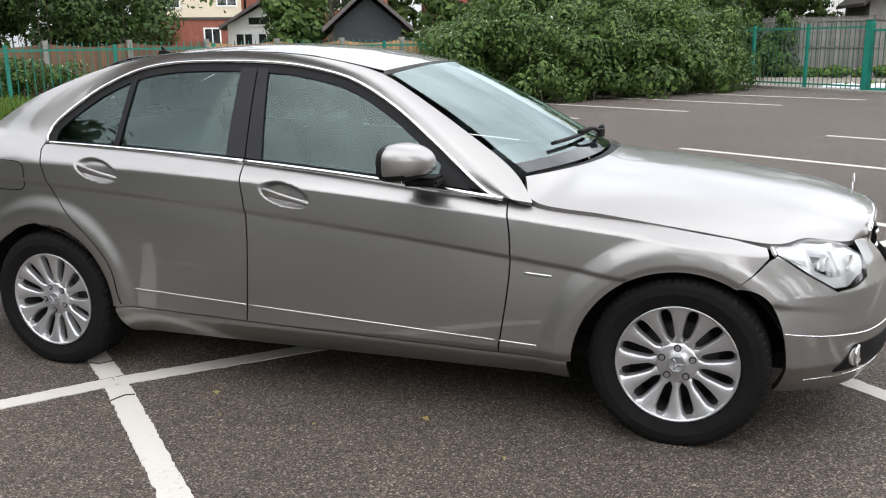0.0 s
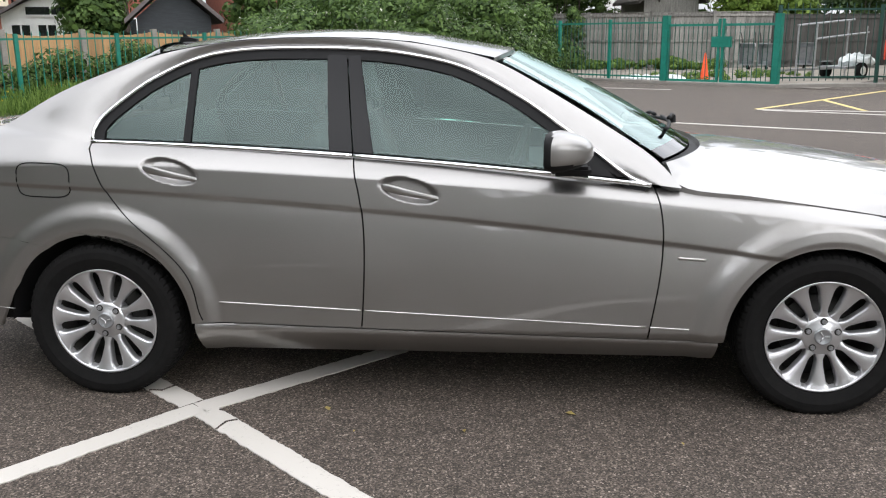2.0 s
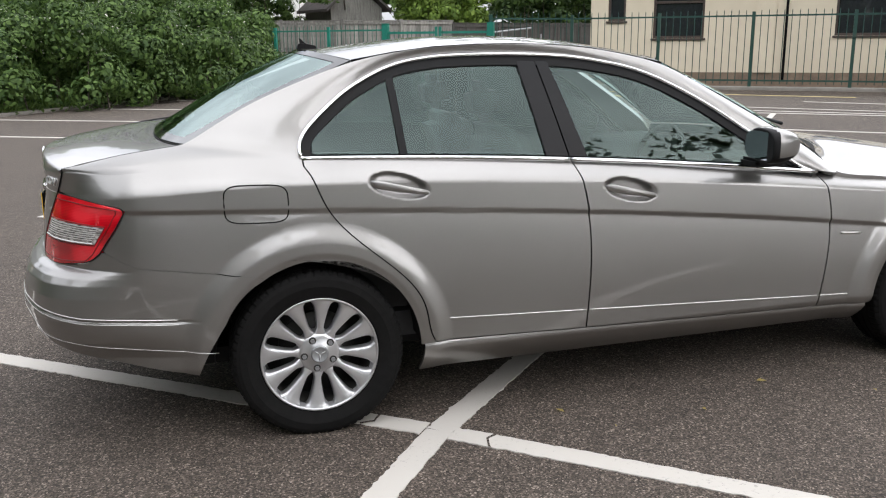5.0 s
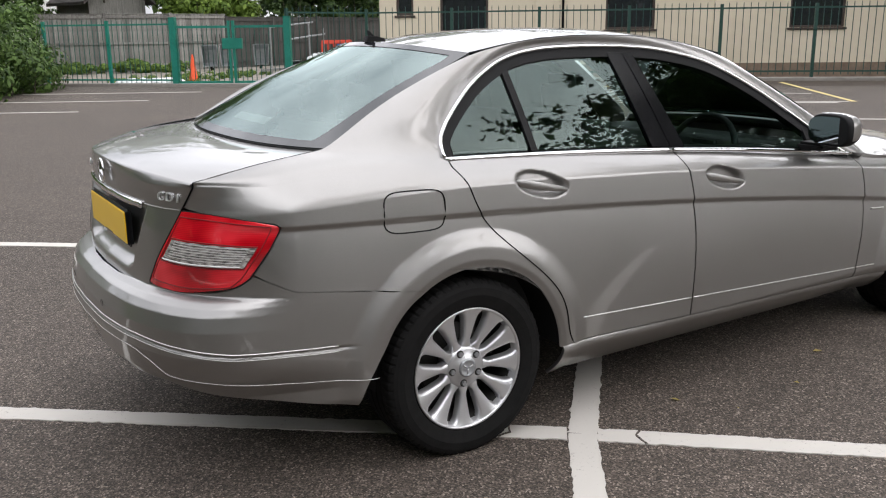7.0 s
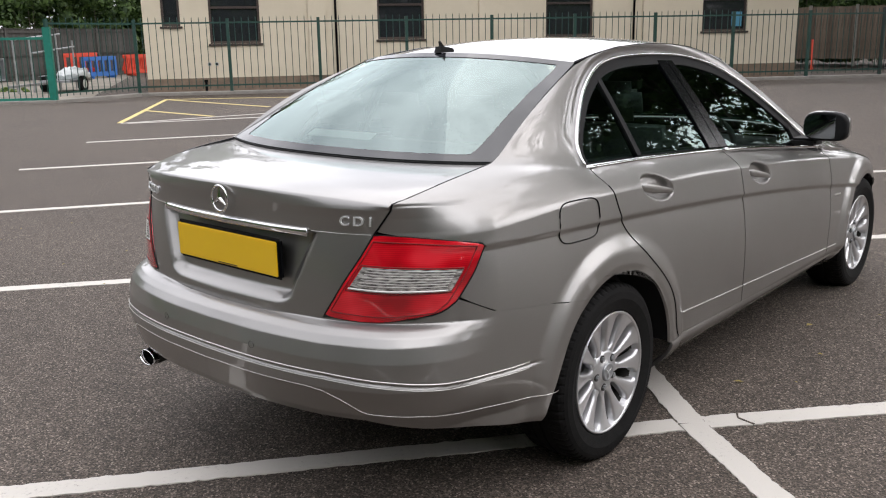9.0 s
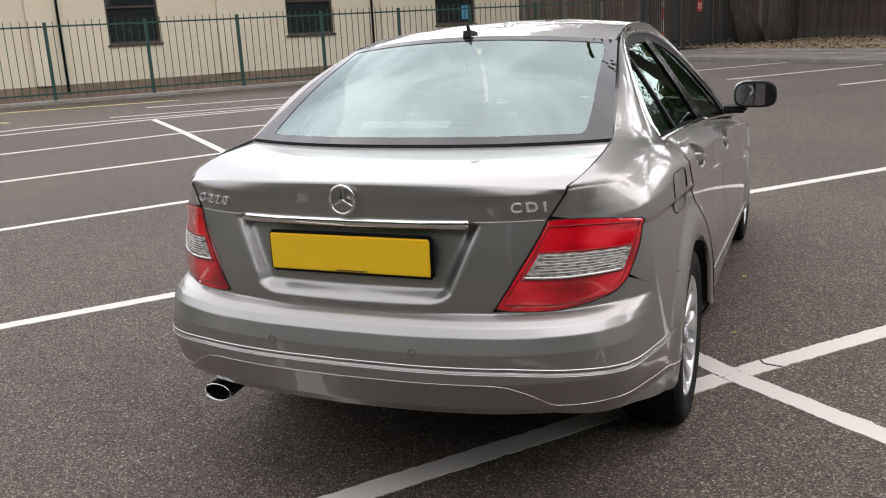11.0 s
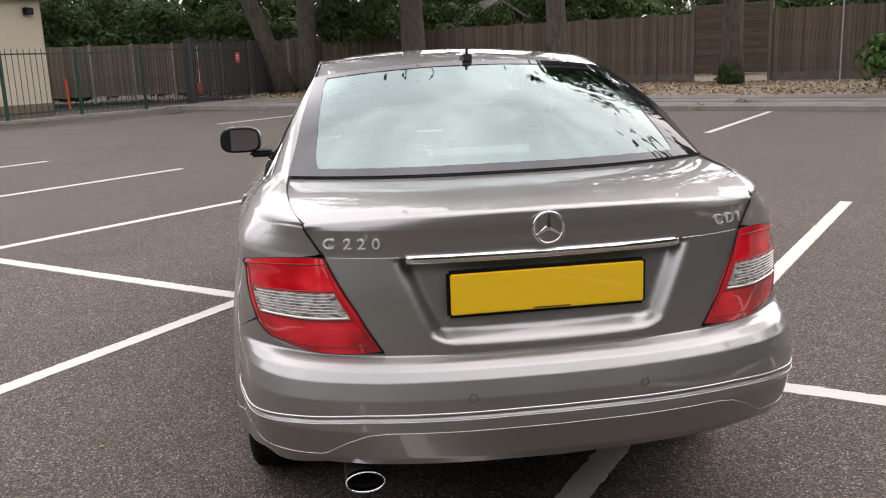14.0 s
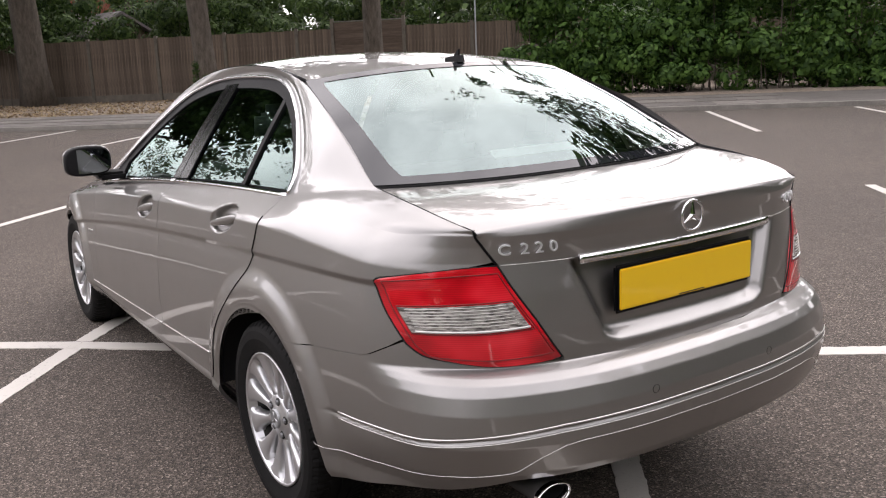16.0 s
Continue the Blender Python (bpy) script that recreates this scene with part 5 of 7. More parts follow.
def skin(s, z, dish=1.0):
    """A place on the painted skin: s metres round the plan from the tail, z up; left half."""
    s, z = np.broadcast_arrays(np.asarray(s, float), np.asarray(z, float))
    x, y = np.interp(s, PS, PLAN[:, 0]), np.interp(s, PS, PLAN[:, 1])
    nx, ny = np.interp(s, PS, PN[:, 0]), np.interp(s, PS, PN[:, 1])
    b, c = belt(x), crease(x)
    t = (z - 0.42) / (b - 0.42)
    side = np.where(t < 0.86, -0.042 * np.clip(t, 0, 1) ** 2, -0.031 - (0.052 + 0.033 * smooth(-0.2, 0.06, x)) * np.clip((t - 0.86) / 0.14, 0, 1.3) ** 1.45)
    a = np.clip(c - z, 0, 1)
    for hx, hz in ((0.310, 0.916), (1.234, 0.846)):
        e = ((x - hx) / 0.118) ** 2 + ((z - hz + 0.2 * (x - hx)) / 0.047) ** 2
        side = side - dish * 0.030 * smooth(1.0, 0.35, e)
    side = side - 0.011 * smooth(0, 0.022, a) * np.exp(-a / 0.13)
    side = side - 0.09 * np.clip((0.31 - z) / 0.12, 0, 1.4) ** 1.5
    side = side - 0.046 * smooth(-0.36, -0.72, x) * np.clip((0.475 - z) / 0.12, 0, 1) ** 2
    for cx, cz, r0 in ((0.005, 0.305, 0.365), (2.765, 0.275, 0.36)):
        r = np.hypot(x - cx, z - cz)
        side = side + 0.017 * smooth(r0 + 0.135, r0 + 0.06, r) - 0.006 * smooth(r0 + 0.03, r0, r)
    wr = smooth(-0.60, -0.92, x)
    wf = smooth(2.95, 3.35, x)
    d = side * (1 - wr - wf) + np.interp(z, REAR_Z, REAR_D) * wr + np.interp(z, FRONT_Z, FRONT_D) * wf
    # rub strip round the tail and its groove
    d = d - 0.005 * np.exp(-((z - strip_z(s)) / 0.005) ** 2) * smooth(-0.40, -0.50, x)
    return np.stack([x + nx * d, y + ny * d, z], -1)


def orient(v, f, centre=(1.2, 0, 0.65)):
    """Faces turned so that they look away from the car's middle."""
    v = np.asarray(v)
    f = np.asarray(f)
    n = np.cross(v[f[:, 1]] - v[f[:, 0]], v[f[:, 2]] - v[f[:, 0]])
    c = v[f].mean(1) - np.array(centre)
    return f if (n * c).sum(1).sum() > 0 else f[:, ::-1]


def sheet(name, P, mat, parent, label="", lip=0.012, wrap=False, mirror=False, normals=None):
    """A panel from a grid of places: smooth outside, edges turned inwards by lip metres."""
    P = np.asarray(P, float)
    nv, nu = P.shape[:2]
    v = P.reshape(-1, 3)
    f = np.array([(r * nu + c, r * nu + c + 1, (r + 1) * nu + c + 1, (r + 1) * nu + c) for r in range(nv - 1) for c in range(nu - 1)])
    f = orient(v, f, (1.2, 0 if abs(P[..., 1].mean()) > 0.2 or mirror else 0, 0.6))
    du, dv = np.gradient(P, axis=1), np.gradient(P, axis=0)
    n = np.cross(du, dv)
    n /= np.linalg.norm(n, axis=2)[..., None] + 1e-9
    if ((n.reshape(-1, 3)) * (v - np.array([1.2, 0, 0.6]))).sum() < 0:
        n = -n
    rim = [(0, c) for c in range(nu)] + [(r, nu - 1) for r in range(1, nv)] + [(nv - 1, c) for c in range(nu - 2, -1, -1)] + [(r, 0) for r in range(nv - 2, 0, -1)]
    edge = np.array([P[i] for i in rim])
    mean = n.reshape(-1, 3).mean(0)
    flat_enough = np.linalg.norm(mean) > 0.9
    mean /= np.linalg.norm(mean)
    if normals is not None:
        inner = np.array([P[i] - normals[i] * lip for i in rim])
    else:
        inner = np.array([P[i] - (mean if flat_enough else n[i]) * lip for i in rim])
    k = len(v)
    m = len(rim)
    allv = np.vstack([v, edge, inner])
    lipf = np.array([(k + i, k + (i + 1) % m, k + m + (i + 1) % m, k + m + i) for i in range(m)])
    fl = [tuple(q) for q in f] + [tuple(q) for q in lipf]
    me = mesh_of(name, allv, fl, mat, True)
    if normals is not None:
        nn = np.asarray(normals, float)
        turned = nn.reshape(-1, 3)
        ring = np.array([nn[i] for i in rim])
        back = np.array([inner[i] - edge[i] for i in range(m)])
        back /= np.linalg.norm(back, axis=1)[:, None] + 1e-9
        side = np.cross(np.roll(edge, -1, 0) - np.roll(edge, 1, 0), back)
        side /= np.linalg.norm(side, axis=1)[:, None] + 1e-9
        me.normals_split_custom_set_from_vertices([tuple(q) for q in np.vstack([turned, ring, ring])])
    return put(name, me, parent, label)


def skin_normals(s, z, sg):
    """The skin's own normals, so that neighbouring panels shade as one."""
    e = 0.003
    n = np.cross(skin(s, z + e) - skin(s, z - e), skin(s + e, z) - skin(s - e, z))
    n /= np.linalg.norm(n, axis=-1)[..., None] + 1e-12
    n *= np.sign(n[..., 0] * np.interp(s, PS, PN[:, 0]) + n[..., 1] * np.interp(s, PS, PN[:, 1]))[..., None]
    return flip(n, sg)


def side_normals(x, z, sg):
    return skin_normals(s_at_x(x), z, sg)


LAST = {}


def flip(P, sg):
    P = np.array(P, float)
    P[..., 1] *= sg
    return P


def panel_grid(xl, xr, zlo, zhi, nu, nv, place):
    """Grid between a rear and a front edge (x by z) and a lower and an upper edge (z by x)."""
    u, w = np.meshgrid(np.linspace(0, 1, nu), np.linspace(0, 1, nv))
    x = 0 * u + 0.5 * (xl(0.6) + xr(0.6))
    z = 0.3 + 0.6 * w
    for _ in range(30):
        z = zlo(x) + (zhi(x) - zlo(x)) * w
        x = xl(z) + (xr(z) - xl(z)) * u
    LAST["xz"] = (x, z)
    return place(x, z)


def on_side(x, z):
    return skin(s_at_x(x), z)


def by_z(pairs):
    p = sorted((b, a) for a, b in pairs)
    zz, xx = np.array([q[0] for q in p]), np.array([q[1] for q in p])
    d = np.linspace(zz[0], zz[-1], 60)
    c = np.polynomial.polynomial.polyfit(zz, xx, min(5, len(zz) - 1))
    return lambda z: np.polynomial.polynomial.polyval(np.clip(z, zz[0], zz[-1]), c)


G = 0.003  # half a shut line
rear_edge = by_z([(-0.023, 0.998), (0.006, 0.942), (0.054, 0.847), (0.114, 0.762), (0.18, 0.70), (0.272, 0.632), (0.335, 0.555), (0.395, 0.443), (0.43, 0.322)])
mid_edge = by_z([(1.012, 0.964), (1.041, 0.844), (1.06, 0.696), (1.06, 0.523), (1.052, 0.389), (1.045, 0.31)])
front_edge = by_z([(2.137, 0.853), (2.156, 0.785), (2.169, 0.679), (2.165, 0.551), (2.148, 0.419), (2.127, 0.28)])


def arch(cx, cz, r, a0, a1, n):
    a = np.radians(np.linspace(a0, a1, n))
    return np.stack([cx + r * np.cos(a), cz + r * np.sin(a)], 1)


def ruled(inner, outer, n, nv, place):
    a, b = resample(inner, n), resample(outer, n)
    w = np.linspace(0, 1, nv)[:, None, None]
    q = a[None] * (1 - w) + b[None] * w
    LAST["xz"] = (q[..., 0], q[..., 1])
    return place(q[..., 0], q[..., 1])


# side window surface
def side_glass(x, z):
    h = np.asarray(z, float) - belt(x)
    return np.stack([x + 0 * h, 0.714 + 0.02 * np.asarray(x) - 0.56 * h - 0.2 * h * h, z + 0 * h], -1)


ARC = crom([(-0.031, 1.021), (-0.029, 1.072), (0.0, 1.12), (0.09, 1.198), (0.194, 1.268), (0.35, 1.336), (0.52, 1.366), (0.745, 1.372), (1.0, 1.364), (1.195, 1.342), (1.417, 1.289), (1.631, 1.183), (1.836, 1.044), (2.037, 0.897), (2.112, 0.862)], 140)
tan = np.gradient(ARC, axis=0)
tan /= np.linalg.norm(tan, axis=1)[:, None]
ARC_IN = np.stack([tan[:, 1], -tan[:, 0]], 1)


def inset(d):
    return ARC + ARC_IN * d


def arc_height(d):
    a = inset(d)
    k = np.argsort(a[:, 0])
    return lambda x: np.interp(x, a[k, 0], a[k, 1])


def chord(x0, z0, x1, z1):
    return lambda z: x0 + (x1 - x0) * (np.asarray(z) - z0) / (z1 - z0)


low_glass = lambda x: belt(x) + 0.012
top_glass = arc_height(0.043)
EDGE_RG = chord(0.916, 0.98, 0.874, 1.338)     # front edge of the rear door glass
EDGE_SEAM = chord(1.011, 0.966, 0.95, 1.366)
EDGE_FG = chord(1.09, 0.958, 1.006, 1.336)     # rear edge of the front door glass
QUARTER = chord(0.345, 1.006, 0.335, 1.294)


def band(a, b, n, nv, bulge=0.0):
    """Grid between two curves in space, bowed outwards."""
    a, b = resample(a, n), resample(b, n)
    w = np.linspace(0, 1, nv)[:, None, None]
    q = a[None] * (1 - w) + b[None] * w
    if bulge:
        out = q - np.array([1.0, 0, 0.75]) * np.array([0, 1, 1])
        out[..., 0] = 0
        out /= np.linalg.norm(out, axis=2)[..., None]
        q = q + out * (bulge * 4 * w * (1 - w))
    return q


def loft(curves, n, nv):
    """Smooth skin over several curves in space, end to end along each."""
    rows = np.stack([resample(c, n) for c in curves])
    k = len(rows)
    res = []
    for col in range(n):
        res.append(crom(rows[:, col], nv))
    return np.stack(res, 1)


RW_LOW = np.array([-0.422, 0.643, 1.082])    # rear screen, lower corner
RW_TOP = np.array([0.205, 0.531, 1.357])
WS_TOP = np.array([1.535, 0.49, 1.318])
WS_LOW = np.array([2.17, 0.672, 0.938])
DECK = np.array([-0.840, 0.613, 1.013])

outer_rail = np.vstack([crom([RW_LOW, (-0.16, 0.605, 1.226), RW_TOP], 20)[:-1],
                        crom([RW_TOP, (0.5, 0.505, 1.398), (0.85, 0.488, 1.407), (1.2, 0.482, 1.385), WS_TOP], 30)[:-1],
                        crom([WS_TOP, (1.85, 0.575, 1.135), WS_LOW], 20)])

for sg, where in SIDES:
    # doors
    Pd = panel_grid(lambda z: mid_edge(z) + G, lambda z: front_edge(z) - G, lambda x: sill_top(x) + 0.003, lambda x: belt(x) - 0.004, 110, 100, on_side)
    fd = sheet("front_door", flip(Pd, sg), PAINT, car, normals=side_normals(*LAST["xz"], sg))
    Pe = panel_grid(lambda z: rear_edge(z) + G, lambda z: mid_edge(z) - G, lambda x: sill_top(x) + 0.003, lambda x: belt(x) - 0.004, 110, 100, on_side)
    rd = sheet("rear_door", flip(Pe, sg), PAINT, car, normals=side_normals(*LAST["xz"], sg))
    # front wing
    inn = np.vstack([resample([(2.131, 0.281), (2.40, 0.272)], 8)[:-1], arch(2.765, 0.275, 0.362, 180, 58, 30)])
    hoodcut = [(2.14, 0.846), (2.24, 0.838), (2.55, 0.799), (2.75, 0.768), (2.95, 0.737), (3.06, 0.712)]
    hc = np.array(hoodcut)
    zz = np.linspace(0.283, 0.70, 16)
    out = np.vstack([np.stack([front_edge(zz) + G, zz], 1)[:-1], resample([(float(front_edge(0.70)) + G, 0.70), (3.066, 0.70)], 30)[:-1], resample([(3.066, 0.70), (3.064, 0.684), (2.955, 0.594)], 10)])
    P = ruled(inn, out, 200, 50, on_side)
    fw = sheet("front_wing", flip(P, sg), PAINT, car, normals=side_normals(*LAST["xz"], sg))
    P = panel_grid(lambda z: front_edge(z) + G, lambda z: 3.066 + 0 * z, lambda x: 0.70 + 0 * x, lambda x: np.interp(x, hc[:, 0], hc[:, 1]), 70, 24, on_side)
    sheet("wing_top", flip(P, sg), PAINT, fw, lip=0.006, normals=side_normals(*LAST["xz"], sg))
    # rear wing below the shoulder
    inn = np.vstack([[(0.372, 0.318)], arch(0.005, 0.305, 0.368, 2, 122, 40)])
    zz = np.linspace(0.324, 0.72, 24)
    out = np.vstack([np.stack([rear_edge(zz) - G, zz], 1)[:-1], resample([(float(rear_edge(0.72)) - G, 0.72), (-0.696, 0.723)], 40)[:-1], resample([(-0.696, 0.723), (-0.62, 0.687), (-0.42, 0.660), (-0.197, 0.628)], 24)])
    P = ruled(inn, out, 240, 50, on_side)
    rw = sheet("rear_wing", flip(P, sg), PAINT, car, normals=side_normals(*LAST["xz"], sg))
    tail_x = lambda z: np.interp(z, [0.72, 0.746, 0.80, 0.85, 0.880, 0.895, 0.902, 0.916, 0.930, 0.935, 1.003], [-0.69, -0.738, -0.70, -0.662, -0.640, -0.662, -0.74, -0.86, -0.945, -0.962, -0.913])
    P = panel_grid(tail_x, lambda z: rear_edge(z) - G, lambda x: 0.72 + 0 * x, top_line, 130, 140, on_side)
    sheet("wing_top", flip(P, sg), PAINT, rw, lip=0.006, normals=side_normals(*LAST["xz"], sg))
    # sill and its dark underside
    xs = np.linspace(0.385, 2.385, 40)
    P = np.stack([on_side(xs, sill_top(xs) - 0.004 - h * (sill_top(xs) - 0.185)) for h in np.linspace(0, 1, 10)])
    P[..., 1] += np.interp(np.linspace(0, 1, 10), [0, 0.08, 0.5, 1], [-0.006, 0.002, 0.004, 0.0])[:, None]
    sheet("sill", flip(P, sg), PAINT, car)
    # pillar and roof rail band, with the rear pillar flowing into the shoulder
    arc3 = side_glass(ARC[:, 0], ARC[:, 1])
    shx = np.interp(np.linspace(s_at_x(-0.033), s_at_x(-0.913), 240), PS, PLAN[:, 0])
    shoulder = on_side(shx, top_line(shx))
    deck_edge = crom([RW_LOW, (-0.64, 0.647, 1.055), DECK], 26)
    pieces = [(shoulder[::-1], deck_edge[::-1], 110), (arc3[:7], outer_rail[:9], 24), (arc3[6:], np.vstack([outer_rail[8:], [[2.236, 0.758, 0.846]]]), 130)]
    lows = np.vstack([resample(a, n)[(0 if k == 0 else 1):] for k, (a, b, n) in enumerate(pieces)])
    ups = np.vstack([resample(b, n)[(0 if k == 0 else 1):] for k, (a, b, n) in enumerate(pieces)])
    # ease the joints of the three pieces so that the columns fan evenly
    for _ in range(30):
        ups[2:-2] = 0.25 * ups[1:-3] + 0.5 * ups[2:-2] + 0.25 * ups[3:-1]
    w = np.linspace(0, 1, 16)[:, None, None]
    P = lows[None] * (1 - w) + ups[None] * w
    out = P - np.array([0, 0, 0.75]); out[..., 0] = 0
    out /= np.linalg.norm(out, axis=2)[..., None]
    wide = np.minimum(1, np.linalg.norm(ups - lows, axis=1) / 0.12)[None, :, None]
    P = P + out * (0.013 * wide * 4 * w * (1 - w))
    ng = np.cross(np.gradient(P, axis=1), np.gradient(P, axis=0))
    ng /= np.linalg.norm(ng, axis=2)[..., None] + 1e-9
    ng *= np.sign((ng * out).sum(2))[..., None]
    base = ng[1].copy()
    px_ = np.interp(np.linspace(s_at_x(-0.913), s_at_x(-0.033), 110), PS, PLAN[:, 0])
    base[:110] = skin_normals(s_at_x(px_), top_line(px_) - 0.004, 1)
    nb = base[None] * (1 - smooth(0, 0.5, w)) + ng * smooth(0, 0.5, w)
    for _ in range(40):
        nb[:, 1:-1] = 0.25 * nb[:, :-2] + 0.5 * nb[:, 1:-1] + 0.25 * nb[:, 2:]
    nb /= np.linalg.norm(nb, axis=2)[..., None]
    sheet("roof_rail", flip(P, sg), PAINT, car, lip=0.02, normals=flip(nb, sg))
    line = deck_edge + np.array([0.0, -0.0035, -0.0015])
    zl = np.linspace(1.002, 0.926, 14)
    cs = np.interp(zl, [0.924, 0.998], [0.6425, 0.7205])
    corner = skin(cs, zl) + 0.001 * skin_normals(cs, zl, 1)
    bar("boot_shut_line", flip(np.vstack([line, corner]), sg), 0.0032, GLOSS_BLACK, car, "dark shut line round the boot lid", seg=5)
    sheet("boot_gutter", flip(np.stack([deck_edge[:-5] + np.array([0.0, yy, zz_]) for yy, zz_ in ((-0.045, -0.02), (-0.002, -0.03))]), sg), MATT_BLACK, car, lip=0.01)
    # glass, each pane with thickness
    def pane(name, xl, xr, lo, hi, parent, off=0.0):
        Q = panel_grid(xl, xr, lo, hi, 26, 22, lambda x, z: side_glass(x, z) - np.array([0, 0.012 + off, 0]))
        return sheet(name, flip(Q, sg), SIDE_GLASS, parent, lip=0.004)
    pane("window", EDGE_FG, lambda z: 0 * z + 1.985, low_glass, top_glass, fd)
    pane("window", lambda z: QUARTER(z) + 0.02, EDGE_RG, low_glass, top_glass, rd)
    pane("quarter_window", lambda z: 0 * z + 0.02, lambda z: QUARTER(z) - 0.004, low_glass, top_glass, rd)
    # black frames and pillars
    blk = lambda x, z: side_glass(x, z) - np.array([0, 0.003, 0])
    f0 = inset(0.008); f1 = inset(0.046)
    sheet("window_frame", flip(np.stack([side_glass(q[:, 0], q[:, 1]) - np.array([0, dd, 0]) for q, dd in ((f0, 0.0), (f1, 0.006))]), sg), MATT_BLACK, car, lip=0.03)
    sheet("centre_pillar_trim", flip(panel_grid(lambda z: EDGE_RG(z), lambda z: EDGE_SEAM(z) - G, low_glass, arc_height(0.03), 6, 16, blk), sg), GLOSS_BLACK, rd, lip=0.02)
    sheet("centre_pillar_trim", flip(panel_grid(lambda z: EDGE_SEAM(z) + G, EDGE_FG, low_glass, arc_height(0.03), 6, 16, blk), sg), GLOSS_BLACK, fd, lip=0.02)
    sheet("window_divider", flip(panel_grid(lambda z: QUARTER(z) - 0.006, lambda z: QUARTER(z) + 0.022, low_glass, arc_height(0.04), 4, 12, blk), sg), MATT_BLACK, rd, lip=0.02)
    sheet("mirror_triangle", flip(panel_grid(lambda z: 0 * z + 1.86, lambda z: 0 * z + 2.05, low_glass, arc_height(0.03), 6, 12, blk), sg), MATT_BLACK, fd, lip=0.015)
    # bright trim
    trim = side_glass(inset(0.004)[:, 0], inset(0.004)[:, 1]) + np.array([0, 0.004, 0])
    bar("window_trim", flip(trim, sg), 0.0085, CHROME, car, "chrome trim over the side windows", seg=8, up=(0, 1, 0.3))
    for nm, x0, x1, own in (("belt_trim", -0.028, 1.008, rd), ("belt_trim", 1.014, 2.125, fd)):
        xs = np.linspace(x0, x1, 30)
        q = side_glass(xs, belt(xs)) + np.array([0, 0.006, 0.0])
        bar(nm, flip(q, sg), 0.0095, CHROME, own, "chrome strip under the window", seg=8, up=(0, 1, 0.3))
    for x0, x1, own in ((0.485, 1.045, rd), (1.058, 2.118, fd), (2.135, 2.275, car)):
        xs = np.linspace(x0, x1, 30)
        q = on_side(xs, 0.4285 - 0.0455 * xs + 0.0)
        bar("rub_strip", flip(q + np.array([0, 0.001, 0]), sg), 0.0028, STRIP, own, "thin bright strip low on the side", seg=6)

    # door handles: scooped dish behind, painted grip with bright lower edge
    for own, x0, z0 in ((rd, 0.198, 0.925), (fd, 1.122, 0.855)):
        gx = np.linspace(x0 + 0.008, x0 + 0.226, 24)
        gz = z0 - 0.017 - 0.21 * (gx - x0 - 0.112)
        g = skin(s_at_x(gx), gz, 0.0)
        lift = np.sin(np.linspace(0.0, np.pi, 24)) ** 0.6
        g[:, 1] += -0.012 + 0.02 * lift
        tall = np.interp(np.linspace(0, 1, 24), [0, 0.06, 0.2, 0.6, 0.94, 1], [0.007, 0.0145, 0.0155, 0.0125, 0.0095, 0.004])
        rows = []
        for aa in np.linspace(0, 2 * np.pi, 15):
            ca, sa = math.cos(aa), math.sin(aa)
            rows.append(g + np.stack([0 * gx, 0.008 * np.sign(ca) * abs(ca) ** 0.7 + 0 * gx, tall * np.sign(sa) * abs(sa) ** 0.7], 1))
        v = flip(np.stack(rows), sg)
        f = [(r * 24 + c, r * 24 + c + 1, (r + 1) * 24 + c + 1, (r + 1) * 24 + c) for r in range(14) for c in range(23)]
        f += [tuple(r * 24 for r in range(14)), tuple(r * 24 + 23 for r in range(14))]
        put("handle", mesh_of("handle", v.reshape(-1, 3), f, PAINT, True), own, "painted door handle")
        if own is fd and sg < 0:
            q = on_side(x0 + 0.02, z0 + 0.06); q[2] = z0
            part("lock", rod((float(q[0]), -float(q[1]) - 0.016, float(q[2])), (float(q[0]), -float(q[1]) - 0.024, float(q[2])), 0.009, seg=14), CHROME, own, "round chrome door lock")

    # mirror
    c = Vector((1.80, sg * 0.90, 1.0))
    bm = bmesh.new()
    bmesh.ops.create_uvsphere(bm, u_segments=36, v_segments=24, radius=1)
    for vert in bm.verts:
        v = vert.co
        for i, pw in ((0, 0.9), (1, 0.62), (2, 0.66)):
            v[i] = math.copysign(abs(v[i]) ** pw, v[i])
        k2 = (1 - max(0, v.x)) ** 0.5
        v.y *= 0.106 * (0.62 + 0.38 * k2)
        v.z *= 0.074 * (0.62 + 0.38 * k2) * (1.0 if v.z > 0 else 0.9)
        v.x = max(v.x, -0.5) * (0.118 if v.x > 0 else 0.088)
        v.x -= (sg * v.y + 0.1) * 0.16
    bm.transform(Matrix.Translation(c))
    low = [f for f in bm.faces if f.calc_center_median().z < c.z - 0.036]
    mir = part("door_mirror", bm, PAINT, car, "painted door mirror with black foot", smooth=True)
    mir.data.materials.append(MATT_BLACK)
    for f in mir.data.polygons:
        if f.center.z < c.z - 0.035 or f.center.x < c.x - 0.043:
            f.material_index = 1
    bm = bmesh.new()
    bmesh.ops.create_circle(bm, cap_ends=True, segments=24, radius=1, matrix=Matrix.Translation(c + Vector((-0.064, 0, 0.004))) @ Matrix.Rotation(radians(90), 4, "Y") @ Matrix.Rotation(0, 4, "Z") @ Matrix.Diagonal((1, 1, 1, 1)))
    for vert in bm.verts:
        a, b = vert.co.y - c.y, vert.co.z - c.z - 0.004
        vert.co.y = c.y + math.copysign(abs(a) ** 0.55, a) * 0.088
        vert.co.z = c.z + 0.004 + math.copysign(abs(b) ** 0.55, b) * 0.056
    bmesh.ops.solidify(bm, geom=bm.faces[:], thickness=0.004)
    part("mirror_glass", bm, MIRROR_GLASS, mir)
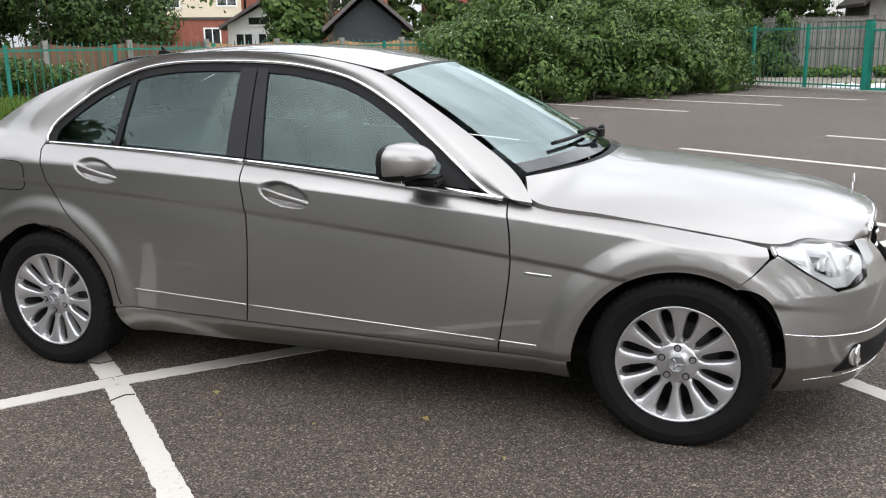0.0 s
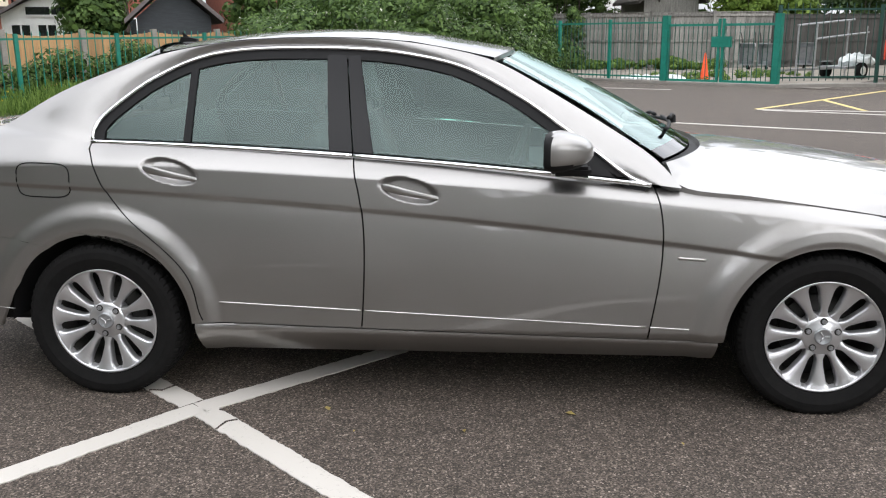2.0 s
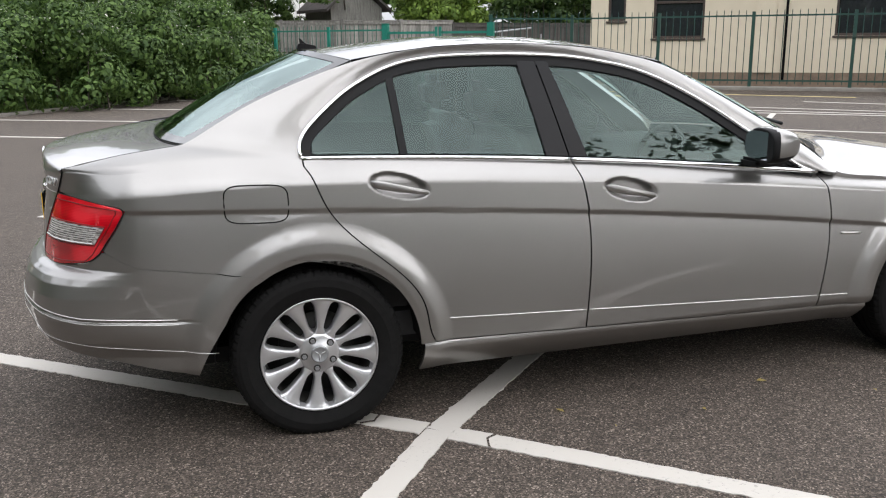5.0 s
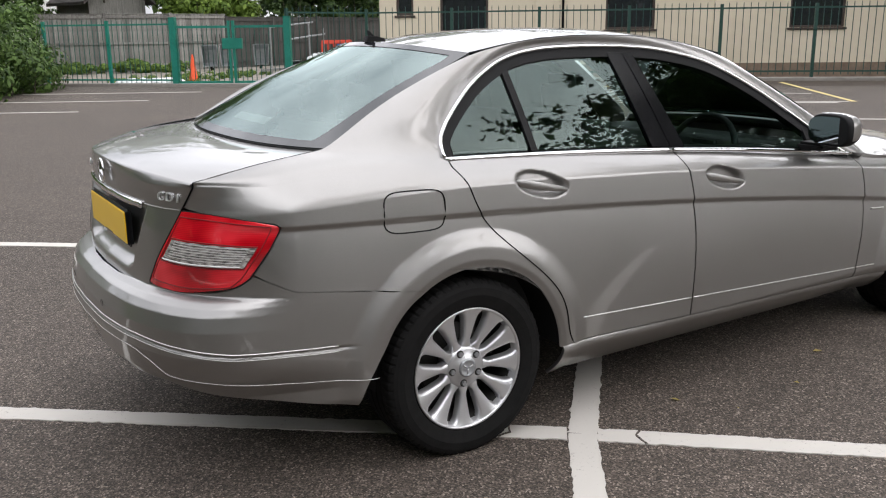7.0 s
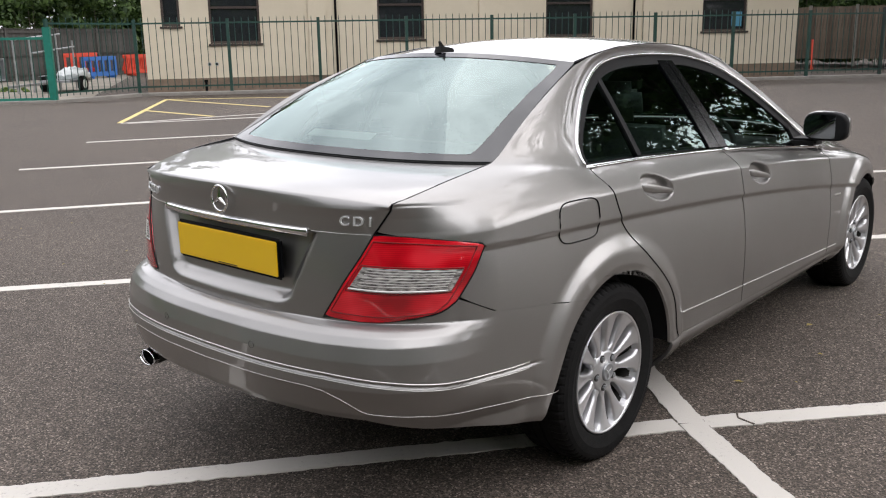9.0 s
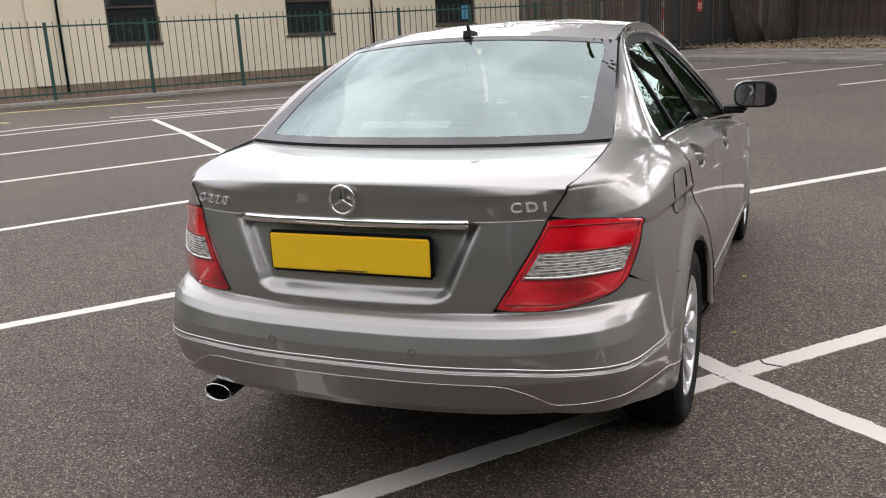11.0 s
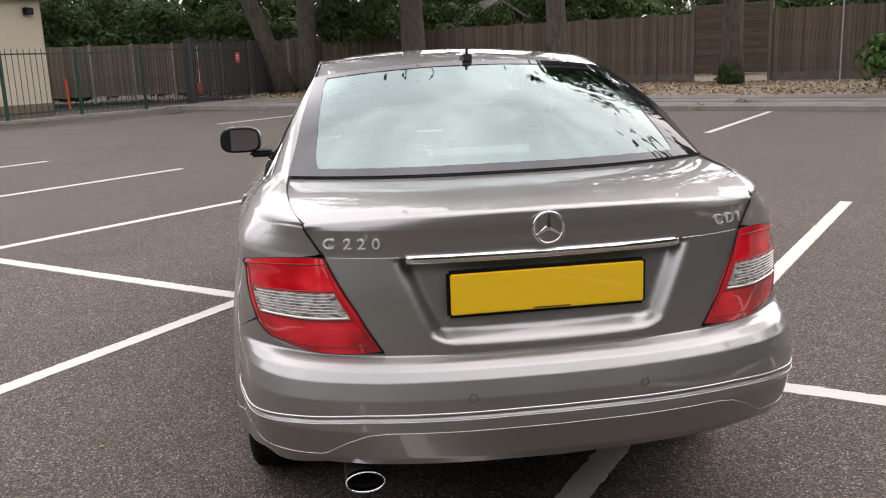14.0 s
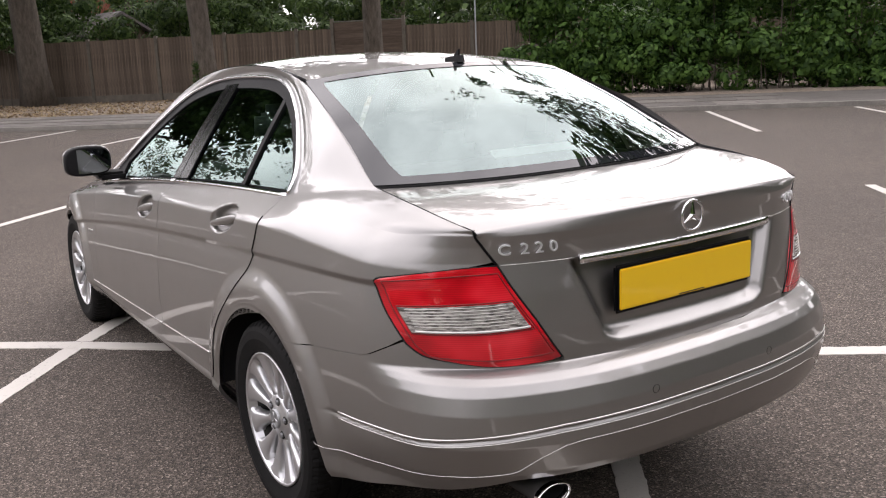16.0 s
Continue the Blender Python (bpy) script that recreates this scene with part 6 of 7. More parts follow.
    q = np.array([(c.x + 0.058 - 0.16 * (k * 0.16 + 0.1) - 2.2 * (k * 0.16) ** 2, c.y + sg * (k * 0.16), c.z + 0.004) for k in np.linspace(-0.3, 0.55, 12)])
    bar("indicator", q, 0.011, CLEAR_LENS, mir, "clear mirror indicator", seg=8, flat=0.5)
    part("foot", boxed((1.76, min(sg * 0.74, sg * 0.86), 0.905), (1.90, max(sg * 0.74, sg * 0.86), 0.94), 0.012), MATT_BLACK, mir)

    # fender badge
    q = on_side(np.linspace(2.225, 2.325, 8), np.linspace(0.597, 0.59, 8))
    bar("wing_badge", flip(q + np.array([0, 0.002, 0]), sg), 0.005, STRIP, car, "small chrome badge with unreadable lettering", seg=6, flat=0.4)

    # tail lamp: red shell with a clear band
    def lampgrid(t0, t1, nu=36, nv=30, proud=0.004):
        w = np.linspace(t0, t1, nv)[:, None]
        u = np.linspace(0, 1, nu)[None]
        si = 0.462 + (0.642 - 0.462) * w
        so = np.interp(w, [0, 0.03, 0.08, 0.2, 0.6, 0.86, 0.93, 0.98, 1], [0.80, 0.85, 0.885, 0.921, 0.985, 1.019, 1.022, 1.01, 0.98])
        zi = 0.686 + (0.924 - 0.686) * w
        zo = 0.692 + (0.896 - 0.692) * w
        s_ = si + (so - si) * u
        z_ = zi + (zo - zi) * u - 0.010 * np.sin(np.pi * u) * (1 - w) + 0.006 * np.sin(np.pi * u) * w
        q = skin(s_, z_)
        nn = np.stack([np.interp(s_, PS, PN[:, 0]), np.interp(s_, PS, PN[:, 1]), 0 * s_], -1)
        bulge = 1 - np.abs(2 * u - 1) ** 8 + 0 * w
        return q + nn * (proud * bulge + 0.004 * np.sin(np.pi * w))[..., None]
    lamp = sheet("tail_lamp", flip(lampgrid(0, 1), sg), RED_LENS, car, "red tail lamp with a clear middle band", lip=0.05)
    def lampband(u0, u1, t0, t1, proud):
        Q = lampgrid(t0, t1, 60, 10, proud)
        return Q[:, int(u0 * 59):int(u1 * 59) + 1]
    sheet("reversing_lens", flip(lampband(0.07, 0.90, 0.36, 0.64, 0.0062), sg), REFLECTOR, lamp, "ribbed clear lens over a silver reflector", lip=0.004)
    bar("reflector_strip", flip(lampband(0.08, 0.88, 0.375, 0.39, 0.0064)[0], sg), 0.0036, CLEAR_LENS, lamp, "bright clear strip", seg=6)
    for tt in np.linspace(0.43, 0.62, 7):
        Q = lampband(0.12, 0.86, tt, tt + 0.006, 0.0068)
        bar("lens_rib", flip(Q[0], sg), 0.0011, STRIP, lamp, seg=5)
    for u0, u1, t0, t1 in ((0.05, 0.94, 0.07, 0.93), (0.06, 0.91, 0.345, 0.655)):
        Q = lampgrid(t0, t1, 60, 30, 0.0048)[:, int(u0 * 59):int(u1 * 59) + 1]
        loop = np.vstack([Q[0], Q[1:, -1], Q[-1, ::-1][1:], Q[::-1, 0][1:-1]])
        bar("lens_rim", flip(loop, sg), 0.0016, RED_DARK, lamp, "dark red moulded rim", seg=5, closed=True)
    # Black bar standing in for the shadow in the gap round the lamp.
    Q = lampgrid(0, 1, 60, 30, 0.001)
    loop = np.vstack([Q[0], Q[1:, -1], Q[-1, ::-1][1:], Q[::-1, 0][1:-1]])
    bar("lamp_seal", flip(loop, sg), 0.0026, MATT_BLACK, lamp, "black line for the shadow in the lamp's gap", seg=5, closed=True)

# the rear door's shut line round the wheel arch
zz = np.linspace(0.335, 0.965, 60)
for sg, where in SIDES:
    bar("door_shut_line", flip(on_side(rear_edge(zz), zz) + np.array([0, 0.0006, 0]), sg), 0.0024, GLOSS_BLACK, car, "dark shut line of the rear door", seg=5)

# fuel flap on the right rear wing
s0 = np.linspace(0, 2 * np.pi, 48, endpoint=False)
sq = np.sign(np.cos(s0)) * np.abs(np.cos(s0)) ** 0.45, np.sign(np.sin(s0)) * np.abs(np.sin(s0)) ** 0.45
fx, fz = -0.200 + 0.110 * sq[0], 0.882 + 0.066 * sq[1] - 0.03 * (0.110 * sq[0])
q = on_side(fx, fz) + np.array([0, 0.0008, 0])
bar("fuel_flap_gap", flip(q, -1), 0.0026, GLOSS_BLACK, car, "dark shut line of the fuel flap", seg=5, closed=True)

# ---- bonnet, screens, roof, boot ----
MIR = np.array([1, -1, 1])


def across(right, centre, n=40, mid=None):
    """A curve from the car's right edge over a crown to its left edge."""
    r, c = np.array(right, float), np.array(centre, float)
    m = np.array(mid, float) if mid is not None else None
    pts = [r * MIR, (m * MIR) if m is not None else None, c, m, r]
    return crom([p for p in pts if p is not None], n)


def arcs(edge, centre, power=2.2, n=41):
    e, c = np.array(edge, float), np.array(centre, float)
    k = np.linspace(-1, 1, n)
    w = 1 - np.abs(k) ** power
    return np.stack([e[0] + (c[0] - e[0]) * w, e[1] * k, e[2] + (c[2] - e[2]) * w], 1)


roof_edges = crom([RW_TOP, (0.5, 0.505, 1.398), (0.85, 0.488, 1.407), (1.2, 0.482, 1.385), WS_TOP], 9)
roof_mid = np.interp(np.linspace(0, 1, 9), [0, 0.25, 0.5, 0.75, 1], [0.03, 0.033, 0.034, 0.034, 0.03])
roof_rows = [arcs(e + np.array([0, -0.012, 0.001]), (e[0] + (-0.09 if i == 0 else 0.075 if i == 8 else -0.045 if i == 1 else 0.03 if i == 7 else 0), 0, e[2] + roof_mid[i])) for i, e in enumerate(roof_edges)]
sheet("roof", loft(roof_rows, 41, 40), PAINT, car, lip=0.02)
for sg, where in SIDES:
    bar("roof_gutter", flip(roof_edges + np.array([0, -0.007, -0.002]), sg), 0.006, GLOSS_BLACK, car, "black roof gutter strip", seg=6)
# rear screen: black border round a clear middle
rs_top, rs_low = arcs(RW_TOP + np.array([-0.006, -0.003, -0.002]), (0.083, 0, 1.394)), arcs(RW_LOW + np.array([0.003, -0.003, 0]), (-0.535, 0, 1.077), 2.6)
rs_mid = arcs((RW_TOP + RW_LOW) / 2 + np.array([-0.006, -0.002, 0.013]), (-0.225, 0, 1.258))
RS = loft([rs_low, rs_mid, rs_top], 61, 40)
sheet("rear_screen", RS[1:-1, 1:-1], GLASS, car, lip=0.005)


def on_screen(u, v):
    """A place on the rear screen, u across and v up, both 0 to 1."""
    u, v = np.broadcast_arrays(u * 60.0, v * 39.0)
    i, j = np.clip(u.astype(int), 0, 59), np.clip(v.astype(int), 0, 38)
    a, b = (u - i)[..., None], (v - j)[..., None]
    return (RS[j, i] * (1 - a) + RS[j, i + 1] * a) * (1 - b) + (RS[j + 1, i] * (1 - a) + RS[j + 1, i + 1] * a) * b + np.array([-0.0015, 0, 0.0015])


vv = np.linspace(0, 1, 40)[:, None]
side_w = 0.062 - 0.026 * vv + 0.03 * np.exp(-vv / 0.05) + 0.03 * np.exp(-(1 - vv) / 0.04)
for Q in (on_screen(side_w * np.linspace(0, 1, 6)[None], vv), on_screen(1 - side_w * np.linspace(0, 1, 6)[None], vv),
          on_screen(np.linspace(0.05, 0.95, 50)[None], 0.055 * np.linspace(0, 1, 4)[:, None]), on_screen(np.linspace(0.04, 0.96, 50)[None], 1 - 0.05 * np.linspace(0, 1, 4)[:, None])):
    sheet("screen_border", Q, BORDER, car, "gloss black border of the rear screen", lip=0.003)
bar("screen_seal", rs_low + np.array([-0.001, 0, -0.006]), 0.0035, MATT_BLACK, car, "black line for the shadow in the lamp's gap of the rear screen", seg=6)
# windscreen
ws_top, ws_low = arcs(WS_TOP + np.array([0.012, -0.008, -0.006]), (1.615, 0, 1.348)), arcs(WS_LOW + np.array([0, -0.006, 0]), (2.36, 0, 0.955), 2.4)
ws_mid = arcs((WS_TOP + WS_LOW) / 2 + np.array([0.01, -0.01, 0.012]), (2.0, 0, 1.168))
WS = loft([ws_top, ws_mid, ws_low], 61, 40)
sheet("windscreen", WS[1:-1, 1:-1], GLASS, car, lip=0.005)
sheet("windscreen_border", WS[-4:, 1:-1] + np.array([0.001, 0, 0.0015]), BORDER, car, lip=0.003)
# scuttle and wipers
scut = np.stack([arcs((2.175, 0.655, 0.928), (2.366, 0, 0.944), 2.4), arcs((2.20, 0.66, 0.905), (2.43, 0, 0.92), 2.4)])
sheet("scuttle", scut, MATT_BLACK, car, lip=0.03)
for c0, c1, row in ((34, 56, -4), (12, 36, -6)):
    q = np.array([WS[row, c] + np.array([0.012, 0, 0.02]) for c in range(c0, c1, 2)])
    wiper = bar("wiper", q, 0.008, MATT_BLACK, car, "black windscreen wiper", seg=6)
    m1, m0 = q[len(q) // 2], q[-1]
    bar("wiper_arm", crom([m1 + np.array([0.0, 0, 0.012]), (m1 + m0) / 2 + np.array([0.03, 0, 0.018]), m0 + np.array([0.045, 0.0, -0.008])], 8), 0.009, MATT_BLACK, wiper, seg=6)
    part("pivot", rod(m0 + np.array([0.05, 0, -0.03]), m0 + np.array([0.05, 0, 0.006]), 0.018, 0.014, 12), MATT_BLACK, wiper)
# bonnet
hood_rows = []
for (x, y, z), c in zip([(2.188, 0.672, 0.930), (2.246, 0.750, 0.848), (2.5, 0.742, 0.812), (2.8, 0.712, 0.764), (3.06, 0.662, 0.719), (3.17, 0.575, 0.728), (3.30, 0.49, 0.703), (3.385, 0.345, 0.70)],
                        [(2.405, 0, 0.948), (2.47, 0, 0.937), (2.68, 0, 0.918), (2.93, 0, 0.885), (3.17, 0, 0.846), (3.28, 0, 0.822), (3.38, 0, 0.787), (3.445, 0, 0.755)]):
    hood_rows.append(arcs((x, y, z), c, 2.7))
sheet("bonnet", loft(hood_rows, 51, 40), PAINT, car, lip=0.02)
asc = bar("bonnet_mascot_ring", np.array([(3.36, 0.032 * math.cos(a), 0.845 + 0.032 * math.sin(a)) for a in np.linspace(0, 2 * np.pi, 20, endpoint=False)]), 0.0025, CHROME, car, "small upright chrome ring on the bonnet", seg=5, closed=True, up=(1, 0, 0))
part("stalk", rod((3.36, 0, 0.785), (3.36, 0, 0.815), 0.004, seg=6), CHROME, asc)

# boot lid: deck and rear face in one
lip_row = arcs((-0.845, 0.607, 1.011), (-0.958, 0, 1.036), 2.3)
deck_rows = [arcs(RW_LOW + np.array([-0.006, -0.006, -0.008]), (-0.541, 0, 1.069), 2.6), arcs((-0.64, 0.642, 1.055), (-0.70, 0, 1.068), 2.4), arcs((-0.77, 0.627, 1.032), (-0.86, 0, 1.054), 2.4), lip_row]
def boot_face():
    zs = np.r_[np.linspace(0.676, 0.955, 60), np.linspace(0.962, 0.998, 8)]
    rows = []
    for z in zs:
        half = np.interp(z, [0.684, 0.924, 0.998], [0.456, 0.638, 0.716])
        sy = np.linspace(-1, 1, 131)
        sv = half * np.abs(sy)
        z_ = z - 0.014 * (1 - sy ** 2) * (1 - smooth(0.68, 0.75, z))
        q = skin(sv, np.maximum(z_, 0.70))
        q[:, 2] = z_
        q[:, 1] *= np.sign(sy)
        # plate recess under the bright bar
        hw = np.interp(z, [0.70, 0.725, 0.92], [0.285, 0.322, 0.405])
        e = smooth(0, 0.05, hw - np.abs(q[:, 1])) * smooth(0.70, 0.735, z) * smooth(0.924, 0.913, z)
        q[:, 0] += 0.037 * e
        rows.append(q)
    ce = np.array(lip_row)
    top = resample(ce, 131)[::-1] if ce[0, 1] > 0 else resample(ce, 131)
    rows.append(top + np.array([-0.005, 0, -0.009]))
    rows.append(top + np.array([-0.003, 0, -0.003]))
    deck = loft(deck_rows, 131, 24)[::-1]
    deck = deck if deck[0, 0, 1] < 0 else deck[:, ::-1]
    return np.concatenate([np.stack(rows), deck + np.array([0.004, 0, 0])])


boot = sheet("boot_lid", boot_face(), PAINT, car, lip=0.015)
xs = np.linspace(-0.385, 0.385, 40)
q = skin(s_at_y(np.abs(xs)), 0.918 + 0 * xs); q[:, 1] = np.sign(xs) * q[:, 1]
q[:, 0] -= 0.002
bar("boot_strip", q, 0.0125, CHROME, boot, "chrome strip above the number plate", seg=12, flat=0.55)
for sg, where in SIDES:
    s2 = np.linspace(float(s_at_y(0.40)), 0.632, 20)
    q = skin(s2, 0.9245 + 0 * s2)
    bar("boot_seam", flip(q, sg), 0.0012, STRIP, boot, "fine pressed line on the boot face", seg=5)
# number plate
px = -1.075 + 0.108 + 0.016
plate = part("number_plate", boxed((px - 0.014, -0.268, 0.762), (px + 0.006, 0.268, 0.888), 0.008), GLOSS_BLACK, boot, "yellow number plate in a black surround", m=pose(0, 0, 0))
part("plate_face", boxed((px - 0.0175, -0.259, 0.772), (px - 0.012, 0.259, 0.880), 0.003), PLATE_YELLOW, plate, "blank yellow plate face")
part("plate_mark", boxed((px - 0.0182, -0.06, 0.7755), (px - 0.0172, 0.04, 0.7785)), BROWN_FRAME, plate, "tiny unreadable line of print")

# round boot badge and lettering
bc = np.array([-0.970, 0, 0.986])
ring = np.array([(bc[0] - 0.004, 0.04 * math.cos(a), bc[2] + 0.04 * math.sin(a)) for a in np.linspace(0, 2 * np.pi, 36, endpoint=False)])
badge = bar("boot_badge", ring, 0.0042, CHROME, boot, "round chrome badge on the boot", seg=8, closed=True, up=(1, 0, 0))
for k in range(3):
    a = radians(90 + 120 * k)
    bm = bmesh.new()
    cyl(bm, (bc[0] - 0.004, 0, bc[2]), (bc[0] - 0.004, 0.037 * math.cos(a), bc[2] + 0.037 * math.sin(a)), 0.0085, 0.002, 6)
    part("point", bm, CHROME, badge)


def letter(sign, y, z, height):
    """One raised chrome letter standing on the boot's skin."""
    cu = bpy.data.curves.new("letter", "FONT")
    cu.body, cu.size, cu.extrude, cu.bevel_depth, cu.align_x = sign, height, 0.0024, 0.0004, "CENTER"
    tmp = new("letter_form", cu)
    me = bpy.data.meshes.new_from_object(tmp)
    bpy.data.objects.remove(tmp)
    me.materials.clear()
    me.materials.append(LETTERING)
    s = float(s_at_y(abs(y)))
    for _ in range(6):
        s += (abs(y) - float(skin(s, z)[1])) * 1.05
    q = skin(s, z)
    nx, ny = float(np.interp(s, PS, PN[:, 0])), float(np.interp(s, PS, PN[:, 1])) * (1 if y > 0 else -1)
    ob = put("letter", me, boot, "raised chrome letter " + sign)
    # Leaned back nine degrees so the face mirrors brighter sky than the paint.
    ob.matrix_local = pose(float(q[0]) + nx * 0.0065, float(q[1]) * (1 if y > 0 else -1) + ny * 0.0065, z - height * 0.35, 90, 0, math.degrees(math.atan2(ny, nx)) + 90) @ Matrix.Rotation(radians(-9), 4, "X") @ Matrix.Diagonal((1.22, 1, 1, 1))


for sign, y in zip("C220", (0.552, 0.508, 0.474, 0.438)):
    letter(sign, y, 0.963, 0.037)
for sign, y in zip("CDI", (-0.492, -0.53, -0.560)):
    letter(sign, y, 0.963, 0.037)

# ---- bumpers ----
def arch_x(z):
    """Rear edge of the rear wheel opening."""
    return 0.005 - np.sqrt(np.maximum(0.368 ** 2 - (z - 0.305) ** 2, 0.0)) - 0.001 - 0.075 * np.clip((0.46 - z) / 0.2, 0, 1) ** 1.3


def rear_bumper():
    k = np.linspace(-1, 1, 361)
    rows, turned = [], []
    for w in 1 - (1 - np.linspace(0, 1, 90)) ** 1.7:
        sv = np.abs(k) * s_at_x(arch_x(0.27 + (0.626 - 0.27) * w))
        top = np.interp(sv, [0, 0.2, 0.44, 0.50, 0.66, 0.79, 0.85, 0.885, 0.921, 0.972, 1.05, 1.25, 1.47], [0.668, 0.669, 0.675, 0.679, 0.677, 0.682, 0.693, 0.706, 0.739, 0.719, 0.684, 0.656, 0.625])
        bot = np.interp(sv, [0, 0.4, 0.62, 0.8, 1.15, 1.35], [0.396, 0.400, 0.402, 0.366, 0.30, 0.27])
        z = bot + (top - bot) * w
        q = skin(sv, z)
        q[:, 1] *= np.sign(k)
        rows.append(q)
        n = skin_normals(sv, z, 1)
        n[:, 1] *= np.sign(k)
        turned.append(n)
    return np.stack(rows), np.stack(turned)


bump_grid, bump_turn = rear_bumper()
bump = sheet("rear_bumper", bump_grid, PAINT, car, lip=0.02, normals=bump_turn)
for z0, z1, r, mat in ((0.008, 0, 0.0028, STRIP), (-0.010, 0, 0.0016, STRIP)):
    s = np.linspace(-s_at_x(-0.49), s_at_x(-0.49), 120)
    q = skin(np.abs(s), strip_z(np.abs(s)) + z0); q[:, 1] *= np.sign(s)
    bar("bumper_strip", q, r, mat, bump, "thin bright strip round the bumper", seg=6)
s = np.linspace(-s_at_x(-0.36), s_at_x(-0.36), 140)
zc = np.interp(np.abs(s), [0, 0.45, 0.50, 0.56, 0.62, 0.78, 0.92, 1.34], [0.497, 0.497, 0.490, 0.464, 0.428, 0.418, 0.402, 0.364])
q = skin(np.abs(s), zc); q[:, 1] *= np.sign(s)
bar("bumper_seam", q, 0.0014, STRIP, bump, "fine seam low on the bumper", seg=5)
for y in (-0.23, 0.225):
    q = skin(s_at_y(abs(y)), 0.582); q[1] *= np.sign(y)
    nn = Vector((float(np.interp(s_at_y(abs(y)), PS, PN[:, 0])), float(np.interp(s_at_y(abs(y)), PS, PN[:, 1]) * np.sign(y)), 0))
    c0 = Vector(map(float, q))
    ring = [tuple(c0 + nn * 0.001 + (nn.cross(Vector((0, 0, 1))) * math.cos(a) + Vector((0, 0, 1)) * math.sin(a)) * 0.011) for a in np.linspace(0, 2 * np.pi, 16, endpoint=False)]
    bar("parking_sensor", np.array(ring), 0.0008, DARK_METAL, bump, "painted round parking sensor", seg=5, closed=True, up=tuple(nn))
def front_arch_x(z):
    return 2.765 + np.sqrt(np.maximum(0.362 ** 2 - (z - 0.275) ** 2, 0.0)) + 0.001


k = np.linspace(-1, 1, 301)
sE = PS[-1]
rows, turned = [], []
for w in np.linspace(0, 1, 50):
    s = sE - np.abs(k) * (sE - s_at_x(front_arch_x(0.19 + (0.592 - 0.19) * w)))
    top = np.interp(s, [4.62, 4.70, 4.742, 4.775, 4.822, 4.896, 5.0, 5.09, 5.182, 5.214, 5.232, 5.36, 5.39, 5.43, sE], [0.588, 0.645, 0.676, 0.688, 0.660, 0.612, 0.556, 0.56, 0.584, 0.645, 0.716, 0.722, 0.66, 0.56, 0.555])
    z = 0.19 + (top - 0.19) * w
    q = skin(s, z); q[:, 1] *= np.sign(k)
    rows.append(q)
    n = skin_normals(s, z, 1); n[:, 1] *= np.sign(k)
    turned.append(n)
fb = sheet("front_bumper", np.stack(rows), PAINT, car, lip=0.02, normals=np.stack(turned))
s = sE - np.abs(k) * (sE - s_at_x(3.115))
q = skin(s, np.interp(s, [4.79, 4.93, 5.14, sE], [0.428, 0.408, 0.396, 0.39])); q[:, 1] *= np.sign(k)
bar("bumper_strip", q, 0.0035, CHROME, fb, "thin bright strip round the bumper", seg=6)
s = sE - np.abs(k[:]) * (sE - s_at_x(3.2))
q = skin(s, 0.245 + 0 * s); q[:, 1] *= np.sign(k)
bar("bumper_strip", q, 0.003, CHROME, fb, "thin bright strip low on the bumper", seg=6)
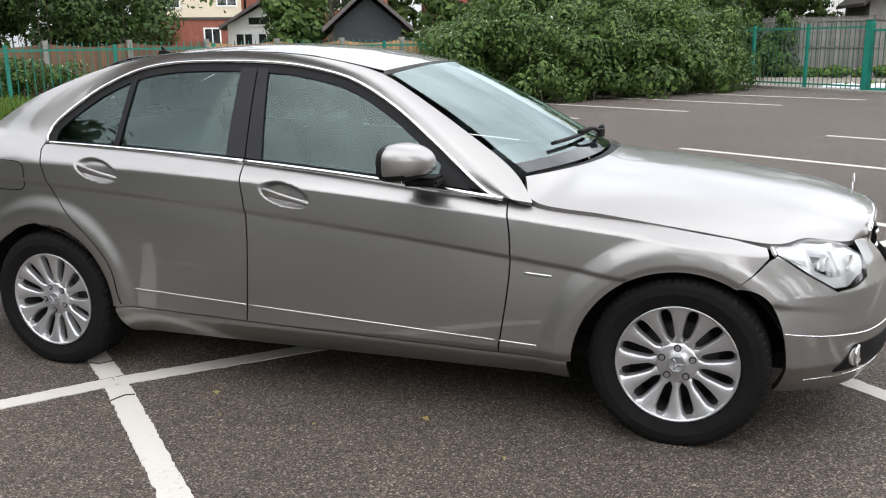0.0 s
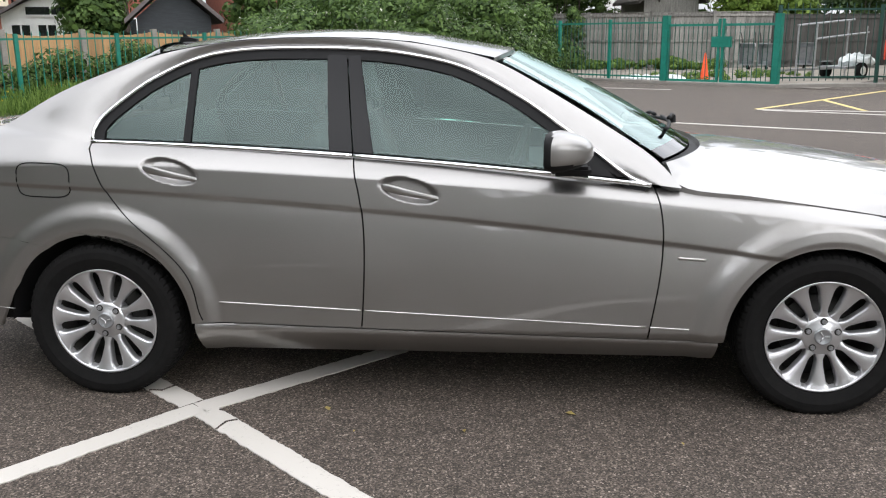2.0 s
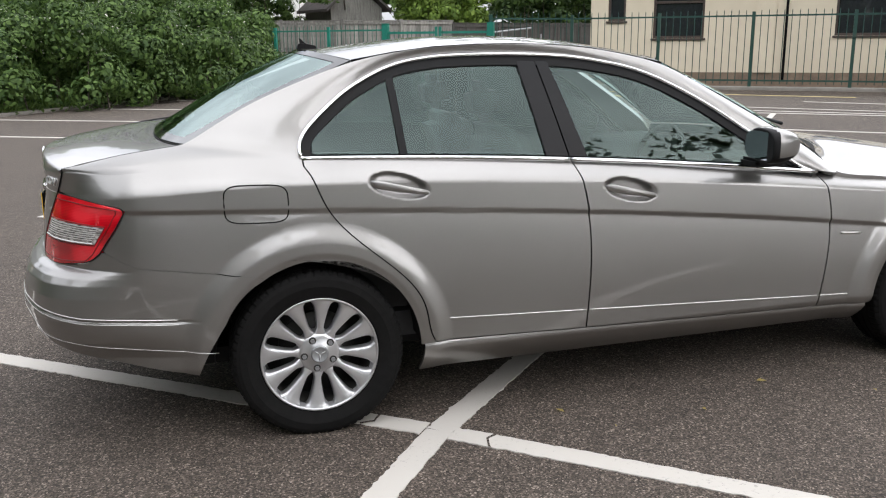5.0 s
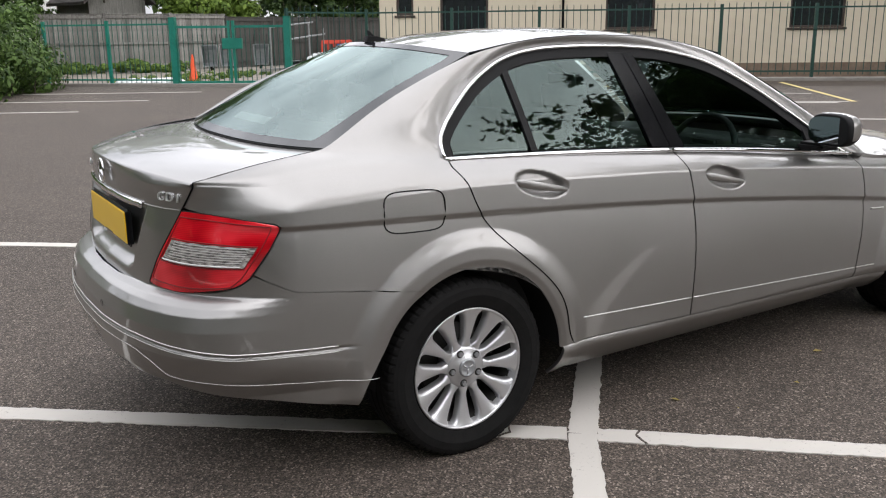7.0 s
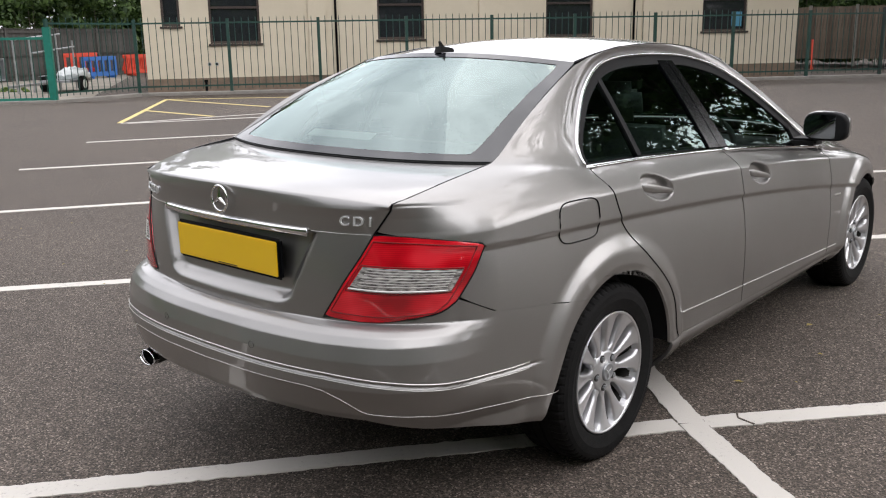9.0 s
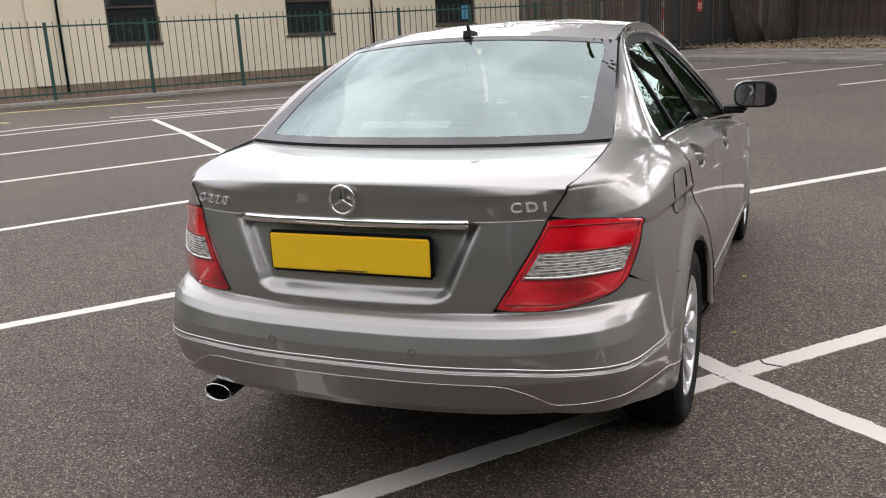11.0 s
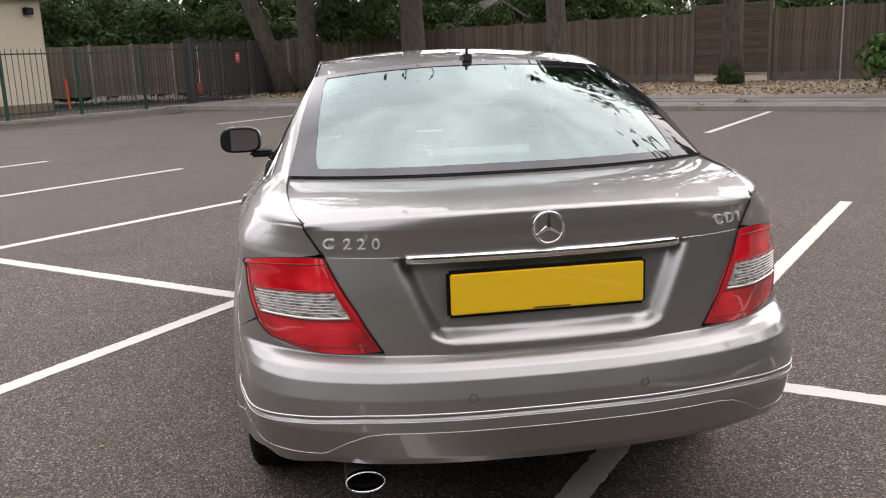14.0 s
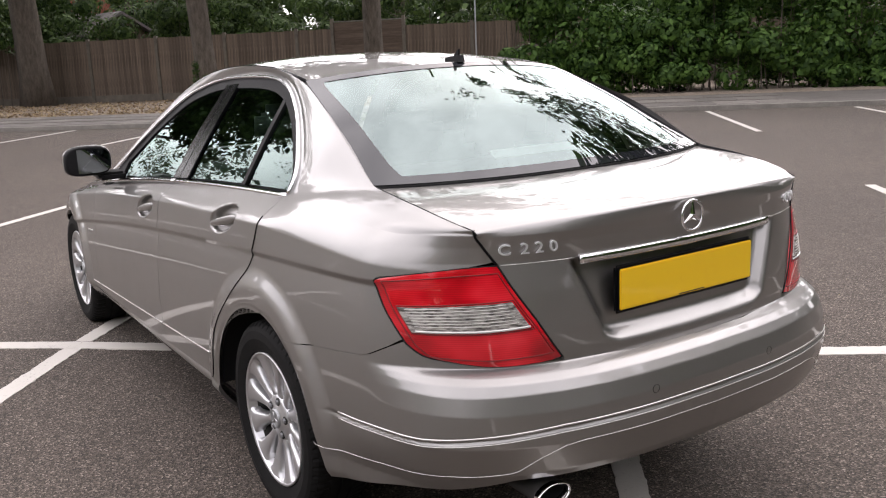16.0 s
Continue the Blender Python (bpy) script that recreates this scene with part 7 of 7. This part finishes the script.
for sg, where in SIDES:
    u = np.linspace(0, 1, 40)[None]; w = np.linspace(0, 1, 14)[:, None]
    s_ = 4.777 + (5.212 - 4.777) * u + 0 * w
    zhi = np.interp(s_, [4.773, 4.85, 4.928, 5.03, 5.133, 5.215], [0.712, 0.72, 0.722, 0.715, 0.696, 0.648])
    zlo = np.interp(s_, [4.773, 4.822, 4.896, 5.0, 5.1, 5.182, 5.215], [0.694, 0.668, 0.622, 0.564, 0.566, 0.59, 0.63])
    Q = skin(s_, zlo + (zhi - zlo) * w)
    hl = sheet("headlamp", flip(Q, sg), CLEAR, car, "clear headlamp with chrome reflectors", lip=0.01)
    dip = 0.012 + 0.016 * np.abs(np.sin(np.linspace(0, 3 * np.pi, 40)))[None, :, None]
    Q2 = Q - np.array([0.85, 0.5, 0.05]) * dip
    sheet("reflector", flip(Q2, sg), SATIN, hl, "chrome reflector", lip=0.01)
    for i, (u0, u1) in enumerate(((0.10, 0.36), (0.38, 0.62), (0.64, 0.92))):
        c = Q[3:11, int(u0 * 39):int(u1 * 39) + 1] - np.array([0.014, 0.009, 0.0])
        sheet("lens_block", flip(c, sg), CHROME if i == 1 else SATIN, hl, lip=0.012)
    for uu, ww, r in ((0.5, 0.5, 0.03), (0.78, 0.5, 0.036)):
        c0 = Q[int(ww * 13), int(uu * 39)]
        a = Vector((float(c0[0]) - 0.042, sg * (float(c0[1]) - 0.025), float(c0[2])))
        part("lamp_bowl", rod(a, a + Vector((0.035, sg * 0.012, 0)), r * 0.6, r, 20), CLEAR_LENS, hl)
    q = skin(5.09, 0.315)
    fog = part("fog_lamp", rod((float(q[0]) - 0.03, sg * (float(q[1]) - 0.02), 0.315), (float(q[0]) + 0.004, sg * (float(q[1]) + 0.004), 0.315), 0.036, seg=20), CLEAR_LENS, fb, "round fog lamp in a dark recess")
    bar("fog_ring", np.array([(float(q[0]) + 0.012 * (1 - abs(math.cos(a))) - 0.003, sg * (float(q[1]) + 0.004 - 0.026 * math.cos(a)), 0.318 + 0.036 * math.sin(a)) for a in np.linspace(0, 2 * np.pi, 24, endpoint=False)]), 0.006, CHROME, fog, "chrome ring", seg=6, closed=True, up=(1, 0, 0.1))
    s2 = np.linspace(5.0, 5.35, 30)
    Q = np.stack([skin(s2, z1 + (np.interp(s2, [5.0, 5.08, 5.35], [0.275, 0.36, 0.36]) - z1) * h) + 0.004 * skin_normals(s2, z1 + 0 * s2, 1) for z1 in (0.265,) for h in np.linspace(0, 1, 6)])
    sheet("air_intake", flip(Q, sg), MATT_BLACK, fb, lip=0.004)
# grille
gr = part("grille", boxed((3.37, -0.3, 0.56), (3.43, 0.3, 0.745), 0.025), GLOSS_BLACK, car, "black grille with chrome bars and rim")
for zz in (0.60, 0.65, 0.70):
    bar("grille_bar", np.array([(3.437 - 0.12 * y * y, y, zz) for y in np.linspace(-0.3, 0.3, 12)]), 0.009, CHROME, gr, seg=6)
bar("grille_rim", crom([(3.40, -0.32, 0.735), (3.39, -0.325, 0.65), (3.40, -0.26, 0.57), (3.45, 0, 0.555), (3.40, 0.26, 0.57), (3.39, 0.325, 0.65), (3.40, 0.32, 0.735), (3.435, 0, 0.755), (3.40, -0.32, 0.735)], 60), 0.011, CHROME, gr, seg=6)

# exhaust and underside
oval = np.linspace(0, 2 * np.pi, 32, endpoint=False)


def pipe(stations, mat, name, parent, label=""):
    """Oval tube through stations of x, half width, half height."""
    v = [(x, 0.505 + w * math.cos(a), 0.35 + h * math.sin(a)) for x, w, h in stations for a in oval]
    f = [(r * 32 + c, r * 32 + (c + 1) % 32, (r + 1) * 32 + (c + 1) % 32, (r + 1) * 32 + c) for r in range(len(stations) - 1) for c in range(32)]
    return put(name, mesh_of(name, v, f, mat, True), parent, label)


ex = pipe([(-0.86, 0.046, 0.026), (-0.972, 0.0515, 0.0295)], DARK_METAL, "exhaust_tip", car, "oval exhaust tip with a bright rim")
pipe([(-0.972, 0.0515, 0.0295), (-0.985, 0.052, 0.03), (-0.99, 0.052, 0.03), (-0.993, 0.0505, 0.0285), (-0.99, 0.0475, 0.0255), (-0.97, 0.0465, 0.025)], CHROME, "rim", ex, "bright oval rim")
pipe([(-0.97, 0.0465, 0.025), (-0.90, 0.042, 0.022), (-0.89, 0.001, 0.001)], MATT_BLACK, "bore", ex)
part("floor_pan", boxed((-0.6, -0.62, 0.25), (3.2, 0.62, 0.31)), MATT_BLACK, car)
part("rear_undertray", boxed((-0.78, -0.5, 0.30), (-0.36, 0.5, 0.35), 0.02), MATT_BLACK, car)
part("silencer", boxed((-0.82, -0.45, 0.34), (-0.62, 0.45, 0.5), 0.05), DARK_METAL, car)
# dark inner shell behind the shut lines
for sg, where in SIDES:
    xs = np.linspace(-0.60, 2.93, 180)
    zs = np.linspace(0.2, 1.0, 40)
    X, Z = np.meshgrid(xs, zs)
    Zc = np.minimum(Z, belt(X) - 0.02); Q = skin(s_at_x(X), Zc) - 0.03 * skin_normals(s_at_x(X), Zc, 1)
    keep = (Z > np.where((X < -0.3) | (X > 3.05), 0.42, 0.2)) & (np.hypot(X - 0.005, Z - 0.305) > 0.455) & (np.hypot(X - 2.765, Z - 0.275) > 0.45)
    nu = len(xs)
    fs = [(r * nu + c, r * nu + c + 1, (r + 1) * nu + c + 1, (r + 1) * nu + c) for r in range(39) for c in range(nu - 1) if keep[r, c] and keep[r + 1, c] and keep[r, c + 1] and keep[r + 1, c + 1]]
    put("inner_shell", mesh_of("inner_shell", flip(Q, sg).reshape(-1, 3), fs, MATT_BLACK, True), car)
    for cx, cz, r in ((0.005, 0.305, 0.381), (2.765, 0.275, 0.375)):
        a = np.radians(np.linspace(2, 178, 40))
        rim_y = on_side(cx + r * np.cos(a), cz + r * np.sin(a))[:, 1] - 0.006
        rows = [np.stack([cx + r * np.cos(a), sg * yy, cz + r * np.sin(a)], 1) for yy in (rim_y, np.full(40, 0.5))]
        rows.append(np.stack([cx + 0.02 * np.cos(a), np.full(40, sg * 0.5), cz + 0.02 * np.sin(a)], 1))
        v = np.vstack(rows)
        f = [(k * 40 + i, k * 40 + i + 1, (k + 1) * 40 + i + 1, (k + 1) * 40 + i) for k in range(2) for i in range(39)]
        put("wheel_housing", mesh_of("wheel_housing", v, f, MATT_BLACK, True), car)
part("boot_inner", boxed((-0.80, -0.42, 0.35), (-0.45, 0.42, 0.93)), MATT_BLACK, car)
part("engine_cover", boxed((2.2, -0.6, 0.3), (2.92, 0.6, 0.68)), MATT_BLACK, car)
part("radiator", boxed((3.0, -0.34, 0.3), (3.3, 0.34, 0.68)), MATT_BLACK, car)

# ---- aerial ----
def fin(profile, half, at):
    """A blade from a side profile, thin at its edges."""
    bm = bmesh.new()
    rows = []
    for k in (-1, 0, 1):
        rows.append([bm.verts.new((at[0] + x * (1 - 0.06 * abs(k)), at[1] + half * k, at[2] + z * (1 - 0.08 * abs(k)))) for x, z in profile])
    n = len(profile)
    for r in (0, 1):
        for i in range(n):
            bm.faces.new((rows[r][i], rows[r][(i + 1) % n], rows[r + 1][(i + 1) % n], rows[r + 1][i]))
    bm.faces.new(rows[0]); bm.faces.new(rows[2][::-1])
    bmesh.ops.recalc_face_normals(bm, faces=bm.faces)
    return bm


aer = part("aerial", fin([(-0.03, -0.01), (0.06, -0.01), (0.055, 0.004), (0.02, 0.012), (-0.02, 0.014)], 0.015, (0.10, 0, 1.405)), MATT_BLACK, car, "black fin aerial on the roof")
part("blade", fin([(-0.012, 0.008), (0.024, 0.008), (0.008, 0.018), (-0.008, 0.034), (-0.016, 0.036)], 0.004, (0.10, 0, 1.405)), MATT_BLACK, aer)

# ---- cabin ----
def seat(x, y, w, rear=False):
    t = put("seat", None, car, "grey leather car seat with headrest")
    b = boxed((x - 0.02, y - w / 2, 0.42), (x + 0.5, y + w / 2, 0.62), 0.05)
    part("cushion", b, CABIN, t, smooth=True)
    bm = boxed((-0.07, -w / 2, 0), (0.07, w / 2, 0.62), 0.05)
    part("backrest", bm, CABIN, t, smooth=True, m=pose(x, y, 0.48, 0, -18, 0))
    for k in ((-0.34, 0, 0.34) if rear and w > 0.9 else (0,)):
        bm = boxed((-0.05, -0.125, 0), (0.05, 0.125, 0.17), 0.045)
        part("headrest", bm, CABIN_DARK if rear else CABIN, t, smooth=True, m=pose(x - 0.22, y + k, 1.09, 0, -12, 0))


seat(1.02, -0.36, 0.5); seat(1.02, 0.36, 0.5); seat(0.12, 0, 1.22, True)
part("cabin_floor", boxed((-0.3, -0.68, 0.3), (2.2, 0.68, 0.4)), CABIN_DARK, car)
part("dashboard", boxed((1.68, -0.64, 0.55), (2.15, 0.64, 0.9), 0.07), CABIN_DARK, car, smooth=True)
part("parcel_shelf", boxed((-0.46, -0.6, 0.96), (-0.06, 0.6, 0.985), 0.01), CABIN, car)
for sg, where in SIDES:
    lx = np.linspace(-0.1, 2.05, 24)
    sheet("door_lining", flip(np.stack([np.stack([lx, 0.675 + 0.008 * lx, zz], 1) for zz in (0.42 + 0 * lx, belt(lx) - 0.03, belt(lx) + 0.013)]), sg), CABIN_DARK, car, lip=0.03)
st = bar("steering_wheel", np.array([(1.60 + 0.07 * math.sin(a), -0.36 + 0.185 * math.cos(a), 0.86 + 0.17 * math.sin(a)) for a in np.linspace(0, 2 * np.pi, 28, endpoint=False)]), 0.015, CABIN_DARK, car, "dark steering wheel", seg=8, closed=True, up=(1, 0, -0.4))
part("boss", boxed((1.6, -0.44, 0.80), (1.66, -0.28, 0.92), 0.02), CABIN_DARK, st)
part("column", rod((1.63, -0.36, 0.86), (1.85, -0.36, 0.78), 0.04), CABIN_DARK, st)
lab = part("screen_sticker", boxed((-0.30, -0.02, 1.185), (-0.298, 0.30, 1.225)), WHITE_PAINT, car, "white dealer sticker inside the rear screen", m=pose(0, 0, 0))
lab.matrix_local = pose(-0.39, 0.06, 1.125, 0, 60, 0) @ pose(0.299, -0.14, -1.205)

# ---- the body warped to fit the camera's view: broader at the front, narrower at the tail ----
def view_warp(p):
    """Where a place of the car's level plan goes to fit the camera's view."""
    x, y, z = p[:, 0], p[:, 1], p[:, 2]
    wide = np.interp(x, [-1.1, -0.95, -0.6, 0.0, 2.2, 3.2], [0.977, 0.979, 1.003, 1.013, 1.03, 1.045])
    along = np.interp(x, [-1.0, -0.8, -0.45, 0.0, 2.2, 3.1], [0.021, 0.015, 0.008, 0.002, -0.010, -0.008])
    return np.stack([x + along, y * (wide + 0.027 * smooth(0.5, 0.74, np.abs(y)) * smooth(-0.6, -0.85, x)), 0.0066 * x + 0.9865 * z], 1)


def warp_to_view(ob):
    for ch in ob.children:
        warp_to_view(ch)
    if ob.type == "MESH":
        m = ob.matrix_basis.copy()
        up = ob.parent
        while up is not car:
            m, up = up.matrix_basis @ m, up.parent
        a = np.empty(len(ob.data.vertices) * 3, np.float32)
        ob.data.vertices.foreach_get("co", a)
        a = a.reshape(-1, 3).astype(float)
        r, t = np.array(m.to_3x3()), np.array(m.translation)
        q = (view_warp(a @ r.T + t) - t) @ np.linalg.inv(r).T
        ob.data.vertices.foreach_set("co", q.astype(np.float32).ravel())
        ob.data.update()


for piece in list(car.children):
    warp_to_view(piece)


# ---- wheels ----
def lathe(profile, seg):
    v, f = [], []
    n = len(profile)
    for i in range(seg):
        a = 2 * math.pi * i / seg
        v += [(r * math.cos(a), y, r * math.sin(a)) for r, y in profile]
    for i in range(seg):
        j = (i + 1) % seg
        f += [(i * n + k, i * n + k + 1, j * n + k + 1, j * n + k) for k in range(n - 1)]
    return v, f


TYRE_PROFILE = [(0.208, -0.085), (0.222, -0.10), (0.26, -0.112), (0.285, -0.1095), (0.297, -0.104), (0.305, -0.098), (0.311, -0.09), (0.314, -0.072), (0.314, -0.05), (0.3155, -0.045), (0.316, -0.02), (0.309, -0.018), (0.309, -0.010), (0.316, -0.008), (0.316, 0.02), (0.309, 0.022), (0.309, 0.03), (0.315, 0.032), (0.313, 0.08), (0.3, 0.1), (0.25, 0.11), (0.21, 0.09)]


def tyre_mesh(blocks=64, seg=4):
    """Tyre with grooves across both shoulders of its tread."""
    v, f = lathe(TYRE_PROFILE, blocks * seg)
    n = len(TYRE_PROFILE)
    out = []
    for i, (x, y, z) in enumerate(v):
        r, k = math.hypot(x, z), i % n
        if (i // n) % seg == 0 and r > 0.300 and (y < -0.045 or y > 0.04):
            x, z = x * (r - 0.0035) / r, z * (r - 0.0035) / r
            y *= 0.985
        out.append((x, y, z))
    return mesh_of("tyre", out, f, RUBBER, False)


TYRE = tyre_mesh()
RIM = mesh_of("rim", *lathe([(0.214, -0.094), (0.2155, -0.099), (0.212, -0.102), (0.206, -0.097), (0.203, -0.085), (0.198, -0.07)], 72), ALLOY, True)
BARREL = mesh_of("barrel", *lathe([(0.198, -0.07), (0.194, -0.05), (0.19, 0.0), (0.19, 0.09)], 48), DARK_METAL, True)
HUB = mesh_of("hub_face", *lathe([(0.0, -0.085), (0.035, -0.085), (0.04, -0.08), (0.062, -0.079), (0.074, -0.074), (0.079, -0.062), (0.079, -0.02)], 48), ALLOY, True)
CAP = mesh_of("centre_cap", *lathe([(0.0, -0.0905), (0.024, -0.0905), (0.027, -0.093), (0.031, -0.092), (0.033, -0.086), (0.033, -0.07)], 36), GALV, True)
DISC = mesh_of("brake_disc", *lathe([(0.05, -0.004), (0.138, -0.004), (0.14, 0.0), (0.14, 0.016), (0.05, 0.016)], 48), DARK_METAL, True)
BACK = mesh_of("wheel_back", *lathe([(0.0, 0.03), (0.19, 0.03), (0.192, 0.04)], 40), DARK_METAL, True)


def spoke_mesh():
    v, f = [], []
    r = np.array([0.066, 0.076, 0.085, 0.094, 0.106, 0.125, 0.145, 0.163, 0.178, 0.188, 0.197, 0.207])
    half = np.array([0.0172, 0.0185, 0.0150, 0.0118, 0.0122, 0.0152, 0.0187, 0.0222, 0.0258, 0.0300, 0.0400, 0.0535])
    y = np.interp(r, [0.066, 0.12, 0.19, 0.206], [-0.073, -0.081, -0.092, -0.096])
    prof = [(-1.16, 0.030), (-1.06, 0.010), (-0.93, 0.0025), (-0.72, 0.0), (0, -0.0012), (0.72, 0.0), (0.93, 0.0025), (1.06, 0.010), (1.16, 0.030)]
    for rr, h, yy in zip(r, half, y):
        v += [(h * a, yy + b, rr) for a, b in prof]
    n = len(prof)
    for i in range(11):
        f += [(i * n + k, (i + 1) * n + k, (i + 1) * n + k + 1, i * n + k + 1) for k in range(n - 1)]
    return mesh_of("spoke", v, f, ALLOY, True)


SPOKE = spoke_mesh()
bm = rod((0, -0.087, 0), (0, -0.05, 0), 0.0088, seg=6)
BOLT = bpy.data.meshes.new("wheel_bolt"); bm.to_mesh(BOLT); bm.free(); BOLT.materials.append(GALV)
bm = rod((0, -0.0805, 0), (0, -0.06, 0), 0.0135, seg=16)
POCKET = bpy.data.meshes.new("bolt_pocket"); bm.to_mesh(POCKET); bm.free(); POCKET.materials.append(DARK_METAL)


def wheel(x, sg, spin):
    hub = put("wheel", None, car, "silver twelve-spoke alloy wheel with black tyre")
    hub.matrix_local = pose(x, sg * 0.730, 0.304, 0, spin, 0 if sg < 0 else 180)
    put("tyre", TYRE, hub, "black rubber tyre")
    put("rim", RIM, hub); put("barrel", BARREL, hub, "dark inner barrel of the wheel"); put("hub_face", HUB, hub); put("centre_cap", CAP, hub, "chrome centre cap")
    put("brake_disc", DISC, hub, "bare steel brake disc"); put("wheel_back", BACK, hub)
    for i in range(12):
        put("spoke", SPOKE, hub, m=pose(0, 0, 0, 0, 30 * i, 0))
    for i in range(5):
        a = radians(90 + 72 * i)
        put("bolt_pocket", POCKET, hub, m=pose(0.056 * math.cos(a), 0, 0.056 * math.sin(a)))
        put("wheel_bolt", BOLT, hub, m=pose(0.056 * math.cos(a), 0, 0.056 * math.sin(a)))
    for i in range(3):
        a = radians(90 + 120 * i + 30)
        put("cap_point", mesh_of("cap_point", *tube([(0, -0.0915, 0), (0.022 * math.cos(a), -0.0915, 0.022 * math.sin(a))], 0.0022, 5, up=(0, 1, 0)), ALLOY, True), hub)


wheel(0.0, -1, -25); wheel(2.762, -1, 0); wheel(0.0, 1, 10); wheel(2.762, 1, 3)

# ---- paving slabs of the pavement, nearest stretch ----
slab_bm = boxed((-0.44, -0.565, -0.03), (0.44, 0.565, 0.006), 0.008)
slab_me = bpy.data.meshes.new("paving_slab")
slab_bm.to_mesh(slab_me); slab_bm.free(); slab_me.materials.append(SLAB)
for i in range(30):
    for j in range(3):
        p = nrmR(2.0 + 0.9 * i + 0.3 * (j % 2), -0.72 + 1.15 * j, 0.105 + 0.0115 * (j + 0.5))
        put("paving_slab", slab_me, pavement, m=lay(p, (p[0] + RD[0], p[1] + RD[1])))
